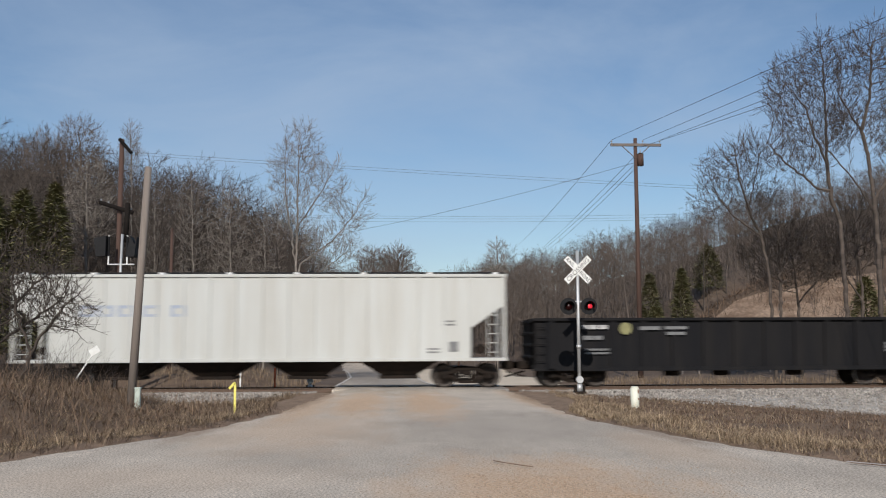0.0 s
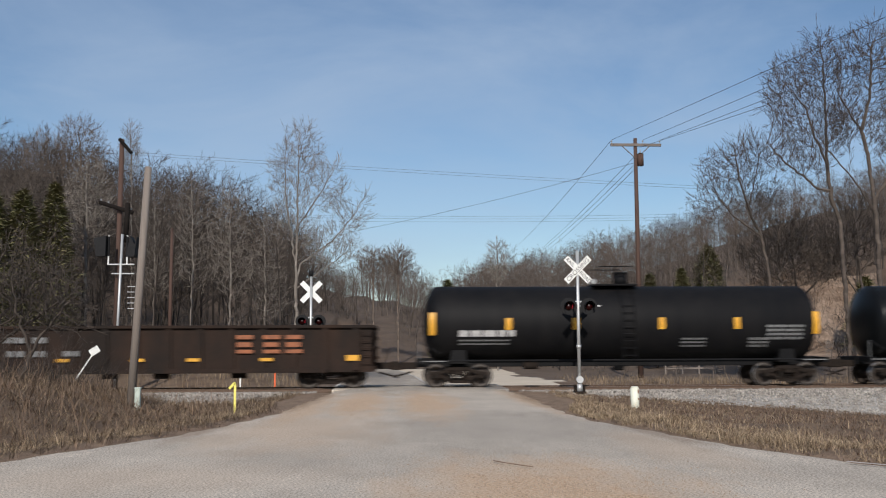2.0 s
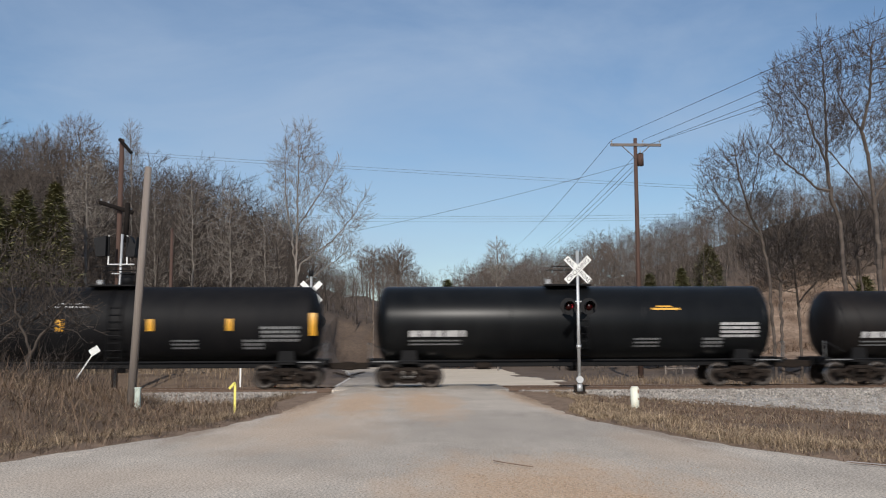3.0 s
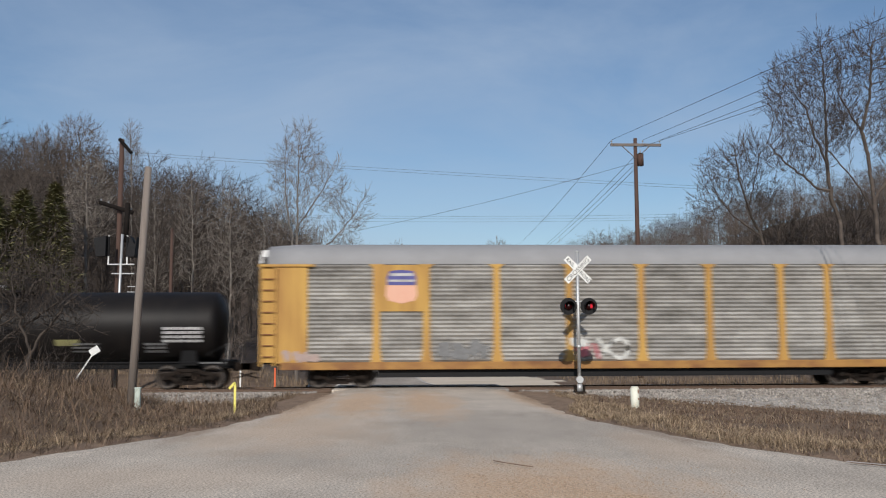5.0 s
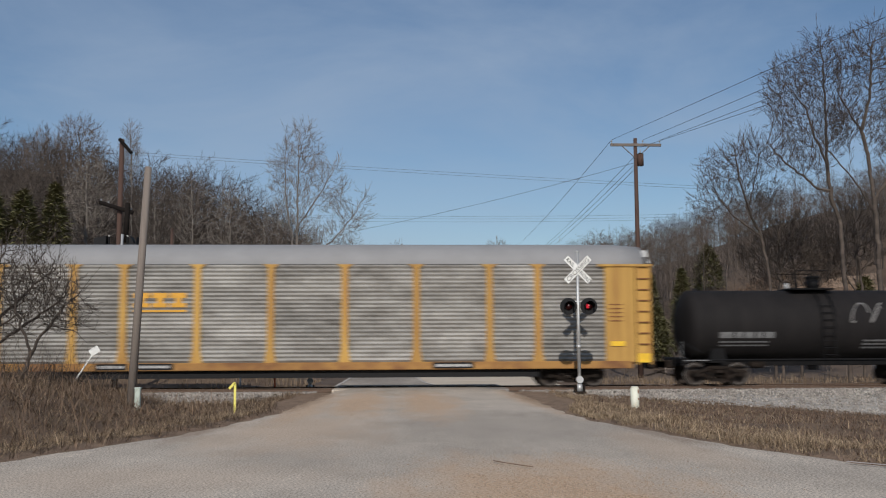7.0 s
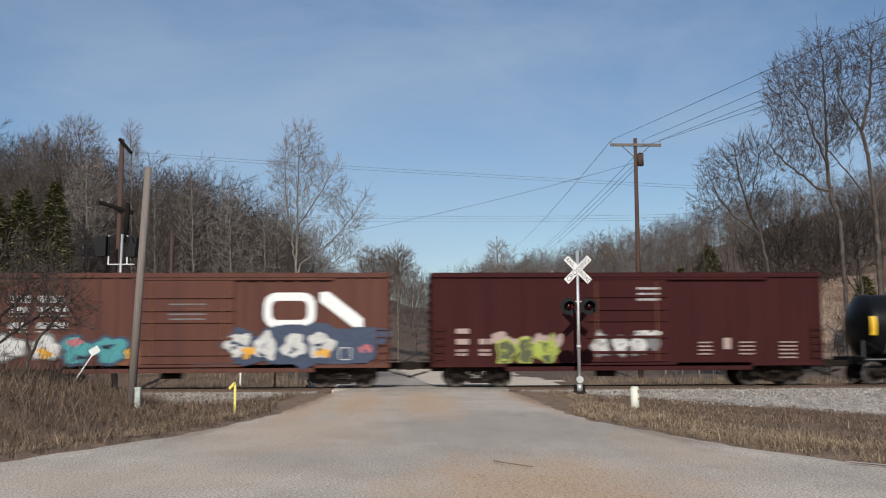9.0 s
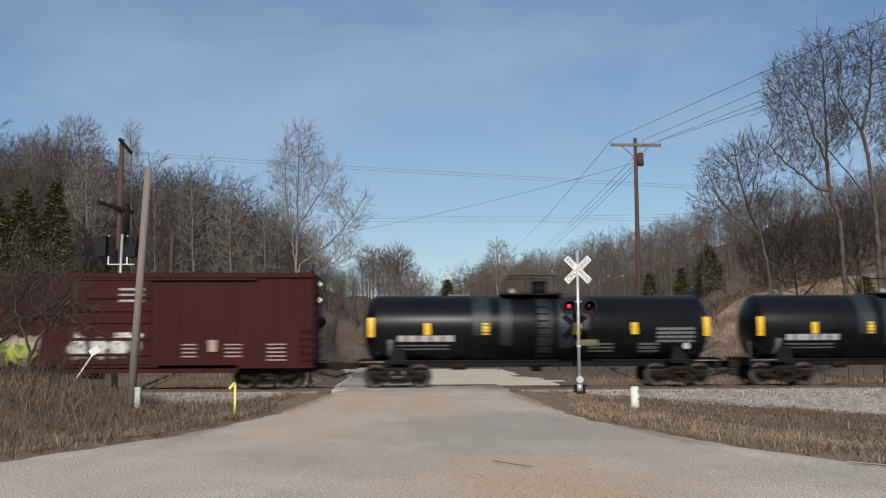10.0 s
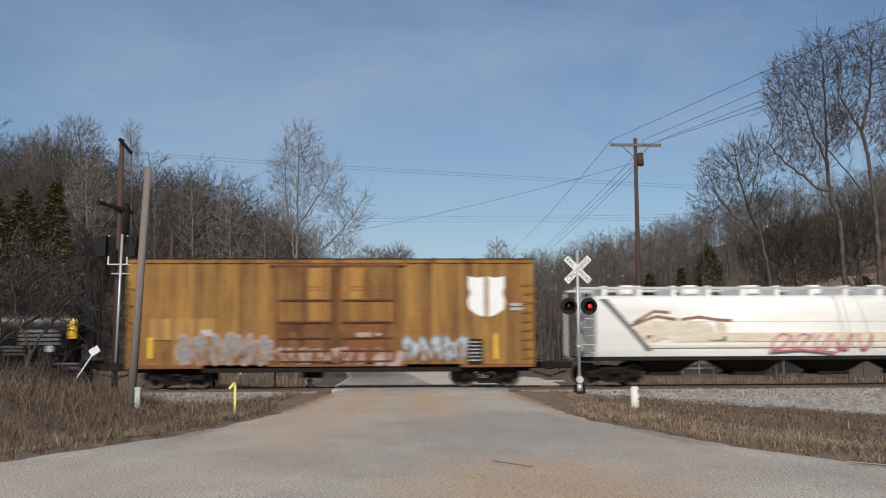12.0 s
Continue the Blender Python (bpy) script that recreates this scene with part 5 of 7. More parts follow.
low_fence(20.2, 24.0, 72.0, "grey_pole", "low weathered board fence beyond the track")
low_fence(25.6, 29.4, 72.0, "arm_wood", "low weathered grey board fence beyond the track")

# ---- the train ----
WHEELS = []
CARS = []
FACE = -1.55
R_WHEEL = 0.45


def truck_mesh():
    """Cast side frames with open windows over the wheels, spring nests and a bolster."""
    bm = B()
    for s in (-1, 1):
        y0, y1 = sorted((s * 1.0, s * 1.13))
        prism(bm, [(-1.14, 0.60), (-0.62, 0.66), (-0.42, 0.79), (0.42, 0.79), (0.62, 0.66), (1.14, 0.60), (1.14, 0.50), (0.6, 0.55), (0.36, 0.66), (-0.36, 0.66), (-0.6, 0.55), (-1.14, 0.50)], y0, y1)
        prism(bm, [(-0.72, 0.44), (-0.36, 0.17), (0.36, 0.17), (0.72, 0.44), (0.62, 0.52), (0.32, 0.28), (-0.32, 0.28), (-0.62, 0.52)], y0, y1)
        for x in (-0.34, 0.34):
            box(bm, x - 0.06, x + 0.06, y0, y1, 0.24, 0.7)
        for x in (-0.88, 0.88):
            box(bm, x - 0.15, x + 0.15, y0, y1, 0.36, 0.56, 0.02)
            rod(bm, (x, s * 1.0, 0.45), (x, s * 1.2, 0.45), 0.11, 0.095, 10)
        for x in (-0.18, 0.0, 0.18):
            for z in (0.28, 0.34, 0.40, 0.46):
                rod(bm, (x, s * 1.06, z), (x, s * 1.06, z + 0.035), 0.075, None, 8)
        box(bm, -0.2, 0.2, *sorted((s * 1.02, s * 1.22)), 0.5, 0.64, 0.02)
    box(bm, -0.2, 0.2, -1.0, 1.0, 0.5, 0.82, 0.03)
    for x in (-0.36, 0.36):
        box(bm, x - 0.04, x + 0.04, -0.8, 0.8, 0.36, 0.46)
    me = bpy.data.meshes.new("truck")
    bmesh.ops.recalc_face_normals(bm, faces=bm.faces)
    bm.to_mesh(me)
    bm.free()
    me.materials.append(M["steel_dark"])
    return me


def wheelset_mesh():
    """Two flanged wheels on an axle; the plates carry lightening bosses."""
    me_bm = B()
    for s in (-1, 1):
        prof = [(0.83, 0.0), (0.83, 0.12), (0.80, 0.14), (0.80, 0.34), (0.84, 0.36), (0.84, 0.45), (0.71, 0.455), (0.705, 0.48), (0.675, 0.48), (0.675, 0.36), (0.72, 0.3), (0.74, 0.12), (0.70, 0.1), (0.0, 0.08)]
        rings = []
        n = 24
        for y, r in prof:
            rings.append([me_bm.verts.new((r * math.cos(2 * math.pi * i / n), s * y, r * math.sin(2 * math.pi * i / n))) for i in range(n)])
        for k, (A, C) in enumerate(zip(rings, rings[1:])):
            for i in range(n):
                f = me_bm.faces.new((A[i], A[(i + 1) % n], C[(i + 1) % n], C[i]))
                f.smooth, f.material_index = True, 1 if k in (5,) else 2 if k in (3, 4) else 0
        for i in range(3):
            a = 2.094 * i
            rod(me_bm, (0.24 * math.cos(a), s * 0.79, 0.24 * math.sin(a)), (0.24 * math.cos(a), s * 0.825, 0.24 * math.sin(a)), 0.05, None, 6)
    me = bpy.data.meshes.new("wheelset")
    bmesh.ops.recalc_face_normals(me_bm, faces=me_bm.faces)
    me_bm.to_mesh(me)
    me_bm.free()
    me.materials.append(M["wheel"])
    me.materials.append(M["tread"])
    me.materials.append(M["rim"])
    return me


TRUCK, WHEELSET = truck_mesh(), wheelset_mesh()


def coupler_mesh():
    bm = B()
    box(bm, -0.1, 0.75, -0.12, 0.12, 0.72, 0.98, 0.03)
    box(bm, 0.6, 0.98, -0.2, 0.16, 0.68, 1.02, 0.04)
    rod(bm, (0.1, -0.3, 0.6), (0.9, -0.16, 0.38), 0.035, None, 6)
    me = bpy.data.meshes.new("coupler")
    bm.to_mesh(me)
    bm.free()
    me.materials.append(M["steel_dark"])
    return me


COUPLER = coupler_mesh()


def rail_car(name, s0, s1, label, category, inset, overhang=0.0):
    """A rail car whose body runs from s0 to s1 along the train; trucks inset metres from its ends."""
    c, half = (s0 + s1) / 2, (s1 - s0) / 2
    car = thing(name, pose(c, TRACK_Y, 0), label, category, "freight train cars")
    CARS.append((car, c))
    for k in (-1, 1):
        tr = shared("truck", TRUCK, car, pose(k * (half - inset), 0, 0))
        for x in (-0.88, 0.88):
            w = shared("wheelset", WHEELSET, tr, pose(x, 0, R_WHEEL))
            WHEELS.append((w, x))
        shared("coupler", COUPLER, car, pose(k * (half - overhang), 0, 0, 0, 0, 0 if k > 0 else 180))
    return car, half


def marks(car, name, rects, material, y=FACE, label="", lift=0.006):
    """Painted or stuck-on rectangles (x0, x1, z0, z1) on the near side."""
    if name in ("reflector", "patch") and len(rects) > 1:
        for one in rects:
            ob = marks(car, name, [one], material, y, label, lift)
        return ob
    bm = B()
    for x0, x1, z0, z1 in rects:
        box(bm, x0, x1, y - lift, y + 0.01, z0, z1)
    ob = part(name, bm, material, car, label)
    return tagged(ob, kind="stuff") if len(rects) > 1 else ob


def scrawl(x, z, w, h, rows=1, seed=0, gap=0.06):
    """Short bars in place of small unreadable writing."""
    r = random.Random(seed)
    out = []
    for i in range(rows):
        zz = z - i * (h + gap)
        a = x
        while a < x + w:
            b = min(x + w, a + r.uniform(0.8, 2.4) * h)
            out.append((a, b, zz - h, zz))
            a = b + 0.35 * h
    return out


def spray(car, x, z, w, h, material, seed, y=FACE, lift=0.006, n=14, label="", elong=1.0):
    """Sprayed lettering as overlapping rounded, slanted shapes with no reading."""
    r = random.Random(seed)
    n = int(n * 1.7)
    elong *= 1.35
    bm = B()
    for i in range(n):
        cx, cz = x + w * (i + 0.5) / n + r.uniform(-0.15, 0.15), z + h * r.uniform(0.25, 0.75)
        rx, rz = w / n * r.uniform(0.5, 1.1) * elong, h * r.uniform(0.2, 0.5)
        cz = min(max(cz, z + rz), z + h - rz * 0.9)
        a0, sl = r.uniform(0, 6.28), r.uniform(-0.4, 0.4)
        k = 11
        ol = []
        for j in range(k):
            a = 6.283 * j / k
            q = r.uniform(0.72, 1.12)
            u, v = rx * q * math.copysign(abs(math.cos(a)) ** 0.7, math.cos(a)), rz * q * math.copysign(abs(math.sin(a)) ** 0.7, math.sin(a))
            ol.append((cx + u + sl * v, cz + v))
        prism(bm, ol, y - lift - 0.0007 * i, y + 0.01)
    return tagged(part("graffiti", bm, material, car, label), kind="stuff")


def bubbles(car, x, z, w, h, n, fill, edge, seed, y=FACE, label="", tilt=0.15):
    """Sprayed bubble shapes with no reading: dark rounded outlines, paler fills, a few inner strokes."""
    r = random.Random(seed)
    dark, pale, ink = B(), B(), B()
    for i in range(n):
        cx, cz = x + w * (i + 0.5) / n + r.uniform(-0.05, 0.05) * w / n, z + h * r.uniform(0.44, 0.56)
        rx, rz = w / n * r.uniform(0.55, 0.68), h * r.uniform(0.40, 0.5)
        p1, p2, p3, sl = r.uniform(0, 6.28), r.uniform(0, 6.28), r.uniform(0, 6.28), r.uniform(-tilt, tilt)
        for bm, k, lift in ((dark, 1.0, 0.008), (pale, 0.82, 0.014)):
            ol = []
            for j in range(28):
                a = 6.283 * j / 28
                q = k * (0.84 + 0.11 * math.sin(3 * a + p1) + 0.09 * math.sin(5 * a + p2) + 0.05 * math.sin(8 * a + p3))
                u, v = rx * q * math.cos(a), rz * q * math.sin(a)
                ol.append((cx + u + sl * v, cz + v))
            prism(bm, ol, y - lift - 0.0012 * i, y + 0.01)
        for j in range(3):
            a, b = cx + rx * r.uniform(-0.45, 0.1), cz + rz * r.uniform(-0.5, 0.35)
            c, e = a + rx * r.uniform(0.1, 0.5), b + rz * r.uniform(-0.25, 0.3)
            t = 0.045 * h
            prism(ink, [(a, b - t), (c, e - t * 0.5), (c, e + t * 0.5), (a, b + t)], y - 0.03, y - 0.012)
    tagged(part("graffiti_outline", dark, edge, car), kind="stuff")
    tagged(part("graffiti_ink", ink, edge, car), kind="stuff")
    return tagged(part("graffiti", pale, fill, car, label), kind="stuff")


def strokes(car, curves, r, material, name="graffiti", y=FACE, label="", lift=0.0):
    """Painted strokes along (x, z) lines, as flat bands."""
    bm = B()
    for ci, line in enumerate(curves):
        for j, ((xa, za), (xb, zb)) in enumerate(zip(line, line[1:])):
            d = Vector((xb - xa, zb - za))
            if d.length < 1e-5:
                continue
            d.normalize()
            nx_, nz_ = -d.y * r, d.x * r
            ex, ez = d.x * r * 0.5, d.y * r * 0.5
            prism(bm, [(xa - ex + nx_, za - ez + nz_), (xb + ex + nx_, zb + ez + nz_), (xb + ex - nx_, zb + ez - nz_), (xa - ex - nx_, za - ez - nz_)], y - 0.007 - lift - 0.0006 * (j % 3), y + 0.01)
    return tagged(part(name, bm, material, car, label), kind="stuff" if name == "graffiti" else "")


def ladder(car, x0, x1, z0, z1, n, material, y=FACE):
    bm = B()
    for x in (x0, x1):
        rod(bm, (x, y - 0.06, z0), (x, y - 0.06, z1), 0.022, None, 5)
    ob = part("ladder", bm, material, car)
    for i in range(n):
        z = z0 + (z1 - z0) * (i + 0.5) / n
        part("rung", rod(B(), (x0, y - 0.07, z), (x1, y - 0.07, z), 0.018, None, 5), material, ob)
    return ob


def hoppers(car, xs, w, top, low, material):
    for x in xs:
        bm = B()
        A = [bm.verts.new((x + sx * w, sy * 1.35, top)) for sx, sy in ((-1, -1), (1, -1), (1, 1), (-1, 1))]
        C = [bm.verts.new((x + sx * w * 0.42, sy * 0.75, low + 0.12)) for sx, sy in ((-1, -1), (1, -1), (1, 1), (-1, 1))]
        for i in range(4):
            bm.faces.new((A[i], A[(i + 1) % 4], C[(i + 1) % 4], C[i]))
        bm.faces.new(C)
        box(bm, x - w * 0.5, x + w * 0.5, -0.85, 0.85, low, low + 0.12, 0.02)
        part("discharge_chute", bm, material, car, "grimy discharge chute")


def covered_hopper(s0, s1):
    car, h = rail_car("covered_hopper", s0, s1, "long off-white covered hopper car with ribbed sides", "rail car", 1.55)
    top, low, cut = 4.36, 1.16, 1.4
    ol = [(-h + 0.05, top), (-h + 0.05, 3.25), (-h + cut, 2.32), (-h + cut, low), (h - cut, low), (h - cut, 2.32), (h - 0.05, 3.25), (h - 0.05, top)]
    bm = prism(B(), ol, FACE + 0.06, -FACE - 0.06)
    part("body", bm, M["hopper_white"], car)
    for i in range(17):
        x = -h + cut + 0.05 + (2 * h - 2 * cut - 0.1) * i / 16
        part("side_rib", box(B(), x - 0.045, x + 0.045, FACE + 0.01, FACE + 0.07, low, top, 0.01), M["hopper_white"], car)
    for k in (-1, 1):
        part("side_sill", box(B(), -h, h, k * 1.55 - 0.05, k * 1.55 + 0.05, 1.04, low, 0.01), M["hopper_white"], car)
        part("top_chord", box(B(), -h, h, k * 1.5 - 0.06, k * 1.5 + 0.06, top - 0.04, top + 0.06, 0.01), M["hopper_white"], car)
        part("end_platform", box(B(), k * (h - cut) if k > 0 else -h, h if k > 0 else -(h - cut), -1.5, 1.5, 1.1, 1.16), M["hopper_white"], car)
        for y in (FACE + 0.05, -FACE - 0.05):
            part("corner_post", box(B(), k * (h - 0.1) - 0.06, k * (h - 0.1) + 0.06, y - 0.05, y + 0.05, 1.16, top, 0.01), M["hopper_white"], car)
        ladder(car, k * (h - 0.55) - 0.2, k * (h - 0.55) + 0.2, 1.2, 3.0, 5, M["hopper_white"])
        part("brake_cylinder", rod(B(), (k * (h - 0.9), -0.4, 1.5), (k * (h - 0.9), 0.4, 1.5), 0.2, None, 10), M["steel_dark"], car)
        # black here paints the shade under the slope sheet
        part("end_sheet", box(B(), k * (h - 1.3) - 0.04, k * (h - 1.3) + 0.04, -1.2, 1.2, 1.2, 2.6), M["black"], car, "end sheet coloured black for shade")
    part("roof", prism(B(), [(-h, top), (h, top), (h, top + 0.08), (-h, top + 0.08)], -1.4, 1.4), M["hopper_white"], car)
    part("running_board", box(B(), -h, h, -0.9, -0.45, top + 0.16, top + 0.2), M["black"], car, "dark roof running board")
    part("hatch_trough", box(B(), -h + 0.8, h - 0.8, -0.3, 0.3, top + 0.08, top + 0.22, 0.03), M["galv"], car)
    for i in range(8):
        x = -h + 0.4 + (2 * h - 0.8) * i / 7
        part("board_bracket", box(B(), x - 0.08, x + 0.08, -1.35, -0.45, top + 0.06, top + 0.16), M["white_paint"], car)
    hoppers(car, [-5.5, -1.9, 1.7, 5.3], 1.55, 1.05, 0.36, M["steel_dark"])
    for x in (-6.65, -5.95, -5.2, -4.25, -3.2):
        marks(car, "name_block", [(x - 0.3, x + 0.3, 2.8, 2.9), (x - 0.3, x + 0.3, 3.12, 3.24), (x - 0.3, x - 0.16, 2.9, 3.12), (x + 0.16, x + 0.3, 2.9, 3.12)], M["stencil_blue"], FACE + 0.06, "faded blue name block")
    marks(car, "stencil", scrawl(7.0, 2.62, 0.5, 0.07, 2, 4), M["stencil_dim"], FACE + 0.06)
    marks(car, "stencil", [(7.25, 7.6, 1.4, 1.8)] + scrawl(6.4, 1.55, 0.5, 0.07, 2, 5), M["stencil_dim"], FACE + 0.06, "dark data panel")
    for i in range(18):
        x = -h + 1.6 + i * 0.92
        part("sill_tab", box(B(), x - 0.08, x + 0.08, FACE - 0.012, FACE + 0.02, 1.08, 1.13), M["rust"], car)


def gondola(s0, s1, top, paint, label, style):
    car, h = rail_car("gondola", s0, s1, label, "rail car", 1.75)
    low = 0.62
    for k in (-1, 1):
        y0, y1 = (FACE + 0.1, FACE + 0.14) if k < 0 else (-FACE - 0.14, -FACE - 0.1)
        part("side_sheet", box(B(), -h, h, y0, y1, low + 0.02, top - 0.03), paint, car)
        part("top_chord", box(B(), -h, h, k * 1.5 - 0.08, k * 1.5 + 0.08, top - 0.12, top, 0.015), paint, car)
        part("side_sill", box(B(), -h + 1.9, h - 1.9, k * 1.5 - 0.06, k * 1.5 + 0.06, low, low + 0.16, 0.01), paint, car)
        part("end_sheet", box(B(), k * (h - 0.05) - 0.05, k * (h - 0.05) + 0.05, -1.45, 1.45, low + 0.25, top - 0.02), paint, car)
        for i in range(4):
            z = low + 0.5 + i * (top - low - 0.6) / 3.2
            part("end_rib", box(B(), k * h - 0.07, k * h + 0.07, -1.45, 1.45, z, z + 0.12, 0.02), paint, car)
        ladder(car, k * (h - 0.35) - 0.2, k * (h - 0.35) + 0.2, low + 0.25, top - 0.2, 5, paint)
    n = 13
    for i in range(n):
        x = -h + 0.75 + (2 * h - 1.5) * i / (n - 1)
        for k in (-1, 1):
            part("side_post", prism(B(), [(x - 0.13, low + 0.1), (x - 0.09, top - 0.1), (x + 0.09, top - 0.1), (x + 0.13, low + 0.1)], *((FACE, FACE + 0.12) if k < 0 else (-FACE - 0.12, -FACE))), paint, car)
    part("floor_plate", box(B(), -h, h, -1.44, 1.44, 1.0, 1.08), M["steel_dark"], car)
    part("centre_sill", box(B(), -h + 0.2, h - 0.2, -0.3, 0.3, 0.7, 1.0), M["steel_dark"], car)
    for x in (-2.4, -0.4, 2.6):
        part("underframe_gear", rod(B(), (x - 0.3, -0.7, 0.56), (x + 0.3, -0.7, 0.56), 0.16, None, 10), M["steel_dark"], car)
    yl = FACE - 0.002
    if style == "black":
        marks(car, "stencil", scrawl(-6.1, 2.42, 0.95, 0.16, 1, 1), M["stencil"], yl)
        marks(car, "stencil", scrawl(-6.1, 2.0, 0.75, 0.16, 1, 2) + scrawl(-6.0, 1.5, 0.9, 0.08, 2, 3), M["stencil_dim"], yl)
        bm = rod(B(), (-4.43, yl - 0.006, 2.28), (-4.43, yl + 0.01, 2.28), 0.24, None, 20)
        part("round_emblem", bm, M["olive_plate"], car, "round faded yellow emblem")
        marks(car, "stencil", [(-3.86, -3.04, 2.22, 2.36), (-2.87, -1.98, 2.24, 2.36), (-2.8, -2.05, 2.02, 2.14)], M["stencil_dim"], yl)
        marks(car, "stencil", scrawl(6.0, 1.7, 0.5, 0.1, 3, 8, 0.03), M["stencil_dim"], yl)
    else:
        marks(car, "stencil", scrawl(-6.15, 2.02, 0.75, 0.22, 1, 1) + scrawl(-5.1, 2.02, 0.55, 0.22, 1, 2) + scrawl(-6.05, 1.5, 0.65, 0.22, 1, 3) + scrawl(-5.15, 1.5, 0.6, 0.22, 1, 4) + scrawl(-3.95, 1.5, 0.6, 0.2, 1, 5), M["stencil_dim"], yl, "faded white stencil lettering")
        for x in (2.92, 3.95, 4.8):
            marks(car, "name_block", [(x - 0.32, x + 0.32, 1.38, 1.52), (x - 0.32, x + 0.32, 1.92, 2.08), (x - 0.3, x + 0.26, 1.62, 1.8)], M["stencil_orange"], yl, "faded orange name block")
        for x, w in ((-7.68, 0.22), (-3.98, 0.24), (-1.15, 0.24), (0.96, 0.24), (3.75, 0.24), (7.06, 0.24)):
            marks(car, "reflector", [(x - w, x + w, 1.08, 1.2 if abs(x) < 7 else 1.3)], M["amber"], yl, "yellow reflective strip")


def tank_car(s0, s1, r, zc, paint, label, style, seed):
    car, h = rail_car("tank_car", s0, s1, label, "rail car", 1.35, -0.35)
    d = 0.5
    prof = [(-h, 0.0)] + [(-h + d * (1 - math.cos(a)), r * math.sin(a)) for a in (0.25, 0.5, 0.8, 1.1, 1.35, 1.57)]
    prof = prof + [(0, r)] + [(-x, q) for x, q in reversed(prof)]
    bm = lathe(B(), prof, 48)
    bmesh.ops.translate(bm, verts=bm.verts, vec=(0, 0, zc))
    shell = part("tank_shell", bm, paint, car)
    for x in (-h + d, -h * 0.33, h * 0.33, h - d):
        bm = lathe(B(), [(x - 0.03, r), (x - 0.025, r + 0.006), (x + 0.025, r + 0.006), (x + 0.03, r)], 48)
        bmesh.ops.translate(bm, verts=bm.verts, vec=(0, 0, zc))
        part("weld_seam", bm, paint, shell)
    yf = -r

    def wrap(x0, x1, z0, z1, name, m, lab=""):
        """A patch that follows the shell's curve."""
        bm_ = B()
        a0, a1 = math.asin(max(-1, min(1, (z0 - zc) / (r + 0.004)))), math.asin(max(-1, min(1, (z1 - zc) / (r + 0.004))))
        k = max(3, math.ceil((a1 - a0) / 0.1))
        cols = []
        for j in range(k + 1):
            a = a0 + (a1 - a0) * j / k
            cols.append([bm_.verts.new((x, -q * math.cos(a), zc + q * math.sin(a))) for x, q in ((x0, r + 0.002), (x0, r + 0.012), (x1, r + 0.012), (x1, r + 0.002))])
        for A, C in zip(cols, cols[1:]):
            for i in range(3):
                bm_.faces.new((A[i], A[i + 1], C[i + 1], C[i]))
        return part(name, bm_, m, shell, lab)

    if style in ("amber", "spill"):
        am = M["amber"] if style == "amber" else M["amber_bright"]
        hz = zc - 0.55
        for x in (-h + 0.3, h - 0.3):
            wrap(x - 0.12, x + 0.12, zc - 0.48 + (0.12 if style == "spill" else 0), zc + 0.4 + (0.0 if style == "spill" else 0), "reflector", am, "upright amber reflective strip")
        for q in ((-0.585, -0.25, 0.18, 0.56) if style == "amber" else (-0.64, -0.31, 0.21, 0.54)):
            wrap(h * q - 0.12, h * q + 0.12, zc - 0.28, zc + 0.18, "reflector", am, "amber reflective strip")
    tm = M["stencil"] if style != "dull" else M["stencil_dim"]
    x0 = -h + (1.35 if style != "plain" else 1.45)
    for a, b, z0, z1 in scrawl(x0, zc - 0.3, 2.2, 0.24, 1, seed):
        wrap(a, b, z0, z1, "stencil", tm)
    for a, b, z0, z1 in scrawl(x0, zc - 0.66, 2.0, 0.06, 2, seed + 1, 0.08):
        wrap(a, b, z0, z1, "stencil", M["stencil_dim"])
    for a, b, z0, z1 in scrawl(h - 2.3, zc - 0.02 - (0.1 if style == "amber" else 0), 1.5, 0.1, 4, seed + 2, 0.06):
        wrap(a, b, z0, z1, "stencil", M["stencil_dim"] if style in ("amber", "dull", "spill") else tm)
    for a, b, z0, z1 in scrawl(h - 3.0, zc - 0.62, 0.8, 0.09, 3, seed + 3, 0.05) + scrawl(h * 0.28, zc - 0.62, 1.0, 0.07, 3, seed + 5, 0.07):
        wrap(a, b, z0, z1, "stencil", M["stencil_dim"])
    if style == "amber":
        wrap(-h * 0.3, -h * 0.3 + 1.4, zc + 0.62, zc + 0.68, "stencil", tm)
        wrap(-h * 0.3 + 0.3, -h * 0.3 + 1.1, zc + 0.76, zc + 0.80, "stencil", tm)
    if style in ("spill", "brown"):
        wrap(h * 0.2, h * 0.2 + 0.9, zc - 0.72, zc - 0.48, "placard", M["olive_plate"], "small olive placard")
    if style == "spill":
        for sx, sw, zl in ((-2.3, 0.7, zc - 0.3), (-1.35, 0.45, zc - 0.7), (0.2, 0.55, zc - 1.0), (1.0, 0.5, zc - 0.8), (1.8, 0.25, zc - 0.1)):
            wrap(sx - sw / 2, sx + sw / 2, zl, zc + r * 0.985, "spill_stain", M["spill"], "blue-grey spill stain down the shell")
        bm = rod(B(), (h - 1.15, yf + 0.06, zc - 0.75), (h - 1.15, yf - 0.02, zc - 0.75), 0.13, None, 14)
        part("emblem", bm, M["stencil"], car, "small white round emblem")
        wrap(-h + 0.95, -h + 1.15, zc - 1.1, zc - 0.45, "stencil", M["stencil_dim"])
    if style == "gloss":
        wrap(h * 0.37, h * 0.37 + 1.1, zc + 0.48, zc + 0.56, "stencil", M["amber"])
        wrap(h * 0.37 + 0.2, h * 0.37 + 0.8, zc + 0.6, zc + 0.65, "stencil", M["amber"])
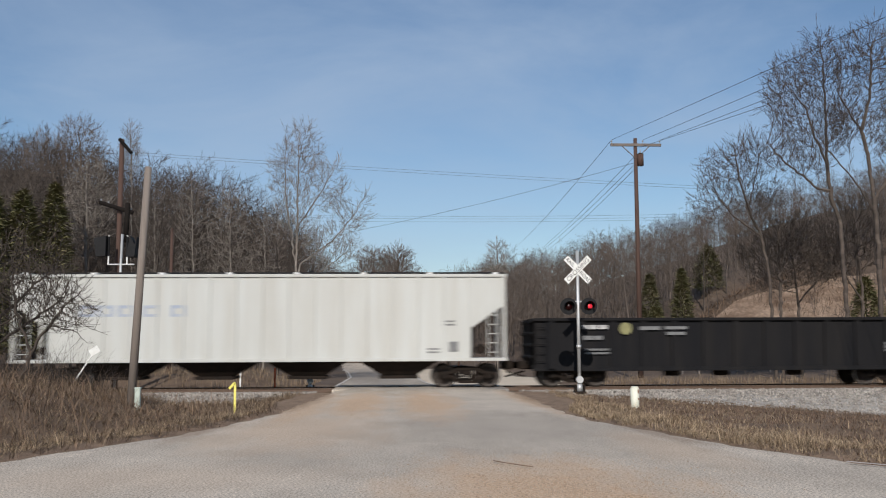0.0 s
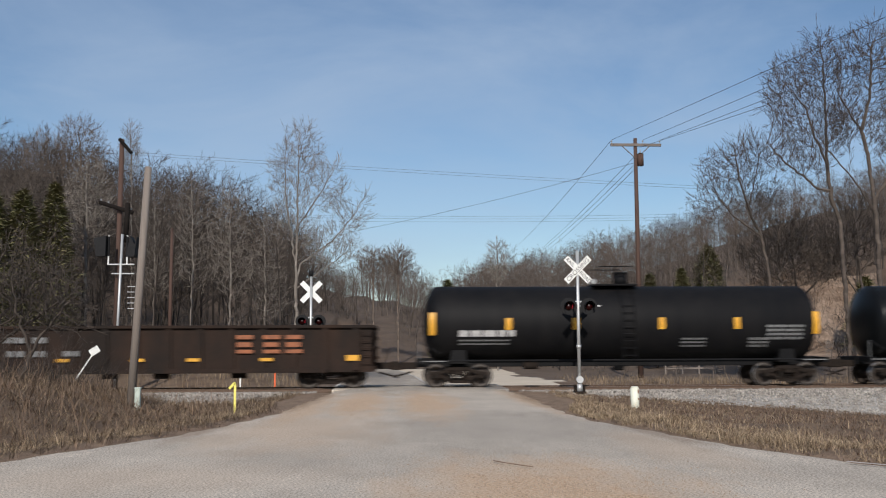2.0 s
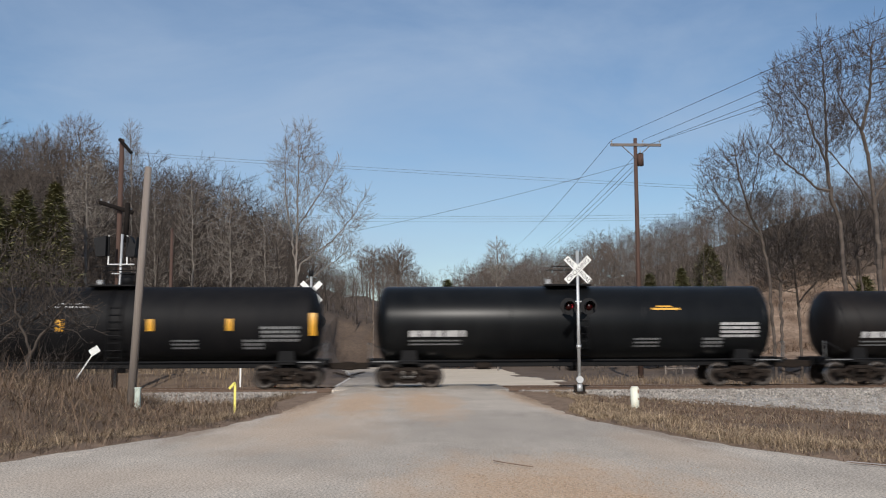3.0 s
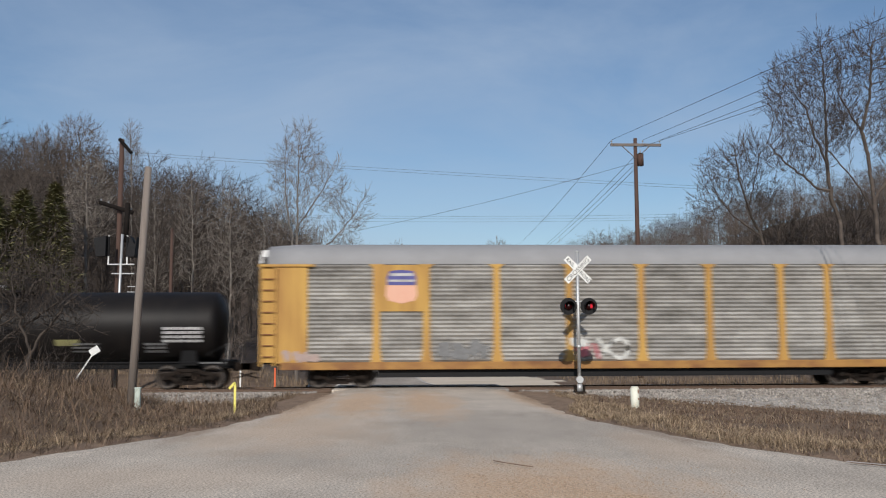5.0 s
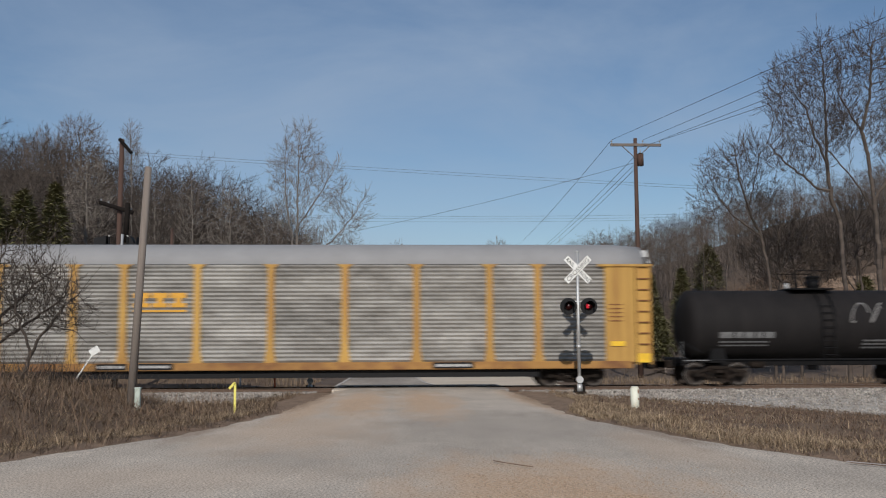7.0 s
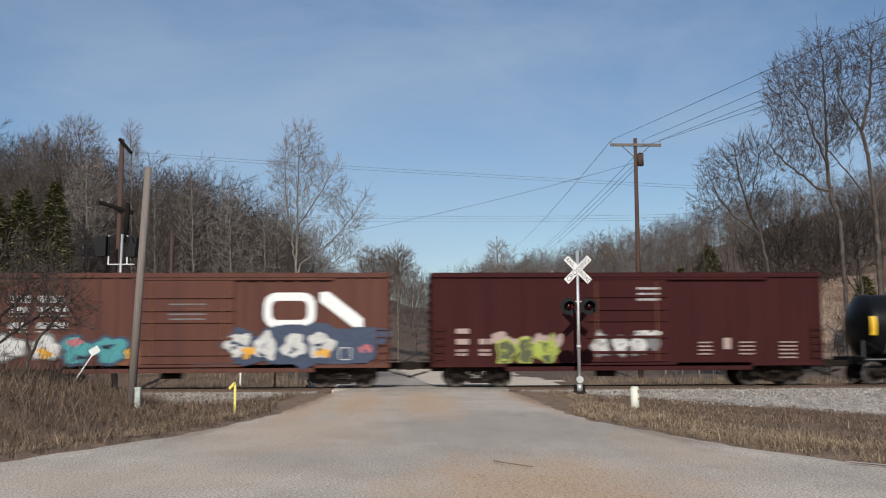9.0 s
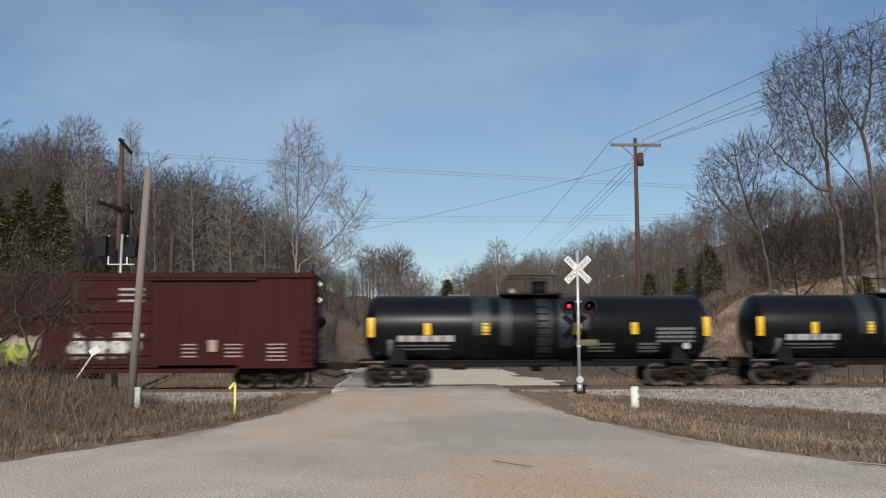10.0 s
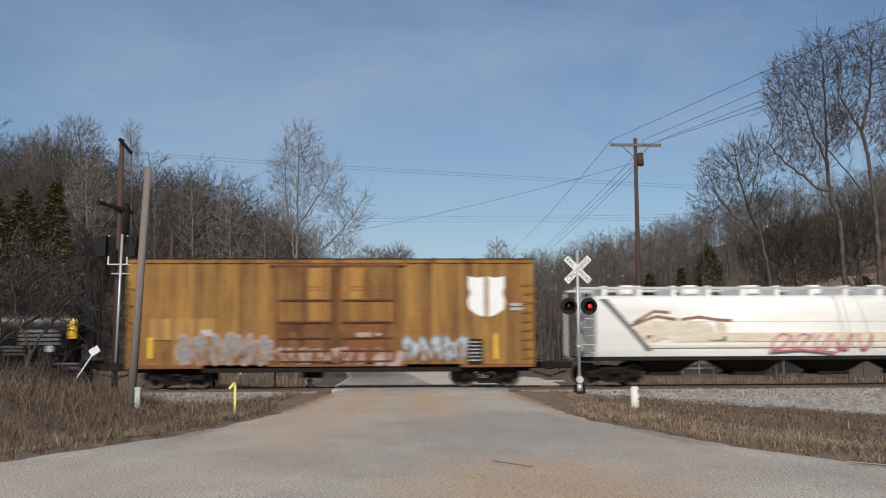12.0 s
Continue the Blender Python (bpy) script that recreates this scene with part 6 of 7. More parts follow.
    if style == "dull":
        cv = []
        for i in range(4):
            cx = 1.45 + i * 0.78
            pts = [(cx + 0.38 * math.cos(a + i) * (1 - 0.05 * i), zc + 0.45 + 0.4 * math.sin(1.3 * a + i * 1.7)) for a in [0.45 * j for j in range(10)]]
            cv.append(pts)
        bm = B()
        for line in cv:
            for (xa, za), (xb, zb) in zip(line, line[1:]):
                ya, yb = -math.sqrt(max(0.01, r * r - (za - zc) ** 2)) - 0.008, -math.sqrt(max(0.01, r * r - (zb - zc) ** 2)) - 0.008
                rod(bm, (xa, ya, za), (xb, yb, zb), 0.03, None, 4)
        part("graffiti", bm, M["g_grey"], shell, "grey looping spray tag")
    # running rails, sill and bolsters
    zb = zc - r
    part("stub_sill", box(B(), -h - 0.3, h + 0.3, -0.28, 0.28, zb - 0.24, zb + 0.12, 0.02), M["tank_black"], car)
    for k in (-1, 1):
        part("side_rail", rod(B(), (-h + 0.2, k * 1.35, zb + 0.02), (h - 0.2, k * 1.35, zb + 0.02), 0.035, None, 6), M["black"], car)
        part("end_beam", box(B(), k * (h + 0.1) - 0.12, k * (h + 0.1) + 0.12, -1.4, 1.4, zb - 0.12, zb + 0.1, 0.02), M["tank_black"], car)
        bm = prism(B(), [(k * (h - 1.35) - 0.35, zb - 0.1), (k * (h - 1.35) + 0.35, zb - 0.1), (k * (h - 1.35) + 0.2, zc - 0.5), (k * (h - 1.35) - 0.2, zc - 0.5)], -1.05, 1.05)
        part("bolster_saddle", bm, M["tank_black"], car)
        part("end_handrail", rod(B(), (k * (h + 0.2), -1.35, zb), (k * (h + 0.2), -1.35, zb + 0.75), 0.02, None, 5), M["stencil_dim"], car)
        part("end_handrail", rod(B(), (k * (h + 0.2), -1.35, zb + 0.75), (k * (h - 0.6), -1.35, zb + 0.3), 0.02, None, 5), M["black"], car)
        part("grab_iron", box(B(), k * (h - 0.35) - 0.5, k * (h - 0.35) + 0.5, -1.40, -1.34, zb - 0.02, zb + 0.02), M["stencil_dim"], car, "grey grab iron")
    part("bottom_outlet", rod(B(), (0, 0, zb - 0.42), (0, 0, zb + 0.1), 0.22, 0.32, 12), M["black"], car)
    part("brake_cylinder", rod(B(), (-h * 0.5, -0.5, zb - 0.2), (-h * 0.5 + 0.6, -0.5, zb - 0.2), 0.14, None, 10), M["steel_dark"], car)
    # top platform, manway, rails, ladder
    zt = zc + r
    mx = -0.25
    px = 0.95 if style == "spill" else 0.7
    plat = part("top_platform", box(B(), mx - px * 1.3, mx + px * 1.3, -0.95, 0.95, zt - 0.02, zt + 0.05, 0.01), M["tank_black"], car)
    part("manway", rod(B(), (mx + 0.4, 0, zt), (mx + 0.4, 0, zt + 0.5), 0.3, None, 16), M["tank_black"], plat)
    part("manway_lid", rod(B(), (mx + 0.4, 0, zt + 0.5), (mx + 0.4, 0, zt + 0.58), 0.34, 0.3, 16), M["tank_black"], plat)
    part("valve", rod(B(), (mx - 0.7, 0, zt), (mx - 0.7, 0, zt + 0.3), 0.1, 0.07, 8), M["galv"], plat)
    for k in (-1, 1):
        bm = B()
        for x in (mx - px, mx, mx + px):
            rod(bm, (x, k * 0.9, zt), (x, k * 0.9, zt + 0.75), 0.02, None, 5)
        rod(bm, (mx - px, k * 0.9, zt + 0.75), (mx + px, k * 0.9, zt + 0.75), 0.02, None, 5)
        part("guard_rail", bm, M["tank_black"], plat)
    bm = B()
    for x in (mx + 0.1, mx + 0.6):
        pts = [Vector((x, -(r + 0.1) * math.cos(a), zc + (r + 0.1) * math.sin(a))) for a in [0.25 * i for i in range(6)]]
        rod(bm, (x, -r - 0.1, zb + 0.02), pts[0], 0.025, None, 5)
        for a, b in zip(pts, pts[1:]):
            rod(bm, a, b, 0.025, None, 5)
    rails = part("side_ladder", bm, M["tank_black"], car)
    for i in range(8):
        z = zb + 0.2 + i * 0.28
        yy = -(r + 0.1) if z < zc else -math.sqrt(max(0.05, (r + 0.1) ** 2 - (z - zc) ** 2))
        part("rung", rod(B(), (mx + 0.1, yy, z), (mx + 0.6, yy, z), 0.018, None, 5), M["tank_black"], rails)


def autorack(s0, s1, style):
    label = "yellow and silver enclosed autorack car " + ("with a shield emblem" if style == "shield" else "with an orange name block")
    car, h = rail_car("autorack", s0, s1, label, "rail car", 3.2, -0.2)
    zt, zs, zb = 4.82, 1.02, 0.70
    # corrugated panel profile, shared along the side
    if style == "shield":
        posts = [-9.04, -7.09, -4.33, -1.46, 1.41, 4.13, 7.04, 8.94]
    else:
        posts = [-8.96, -7.05, -4.24, -1.42, 1.44, 4.23, 7.09, 9.0]
    e0, e1 = -h + 1.95, h - 1.95
    edges = [e0] + posts + [e1]

    def panel(x0, x1, k, z0, z1, n):
        bm_ = B()
        A, C = [], []
        for i in range(n * 2 + 1):
            z = z0 + (z1 - z0) * i / (2 * n)
            y = k * (1.43 + (0.065 if i % 2 else 0.0))
            A.append(bm_.verts.new((x0, y, z)))
            C.append(bm_.verts.new((x1, y, z)))
        for i in range(2 * n):
            bm_.faces.new((A[i], C[i], C[i + 1], A[i + 1]))
        part("side_panel", bm_, M["rack_panel"], car, "corrugated galvanised panel")

    tiers = [zs + (zt - zs) * q / 8 for q in range(9)]
    for a, b in zip(edges, edges[1:]):
        for z0, z1 in zip(tiers, tiers[1:]):
            panel(a, b, -1, z0, z1, 3)
        panel(a, b, 1, zs, zt, 24)
    part("inner_shell", box(B(), -h + 0.5, h - 0.5, -1.40, 1.40, 0.9, zt + 0.2), M["steel_dark"], car)
    for x in posts:
        for k in (-1, 1):
            bm = prism(B(), [(x - 0.24, zs - 0.05), (x - 0.14, zs + 0.5), (x - 0.13, zt - 0.14), (x - 0.3, zt), (x + 0.3, zt), (x + 0.13, zt - 0.14), (x + 0.14, zs + 0.5), (x + 0.24, zs - 0.05)], *((FACE, FACE + 0.1) if k < 0 else (-FACE - 0.1, -FACE)))
            part("side_post", bm, M["rack_yellow"], car, "yellow flared post")
    for k in (-1, 1):
        y0, y1 = (FACE - 0.02, FACE + 0.12) if k < 0 else (-FACE - 0.12, -FACE + 0.02)
        part("deck_sill", box(B(), -h + 0.9, h - 0.9, y0, y1, zb + 0.02, zs, 0.02), M["rack_sill"], car, "rust-stained yellow deck sill")
        part("under_sill", box(B(), -h + 4.6, h - 4.6, k * 1.2 - 0.15, k * 1.2 + 0.15, 0.42, zb + 0.02), M["black"], car)
        for e in (-1, 1):
            xa, xb = sorted((e * (h - 0.75), e * (h - 1.95)))
            part("end_panel", box(B(), xa, xb, y0 + 0.04, y1, zs - 0.05, zt - 0.05, 0.02), M["rack_yellow"], car, "yellow end side sheet")
            part("end_header", box(B(), min(e * (h - 0.05), e * (h - 2.2)), max(e * (h - 0.05), e * (h - 2.2)), y0 - 0.02, y1, zt - 0.1, zt + 0.0, 0.01), M["rack_yellow"], car)
            xa, xb = sorted((e * (h - 0.12), e * (h - 0.72)))
            bm = box(B(), xa, xa + 0.07, y0, y0 + 0.1, zs - 0.15, zt - 0.1)
            box(bm, xb - 0.07, xb, y0, y0 + 0.1, zs - 0.15, zt - 0.1)
            part("ladder_stile", bm, M["rack_yellow"], car)
            part("ladder_back", box(B(), xa, xb, y0 + 0.10 if k < 0 else y0 - 0.14, y0 + 0.14 if k < 0 else y0 - 0.10, zs, zt - 0.1), M["rack_yellow"], car)
            for i in range(8):
                z = zs + 0.2 + i * 0.43
                part("ladder_rung", box(B(), xa, xb, y0 + 0.03, y0 + 0.06, z, z + 0.04), M["rust"], car)
    for e in (-1, 1):
        part("end_door", box(B(), e * (h - 0.25) - 0.06, e * (h - 0.25) + 0.06, -1.4, 1.4, 0.95, zt + 0.3), M["steel_dark"], car, "dark grimy end door")
        xa, xb = sorted((e * h, e * (h - 0.75)))
        part("roof_end_cap", prism(B(), [(xa, zt + 0.08), (xb, zt + 0.08), (xb - (0.12 if e > 0 else 0), zt + 0.6), (xa + (0.12 if e < 0 else 0), zt + 0.6)], -1.0, 1.0), M["galv"], car, "pale galvanised roof end")
    # roof with rounded shoulders
    bm = B()
    prof = [(1.48, zt), (1.48, zt + 0.12), (1.42, zt + 0.30), (1.25, zt + 0.55), (0.9, zt + 0.76), (0.45, zt + 0.88), (0, zt + 0.91)]
    prof = prof + [(-y, z) for y, z in prof[-2::-1]]
    n = 22
    xs = [-h + 0.35 + (2 * h - 0.7) * i / n for i in range(n + 1)]
    rows_ = [[bm.verts.new((x, y, z if 0 < i < n else z - 0.08)) for y, z in prof] for i, x in enumerate(xs)]
    for a, b in zip(rows_, rows_[1:]):
        for j in range(len(prof) - 1):
            bm.faces.new((a[j], b[j], b[j + 1], a[j + 1])).smooth = True
    bm.faces.new(rows_[0])
    bm.faces.new(rows_[-1])
    roof = part("roof", bm, M["rack_roof"], car, "grey rounded metal roof")
    for x in xs[1:-1]:
        bm = B()
        A = [bm.verts.new((x - 0.02, y * 1.004, z + 0.006)) for y, z in prof]
        C = [bm.verts.new((x + 0.02, y * 1.004, z + 0.006)) for y, z in prof]
        for j in range(len(prof) - 1):
            bm.faces.new((A[j], C[j], C[j + 1], A[j + 1]))
        part("roof_seam", bm, M["rack_roof"], roof)
    y = FACE - 0.03
    marks(car, "stencil", scrawl(h - 1.8, 3.25, 0.55, 0.04, 5, 3, 0.12), M["rust"], y + 0.03)
    marks(car, "placard", [(h - 1.75, h - 1.2, 1.6, 1.78), (h - 0.68, h - 0.2, 0.95, 1.3)], M["amber_bright"], y + 0.01, "bright yellow placard")
    if style == "shield":
        marks(car, "emblem_board", [(posts[0], posts[1], 2.98, zt - 0.02)], M["rack_yellow"], FACE + 0.07, "yellow board behind the shield", 0.03)
        cx = (posts[0] + posts[1]) / 2
        pink = prism(B(), [(cx - 0.58, 4.0), (cx + 0.58, 4.0), (cx + 0.62, 3.6), (cx + 0.5, 3.4), (cx, 3.28), (cx - 0.5, 3.4), (cx - 0.62, 3.6)], FACE + 0.028, FACE + 0.06)
        part("shield", pink, M["logo_pink"], car, "faded red striped shield")
        blue = prism(B(), [(cx - 0.56, 4.0), (cx + 0.56, 4.0), (cx + 0.58, 4.3), (cx + 0.45, 4.56), (cx, 4.6), (cx - 0.45, 4.56), (cx - 0.58, 4.3)], FACE + 0.022, FACE + 0.06)
        part("shield", blue, M["logo_blue"], car, "blue shield top")
        marks(car, "shield_bars", [(cx - 0.45, cx + 0.45, 4.36, 4.47), (cx - 0.5, cx + 0.5, 4.13, 4.22)], M["stencil"], FACE + 0.02)
        spray(car, posts[1] + 0.5, 1.1, 1.9, 0.75, M["stencil_dim"], 11, FACE + 0.055, n=10)
        spray(car, posts[3] + 0.25, 1.1, 0.7, 0.8, M["g_red"], 12, FACE - 0.002, n=4, label="dull red spray")
        spray(car, posts[3] + 0.15, 1.55, 0.5, 0.4, M["g_white"], 13, FACE - 0.01, n=2)
        strokes(car, [[(posts[3] + 1.0 + 0.6 * math.cos(a) + 0.7, 1.5 + 0.38 * math.sin(a * 1.5)) for a in [0.5 * i for i in range(26)]]], 0.07, M["g_white"], y=FACE + 0.05, label="white looping spray tag")
        spray(car, -h + 1.2, 1.0, 1.1, 0.5, M["g_pink"], 14, FACE - 0.01, n=5)
    else:
        cx = (posts[1] + posts[2]) / 2
        for x in (cx - 0.72, cx - 0.02, cx + 0.68):
            marks(car, "name_block", [(x - 0.3, x + 0.3, 3.16, 3.32), (x - 0.3, x + 0.3, 3.52, 3.72), (x - 0.12, x + 0.12, 3.32, 3.52)], M["amber"], FACE + 0.05, "orange name block")
        marks(car, "side_lettering", [(cx - 1.0, cx + 0.98, 2.98, 3.06)], M["amber"], FACE + 0.06)
        for xc, w in ((-7.44, 0.6), (-5.8, 0.72), (5.65, 0.8)):
            marks(car, "data_board", [(xc - w, xc + w, 0.76, 1.0)], M["black"], FACE - 0.022, "black lettered sill plate")
            marks(car, "stencil", scrawl(xc - w + 0.12, 0.93, 2 * w - 0.24, 0.1, 1, int(xc)), M["stencil"], FACE - 0.03)
        marks(car, "placard", [(-h + 1.0, -h + 1.55, 3.2, 3.75)], M["amber"], FACE + 0.01, "orange placard")


def boxcar(s0, s1, top, paint, label, style):
    car, h = rail_car("boxcar", s0, s1, label, "rail car", 1.85)
    low = 0.72
    part("body", box(B(), -h, h, FACE + 0.07, -FACE - 0.07, low + 0.1, top, 0.01), paint, car)
    part("roof", prism(B(), [(-h - 0.03, top), (h + 0.03, top), (h + 0.03, top + 0.07), (-h - 0.03, top + 0.07)], -1.52, 1.52), paint if style != "gold" else M["steel_dark"], car)
    for i in range(14):
        x = -h + 0.5 + (2 * h - 1.0) * i / 13
        part("roof_rib", box(B(), x - 0.05, x + 0.05, -1.5, 1.5, top + 0.07, top + 0.11), paint, car)
    d0, d1 = {"red": (-1.75, 1.55), "brown": (-1.85, 1.75), "gold": (-2.25, 2.55)}[style]
    for k in (-1, 1):
        part("top_chord", box(B(), -h, h, k * 1.52 - 0.05, k * 1.52 + 0.05, top - 0.12, top + 0.02, 0.01), paint, car)
        part("side_sill", box(B(), -h + 2.9, h - 2.9, k * 1.5 - 0.05, k * 1.5 + 0.05, low - 0.08, low + 0.22, 0.01), M["steel_dark"] if style == "gold" else paint, car)
        part("side_sill", box(B(), -h, h, k * 1.5 - 0.05, k * 1.5 + 0.045, low + 0.08, low + 0.22, 0.01), M["rust"] if style == "gold" else paint, car)
        n = {"red": 9, "brown": 9, "gold": 10}[style]
        for i in range(2 * n):
            x = -h + 0.12 + (d0 - 0.3 + h - 0.12) * i / (n - 1) if i < n else d1 + 0.3 + (h - 0.12 - d1 - 0.3) * (i - n) / (n - 1)
            wdt, dep = (0.035, 0.02) if style == "red" else (0.07, 0.06)
            part("side_post", box(B(), x - wdt, x + wdt, *((FACE + 0.07 - dep, FACE + 0.08) if k < 0 else (-FACE - 0.08, -FACE - 0.07 + dep)), low + 0.2, top - 0.1, 0.008), paint if style != "gold" else M["gold_post"], car)
    if style == "gold":
        for side_x0, side_x1 in ((-h + 0.12, d0 - 0.3), (d1 + 0.3, h - 0.12)):
            for i in range(n - 1):
                xa, xb = side_x0 + (side_x1 - side_x0) * i / (n - 1) + 0.08, side_x0 + (side_x1 - side_x0) * (i + 1) / (n - 1) - 0.08
                # dark strip along each post paints in the shading of its relief
                part("seam", box(B(), xa - 0.035, xa, FACE + 0.045, FACE + 0.075, low + 0.22, top - 0.1), M["rust"], car)
                part("side_sheet", box(B(), xa, xb, FACE + 0.05, FACE + 0.075, low + 0.22, top - 0.1), paint, car)
        for x, w_, z0, z1 in ((-6.6, 0.5, 0.95, 1.6), (-1.2, 1.6, 0.95, 2.3), (1.4, 1.7, 0.95, 2.0), (3.6, 0.4, 1.9, 3.4), (7.2, 0.35, 1.0, 2.6)):
            spray(car, x - w_ / 2, z0, w_, z1 - z0, M["rust"], int(abs(x) * 7) + 3, FACE - 0.035 if abs(x) < 2.3 else FACE + 0.04, n=5, elong=0.5)
    leaves = [(d0, (d0 + d1) / 2), ((d0 + d1) / 2, d1)] if style == "gold" else [(d0, d1)]
    for a, b in leaves:
        door = part("door", box(B(), a + 0.02, b - 0.02, FACE - 0.03, FACE + 0.07, low + 0.25, top - 0.22, 0.015), M["gold_door"] if style == "gold" else paint, car, "wide sliding door")
        zs_ = (1.35, 1.95, 2.6, 3.05, 3.55) if style != "gold" else (1.05, 1.45, 1.95, 2.55, 3.4)
        if style == "gold":
            for za, zb_ in zip((3.45, 2.6), (top - 0.3, 3.35)):
                for x0_ in (a + 0.2, (a + b) / 2 + 0.05):
                    part("door_panel", box(B(), x0_, x0_ + (b - a) / 2 - 0.3, FACE - 0.045, FACE - 0.03, za, zb_, 0.005), paint, door)
        for z in zs_:
            part("door_rib", box(B(), a + (0.22 if style == "gold" else 0.05), b - (0.22 if style == "gold" else 0.05), FACE - 0.09, FACE - 0.03, z - (0.055 if style != "gold" else 0.035), z + (0.055 if style != "gold" else 0.035), 0.012), paint if style != "gold" else M["rust_dark"], door)
        for x in (a + 0.45, b - 0.45):
            part("lock_rod", rod(B(), (x, FACE - 0.09, low + 0.3), (x, FACE - 0.09, top - 0.3), 0.022, None, 6), M["rust"], door)
    for z in (low + 0.18, top - 0.18):
        part("door_track", box(B(), d0 - 0.2, (h - 2.2 if style != "gold" and z > 3 else d1 + 0.3), FACE - 0.06, FACE + 0.05, z - 0.045, z + 0.045, 0.01), M["rust"] if style == "gold" else paint, car)
    ladder(car, -h + 0.1, -h + 0.5, 1.0, 2.4 if style != "gold" else 4.2, 5, paint)
    ladder(car, h - 0.5, h - 0.1, 1.0, 4.2 if style == "gold" else 2.4, 9 if style == "gold" else 5, paint)
    for e in (-1, 1):
        for i in range(9):
            z = 1.2 + i * (top - 1.6) / 8
            part("end_corrugation", box(B(), e * h - 0.07, e * h + 0.07, -1.35, 1.35, z, z + 0.14, 0.03), paint, car)
        part("brake_platform", box(B(), e * (h + 0.2) - 0.2, e * (h + 0.2) + 0.2, -0.6, 0.6, 1.05, 1.09), M["steel_dark"], car)
    part("centre_sill", box(B(), -h, h, -0.3, 0.3, 0.62, low + 0.1), M["steel_dark"], car)
    part("brake_rigging", rod(B(), (-1.2, -0.7, 0.55), (-0.4, -0.7, 0.55), 0.15, None, 10), M["steel_dark"], car)
    y = FACE + 0.01
    if style == "brown":
        # rounded ring, slant and upright as a plain white emblem
        def rounded(x0, x1, z0, z1, r):
            out = []
            for cx, cz, a0 in ((x1 - r, z1 - r, 0), (x0 + r, z1 - r, 90), (x0 + r, z0 + r, 180), (x1 - r, z0 + r, 270)):
                out += [(cx + r * math.cos(math.radians(a0 + k * 18)), cz + r * math.sin(math.radians(a0 + k * 18))) for k in range(6)]
            return out
        ring = part("emblem", prism(B(), rounded(2.85, 4.85, 2.34, 3.72, 0.5), FACE - 0.006, FACE + 0.01), M["white_paint"], car, "white rounded ring emblem")
        part("emblem_gap", prism(B(), rounded(3.17, 4.53, 2.66, 3.4, 0.22), FACE - 0.011, FACE + 0.01), M["box_brown"], ring)
        part("emblem", prism(B(), [(5.0, 3.72), (5.35, 3.76), (6.7, 2.7), (6.7, 2.34), (6.35, 2.34), (5.0, 3.36)], FACE - 0.006, FACE + 0.01), M["white_paint"], car, "white slanted bar emblem")
        marks(car, "stencil", scrawl(-h + 0.95, 3.62, 0.75, 0.28, 1, 1) + scrawl(-h + 0.95, 3.2, 0.7, 0.24, 1, 2) + scrawl(-h + 0.95, 2.6, 0.6, 0.24, 1, 3) + scrawl(-h + 2.0, 3.62, 0.45, 0.28, 1, 4) + scrawl(-h + 2.5, 3.62, 0.5, 0.28, 1, 9) + scrawl(-h + 2.0, 3.2, 1.1, 0.2, 1, 5) + scrawl(-h + 2.0, 2.6, 1.15, 0.24, 1, 6), M["stencil"], y, "faded white stencil lettering")
        marks(car, "stencil_lines", [(-h + 0.95, -h + 1.6, 2.82, 2.86), (-h + 0.95, -h + 1.6, 2.22, 2.26), (-h + 1.95, -h + 3.2, 2.82, 2.86), (-h + 1.95, -h + 2.4, 2.22, 2.26)], M["stencil"], y)
        spray(car, -h + 5.0, 0.8, 3.4, 1.0, M["rust"], 29, FACE + 0.03, n=7, elong=0.9)
        bubbles(car, -h + 0.35, 0.9, 2.6, 1.4, 2, M["g_white"], M["stencil_dim"], 21, FACE, "white spray shapes with faint outlines")
        spray(car, -h + 2.0, 1.15, 0.5, 0.5, M["amber"], 23, FACE - 0.03, n=2)
        bubbles(car, -h + 2.75, 0.85, 2.7, 1.5, 2, M["g_teal"], M["g_navy"], 22, FACE - 0.004, "teal spray shapes with dark outlines")
        spray(car, -h + 3.2, 1.6, 0.35, 0.4, M["g_red"], 27, FACE - 0.036, n=2)
        spray(car, 0.4, 0.8, 6.6, 1.75, M["g_navy"], 24, FACE - 0.0, n=10, elong=1.9, label="navy spray background")
        bubbles(car, 1.35, 0.9, 4.3, 1.5, 4, M["g_white"], M["g_navy"], 25, FACE - 0.022, "white spray shapes over navy")
        spray(car, 2.1, 1.15, 0.35, 0.5, M["amber"], 26, FACE - 0.052, n=2)
        spray(car, 5.0, 1.2, 0.3, 0.5, M["amber"], 28, FACE - 0.052, n=2)
        spray(car, 6.55, 1.35, 0.35, 0.35, M["g_red"], 30, FACE - 0.02, n=2)
        marks(car, "stencil", [(5.75, 6.25, 1.1, 1.15), (5.75, 6.25, 1.55, 1.6), (5.75, 5.8, 1.1, 1.6), (6.2, 6.25, 1.1, 1.6)], M["stencil"], FACE - 0.02)
        marks(car, "reflector", [(-h + 5.25, -h + 5.45, 1.2, 1.6), (h - 0.75, h - 0.55, 1.3, 2.1), (-0.2, 0.25, 1.38, 1.48)], M["amber_bright"], FACE - 0.004, "yellow reflective strip")
        marks(car, "stencil", scrawl(-0.75, 3.3, 1.4, 0.06, 4, 8, 0.13), M["stencil_dim"], FACE - 0.03)
    elif style == "red":
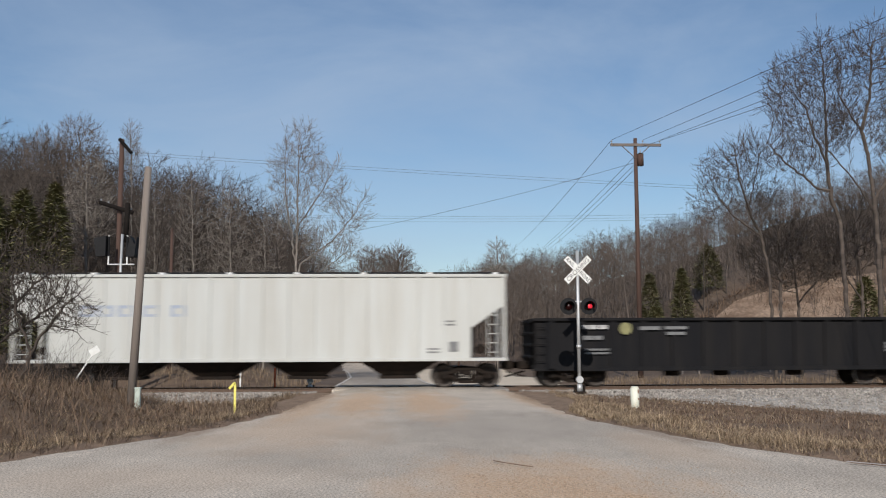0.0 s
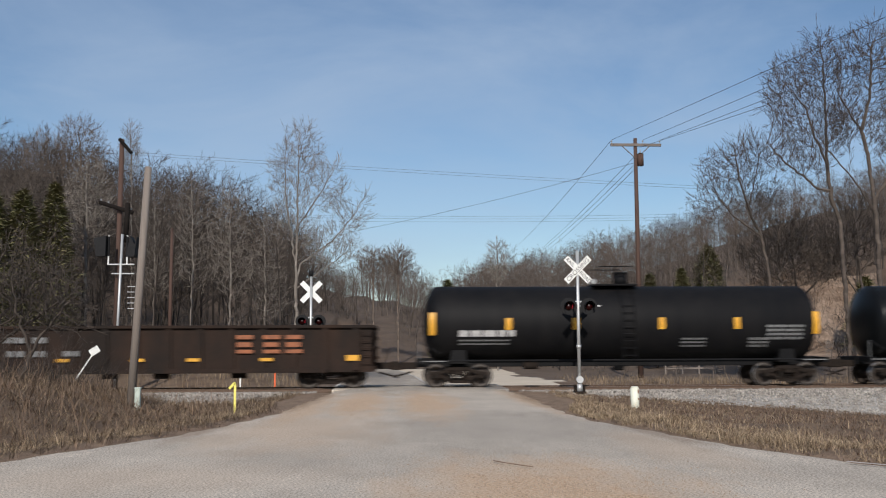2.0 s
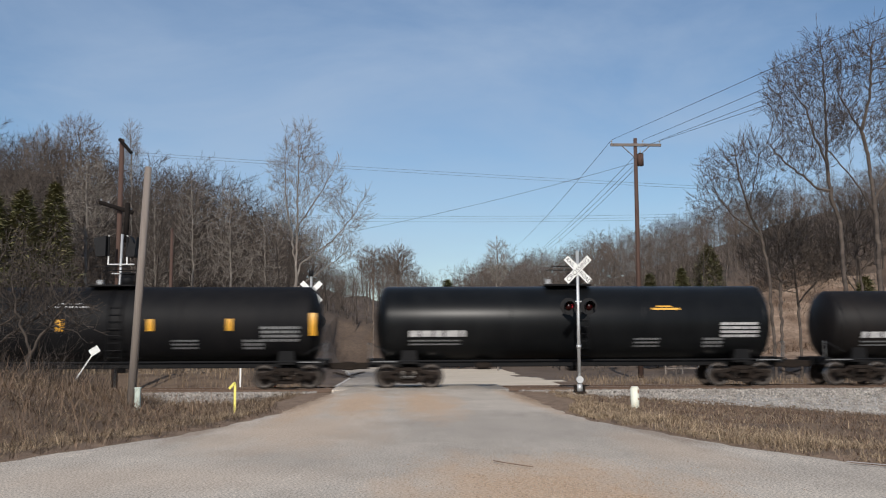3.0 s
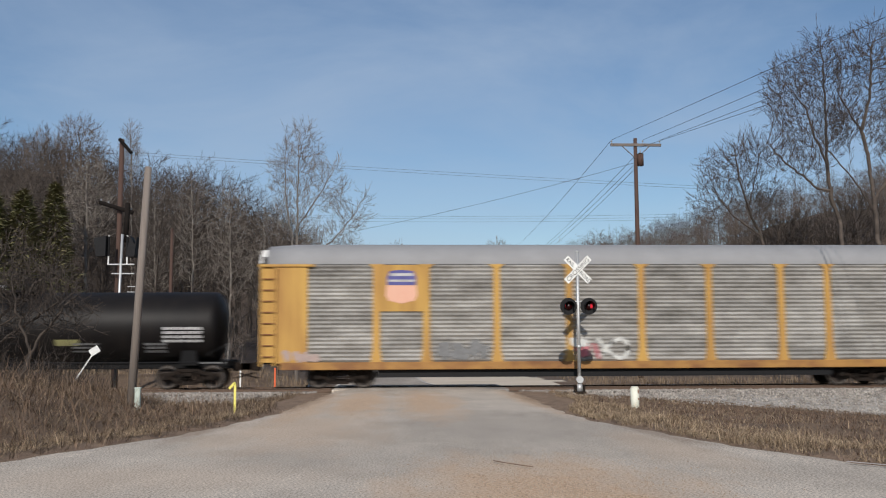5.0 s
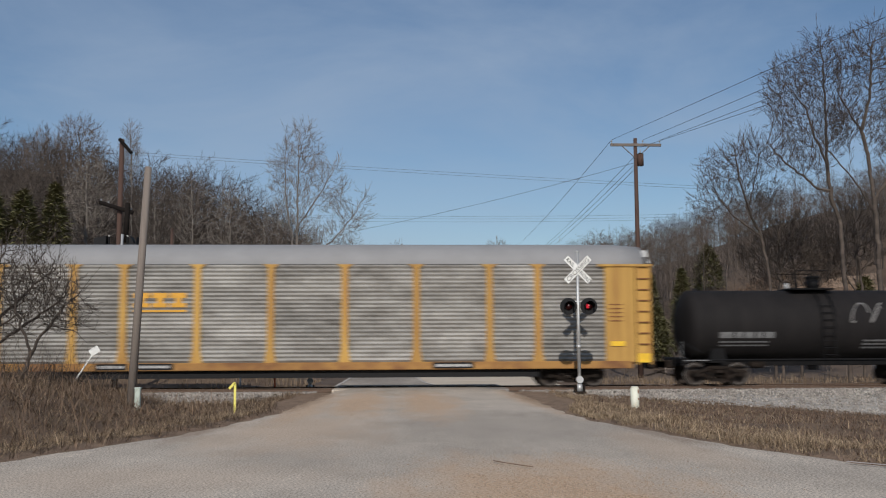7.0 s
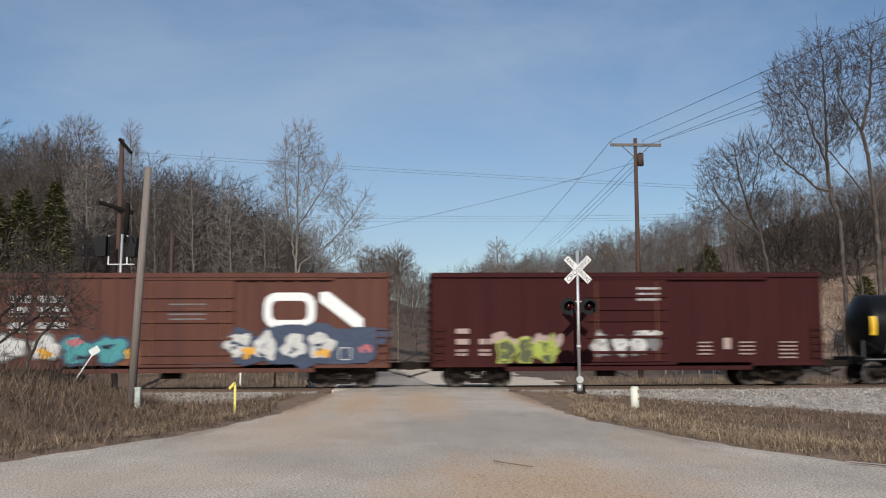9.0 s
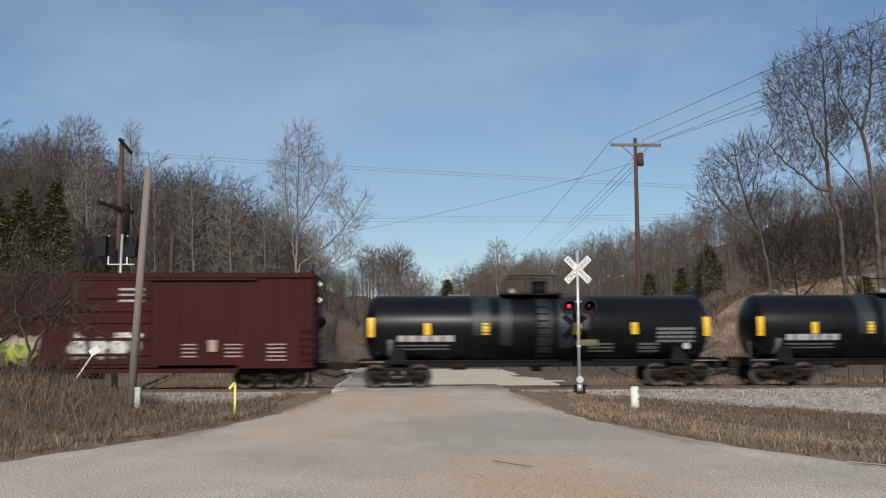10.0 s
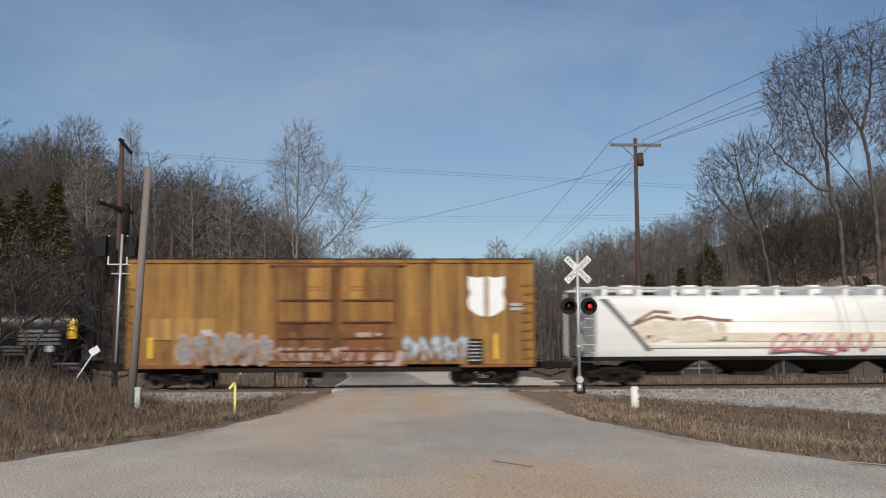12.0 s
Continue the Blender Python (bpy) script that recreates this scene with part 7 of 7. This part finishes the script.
        marks(car, "stencil", [(-h + 0.95, -h + 1.45, 2.1, 2.3)] + scrawl(-h + 0.95, 1.9, 0.5, 0.22, 1, 2) + scrawl(-h + 1.85, 1.9, 0.5, 0.22, 1, 3) + scrawl(-h + 0.95, 1.5, 0.45, 0.1, 2, 4) + scrawl(-h + 1.85, 1.5, 0.45, 0.1, 2, 5), M["g_pink"], y, "faded pinkish stencil lettering")
        spray(car, -h + 2.5, 1.5, 1.1, 0.8, M["g_pink"], 33, FACE + 0.04, n=3, label="faded pink spray")
        spray(car, -h + 4.1, 1.2, 0.9, 0.9, M["g_pink"], 36, FACE + 0.04, n=4)
        bubbles(car, -h + 2.55, 0.78, 2.35, 1.35, 3, M["g_olive"], M["g_lime"], 31, FACE + 0.02, "olive spray shapes with lime edges")
        spray(car, -h + 3.95, 0.95, 0.8, 1.1, M["g_lime"], 38, FACE - 0.012, n=3, elong=0.8)
        bubbles(car, d0 + 0.25, 1.05, 2.2, 1.25, 3, M["g_white"], M["stencil_dim"], 32, FACE - 0.036, "white spray shapes on the door", 0.05)
        spray(car, d0 + 2.0, 1.95, 0.9, 0.3, M["g_white"], 37, FACE - 0.036, n=3)
        spray(car, d0 + 2.2, 1.3, 0.7, 0.7, M["stencil_dim"], 34, FACE - 0.036, n=3)
        marks(car, "stencil", scrawl(0.35, 3.9, 0.9, 0.09, 3, 7, 0.13), M["stencil"], FACE - 0.03)
        marks(car, "stencil", scrawl(2.75, 1.75, 0.55, 0.06, 4, 8, 0.09) + scrawl(4.4, 1.75, 0.6, 0.06, 4, 9, 0.09) + scrawl(6.0, 1.75, 0.7, 0.06, 5, 10, 0.09) + [(3.75, 4.05, 1.45, 1.9)], M["g_pink"], y, "small faded stencil lettering")
    else:
        shieldp = [(5.3, 4.35), (5.65, 4.28), (6.0, 4.35), (6.35, 4.28), (6.7, 4.35), (6.72, 3.95), (6.62, 3.7), (6.74, 3.35), (6.66, 3.05), (6.4, 2.85), (6.0, 2.72), (5.6, 2.85), (5.34, 3.05), (5.26, 3.35), (5.38, 3.7), (5.28, 3.95)]
        part("emblem", prism(B(), shieldp, FACE - 0.008, FACE + 0.01), M["white_paint"], car, "white shield emblem")
        marks(car, "emblem_gap", [(5.92, 6.08, 2.74, 4.33)], M["box_gold"], FACE - 0.012)
        marks(car, "patch", [(-h + 0.9, -h + 1.7, 1.9, 2.72), (-h + 1.85, -h + 2.6, 1.9, 2.72), (-h + 2.75, -h + 3.4, 2.0, 2.72)], M["box_pale"], FACE - 0.0, "paler repainted patch")
        marks(car, "stencil", [(-h + 2.85, -h + 3.25, 2.05, 2.3)] + scrawl(6.95, 3.3, 0.5, 0.12, 2, 5), M["stencil"], FACE - 0.005)
        bubbles(car, -h + 1.9, 0.8, 3.7, 1.5, 6, M["g_grey"], M["g_pink"], 41, FACE, "pale grey and pink spray shapes")
        spray(car, -h + 2.4, 0.9, 3.0, 0.9, M["g_rust"], 42, FACE - 0.034, n=12, elong=0.35)
        spray(car, d0, 0.85, 4.8, 0.75, M["g_pink"], 43, FACE - 0.04, n=16, elong=0.7)
        spray(car, d0, 0.9, 4.8, 0.7, M["rust"], 45, FACE - 0.055, n=18, elong=0.4)
        bubbles(car, 2.75, 0.85, 2.5, 1.4, 5, M["g_blue"], M["g_grey"], 44, FACE, "pale blue spray shapes")
        spray(car, 2.8, 0.9, 2.4, 0.9, M["rust"], 47, FACE - 0.034, n=7, elong=0.25)
        for i in range(16):
            z0 = 0.9 + 0.1 * (i % 4)
            marks(car, "rust_drip", [(-h + 0.7 + i * 0.98, -h + 0.7 + i * 0.98 + 0.05 + 0.03 * (i % 3), z0, z0 + 0.5 + 0.35 * (i % 5))], M["rust"], FACE + 0.044, "rust drip")
        marks(car, "stencil", scrawl(-1.4, 3.95, 1.0, 0.035, 2, 11, 0.09) + scrawl(0.7, 3.95, 1.2, 0.035, 2, 12, 0.09), M["rust"], FACE - 0.046)
        spray(car, 1.1, 1.95, 0.6, 0.25, M["g_pink"], 49, FACE - 0.05, n=3)
        marks(car, "data_board", [(5.25, 5.85, 0.9, 1.9)], M["black"], FACE - 0.002, "black data panel")
        marks(car, "stencil", scrawl(5.3, 1.8, 0.45, 0.05, 6, 6, 0.09), M["stencil"], FACE - 0.01)
        marks(car, "reflector", [(6.3, 6.42, 1.1, 2.1), (-h + 0.85, -h + 1.0, 1.2, 2.0)], M["amber_bright"], FACE - 0.004)


def white_hopper(s0, s1):
    car, h = rail_car("covered_hopper", s0, s1, "bright white rounded-side covered hopper with brown drips and red graffiti", "rail car", 1.55)
    b0, b1 = -h + 0.8, h - 0.8
    prof = [(1.35, 1.12), (1.5, 1.55), (1.55, 2.3), (1.55, 3.0), (1.48, 3.35), (1.25, 3.55), (0.8, 3.62), (0, 3.65)]
    prof = prof + [(-y, z) for y, z in prof[-2::-1]]
    bm = B()
    A = [bm.verts.new((b0, y, z)) for y, z in prof]
    C = [bm.verts.new((b1, y, z)) for y, z in prof]
    for i in range(len(prof) - 1):
        bm.faces.new((A[i], C[i], C[i + 1], A[i + 1])).smooth = True
    bm.faces.new(A)
    bm.faces.new(C)
    part("body", bm, M["hopper_bright"], car)
    for k in (-1, 1):
        part("side_sill", box(B(), -h, h, k * 1.5 - 0.05, k * 1.5 + 0.05, 1.02, 1.18, 0.01), M["black"], car)
        bm = prism(B(), [(k * (h - 0.95), 3.45), (k * (h - 1.25), 3.45), (k * (h - 3.0), 1.45), (k * (h - 2.75), 1.45)], FACE - 0.012, FACE + 0.08)
        part("slope_band", bm, M["stencil_dim"], car, "grey slanted end band")
        part("end_platform", box(B(), min(k * h, k * (h - 1.1)), max(k * h, k * (h - 1.1)), -1.45, 1.45, 1.05, 1.12), M["hopper_white"], car)
        for y in (-1.45, 1.45):
            part("corner_post", box(B(), k * (h - 0.12) - 0.05, k * (h - 0.12) + 0.05, y - 0.05, y + 0.05, 1.12, 3.8), M["hopper_white"], car)
        ladder(car, k * (h - 0.5) - 0.22, k * (h - 0.5) + 0.22, 1.15, 3.85, 8, M["hopper_white"], -1.35)
        part("end_sheet", box(B(), k * (h - 1.0) - 0.03, k * (h - 1.0) + 0.03, -1.2, 1.2, 1.15, 2.6), M["steel_dark"], car)
    bm = B()
    for y in (-1.3, -0.8, 0.8, 1.3):
        box(bm, -h + 0.1, h - 0.1, y - 0.03, y + 0.03, 3.86, 3.93)
    part("running_board", bm, M["galv"], car)
    for i in range(12):
        x = b0 + 0.4 + (b1 - b0 - 0.8) * i / 11
        part("board_bracket", box(B(), x - 0.08, x + 0.08, -1.3, 1.3, 3.5, 3.98, 0.01), M["hopper_bright"], car)
    for i in range(6):
        x = b0 + 1.6 + (b1 - b0 - 3.2) * i / 5
        part("roof_hatch", rod(B(), (x, 0, 3.63), (x, 0, 4.06), 0.42, 0.3, 14), M["hopper_bright"], car)
    hoppers(car, [-5.2, -1.75, 1.7, 5.15], 1.3, 1.05, 0.42, M["steel_dark"])
    y = FACE - 0.0
    strokes(car, [[(b0 + 1.3, 2.35), (b0 + 1.8, 2.55), (b0 + 2.4, 2.75), (b0 + 3.2, 2.62)], [(b0 + 3.4, 2.62), (b0 + 4.1, 2.72), (b0 + 4.9, 2.6), (b0 + 5.4, 2.58)], [(b0 + 1.5, 2.5), (b0 + 2.3, 2.95), (b0 + 2.9, 2.9)], [(b0 + 2.0, 1.95), (b0 + 2.8, 1.98)]], 0.06, M["g_rust"], y=y, label="brown drip outline")
    spray(car, b0 + 1.8, 1.75, 3.2, 0.85, M["tan_stain"], 51, y, n=9, elong=1.6, label="tan stained patch")
    marks(car, "drip_line", [(b0 + 2.4, b1 - 0.6, 2.52, 2.55), (b0 + 2.0, b1 - 0.6, 1.52, 1.62), (b0 + 3.0, b1 - 0.6, 1.75, 2.1)], M["tan_stain"], y, "tan weathered band")
    marks(car, "placard", [(b0 + 4.5, b0 + 5.2, 1.76, 1.95)], M["olive_plate"], y - 0.004)
    cv = []
    for i in range(5):
        cx = b0 + 7.4 + i * 0.85
        cv.append([(cx + (0.42 - 0.03 * i) * math.cos(a + i), 1.72 + 0.32 * math.sin(a * (1.2 + 0.15 * i) + i)) for a in [0.5 * j for j in range(13)]])
    cv.append([(b0 + 6.9, 1.35), (b0 + 8.2, 1.42), (b0 + 9.6, 1.3)])
    strokes(car, cv, 0.035, M["g_red"], y=FACE, label="dark red looping spray tag")


covered_hopper(-14.62, 4.41)
gondola(5.4, 21.65, 2.70, M["gon_black"], "black steel gondola car with a round emblem", "black")
gondola(23.2, 39.1, 2.46, M["gon_brown"], "rusty brown gondola car with orange lettering", "brown")
tank_car(41.0, 56.9, 1.50, 2.53, M["tank_black"], "satin black tank car with amber reflective strips", "amber", 61)
tank_car(59.0, 75.0, 1.50, 2.53, M["tank_gloss"], "glossy black tank car with white stencils", "gloss", 64)
tank_car(77.1, 93.1, 1.40, 2.42, M["tank_brown"], "dusty black tank car with an olive placard", "brown", 67)
autorack(94.42, 121.72, "shield")
autorack(122.82, 150.03, "name")
tank_car(151.35, 162.6, 1.42, 2.43, M["tank_dull"], "short dull black tank car with a grey spray tag", "dull", 70)
boxcar(164.33, 179.76, 4.42, M["box_brown"], "faded red-brown boxcar with a white emblem and graffiti", "brown")
boxcar(181.4, 196.95, 4.42, M["box_red"], "dark red smooth-sided boxcar with lime graffiti", "red")
tank_car(198.85, 212.77, 1.32, 2.34, M["tank_gloss"], "black tank car with spill stains and yellow strips", "spill", 73)
tank_car(214.35, 228.3, 1.32, 2.34, M["tank_gloss"], "black tank car with spill stains and yellow strips", "spill", 76)
boxcar(230.1, 245.85, 4.98, M["box_gold"], "weathered gold boxcar with a white shield and graffiti", "gold")
white_hopper(247.5, 265.3)


# ---- movement ----
def run(t):
    """Metres that the train has gone to the left."""
    return 19.88 * t + 0.0125 * t * t


def motions():
    for car, c in CARS:
        walk(car, [(0.5 * i, pose(c - run(0.5 * i), TRACK_Y, 0)) for i in range(25)])
    turns = [(i / FPS, math.degrees(run(i / FPS) / R_WHEEL)) for i in range(12 * FPS + 1)]
    for w, x in WHEELS:
        walk(w, [(t, pose(x, 0, R_WHEEL, 0, -a, 0)) for t, a in turns])
    # the lamps' glowing sides come to the front by turns, 0.6 s each
    for phase, lamps in ((0.35, BULBS[0]), (0.95, BULBS[1])):
        for lamp in lamps:
            at, rows, t, a = lamp.matrix_basis.translation.copy(), [], 0.0, 0.0
            on = (((0 - phase) % 1.2) < 0.6)
            a = 0.0 if on else 180.0
            rows.append((0.0, a))
            k = phase - 1.2
            while k < 12:
                if k > 0.05:
                    b = a + 180
                    rows += [(k - 0.033, a), (k, a + 60), (k + 0.034, a + 120), (k + 0.067, b)]
                    a = b
                k += 0.6
            rows = [r for r in rows if r[0] < 11.95] + [(12.0, a if rows[-1][0] < 11.95 else rows[-1][1])]
            walk(lamp, [(t, pose(at.x, at.y, at.z, 0, 0, a + (58 if lamps is BULBS[0] else 14))) for t, a in rows])


motions()
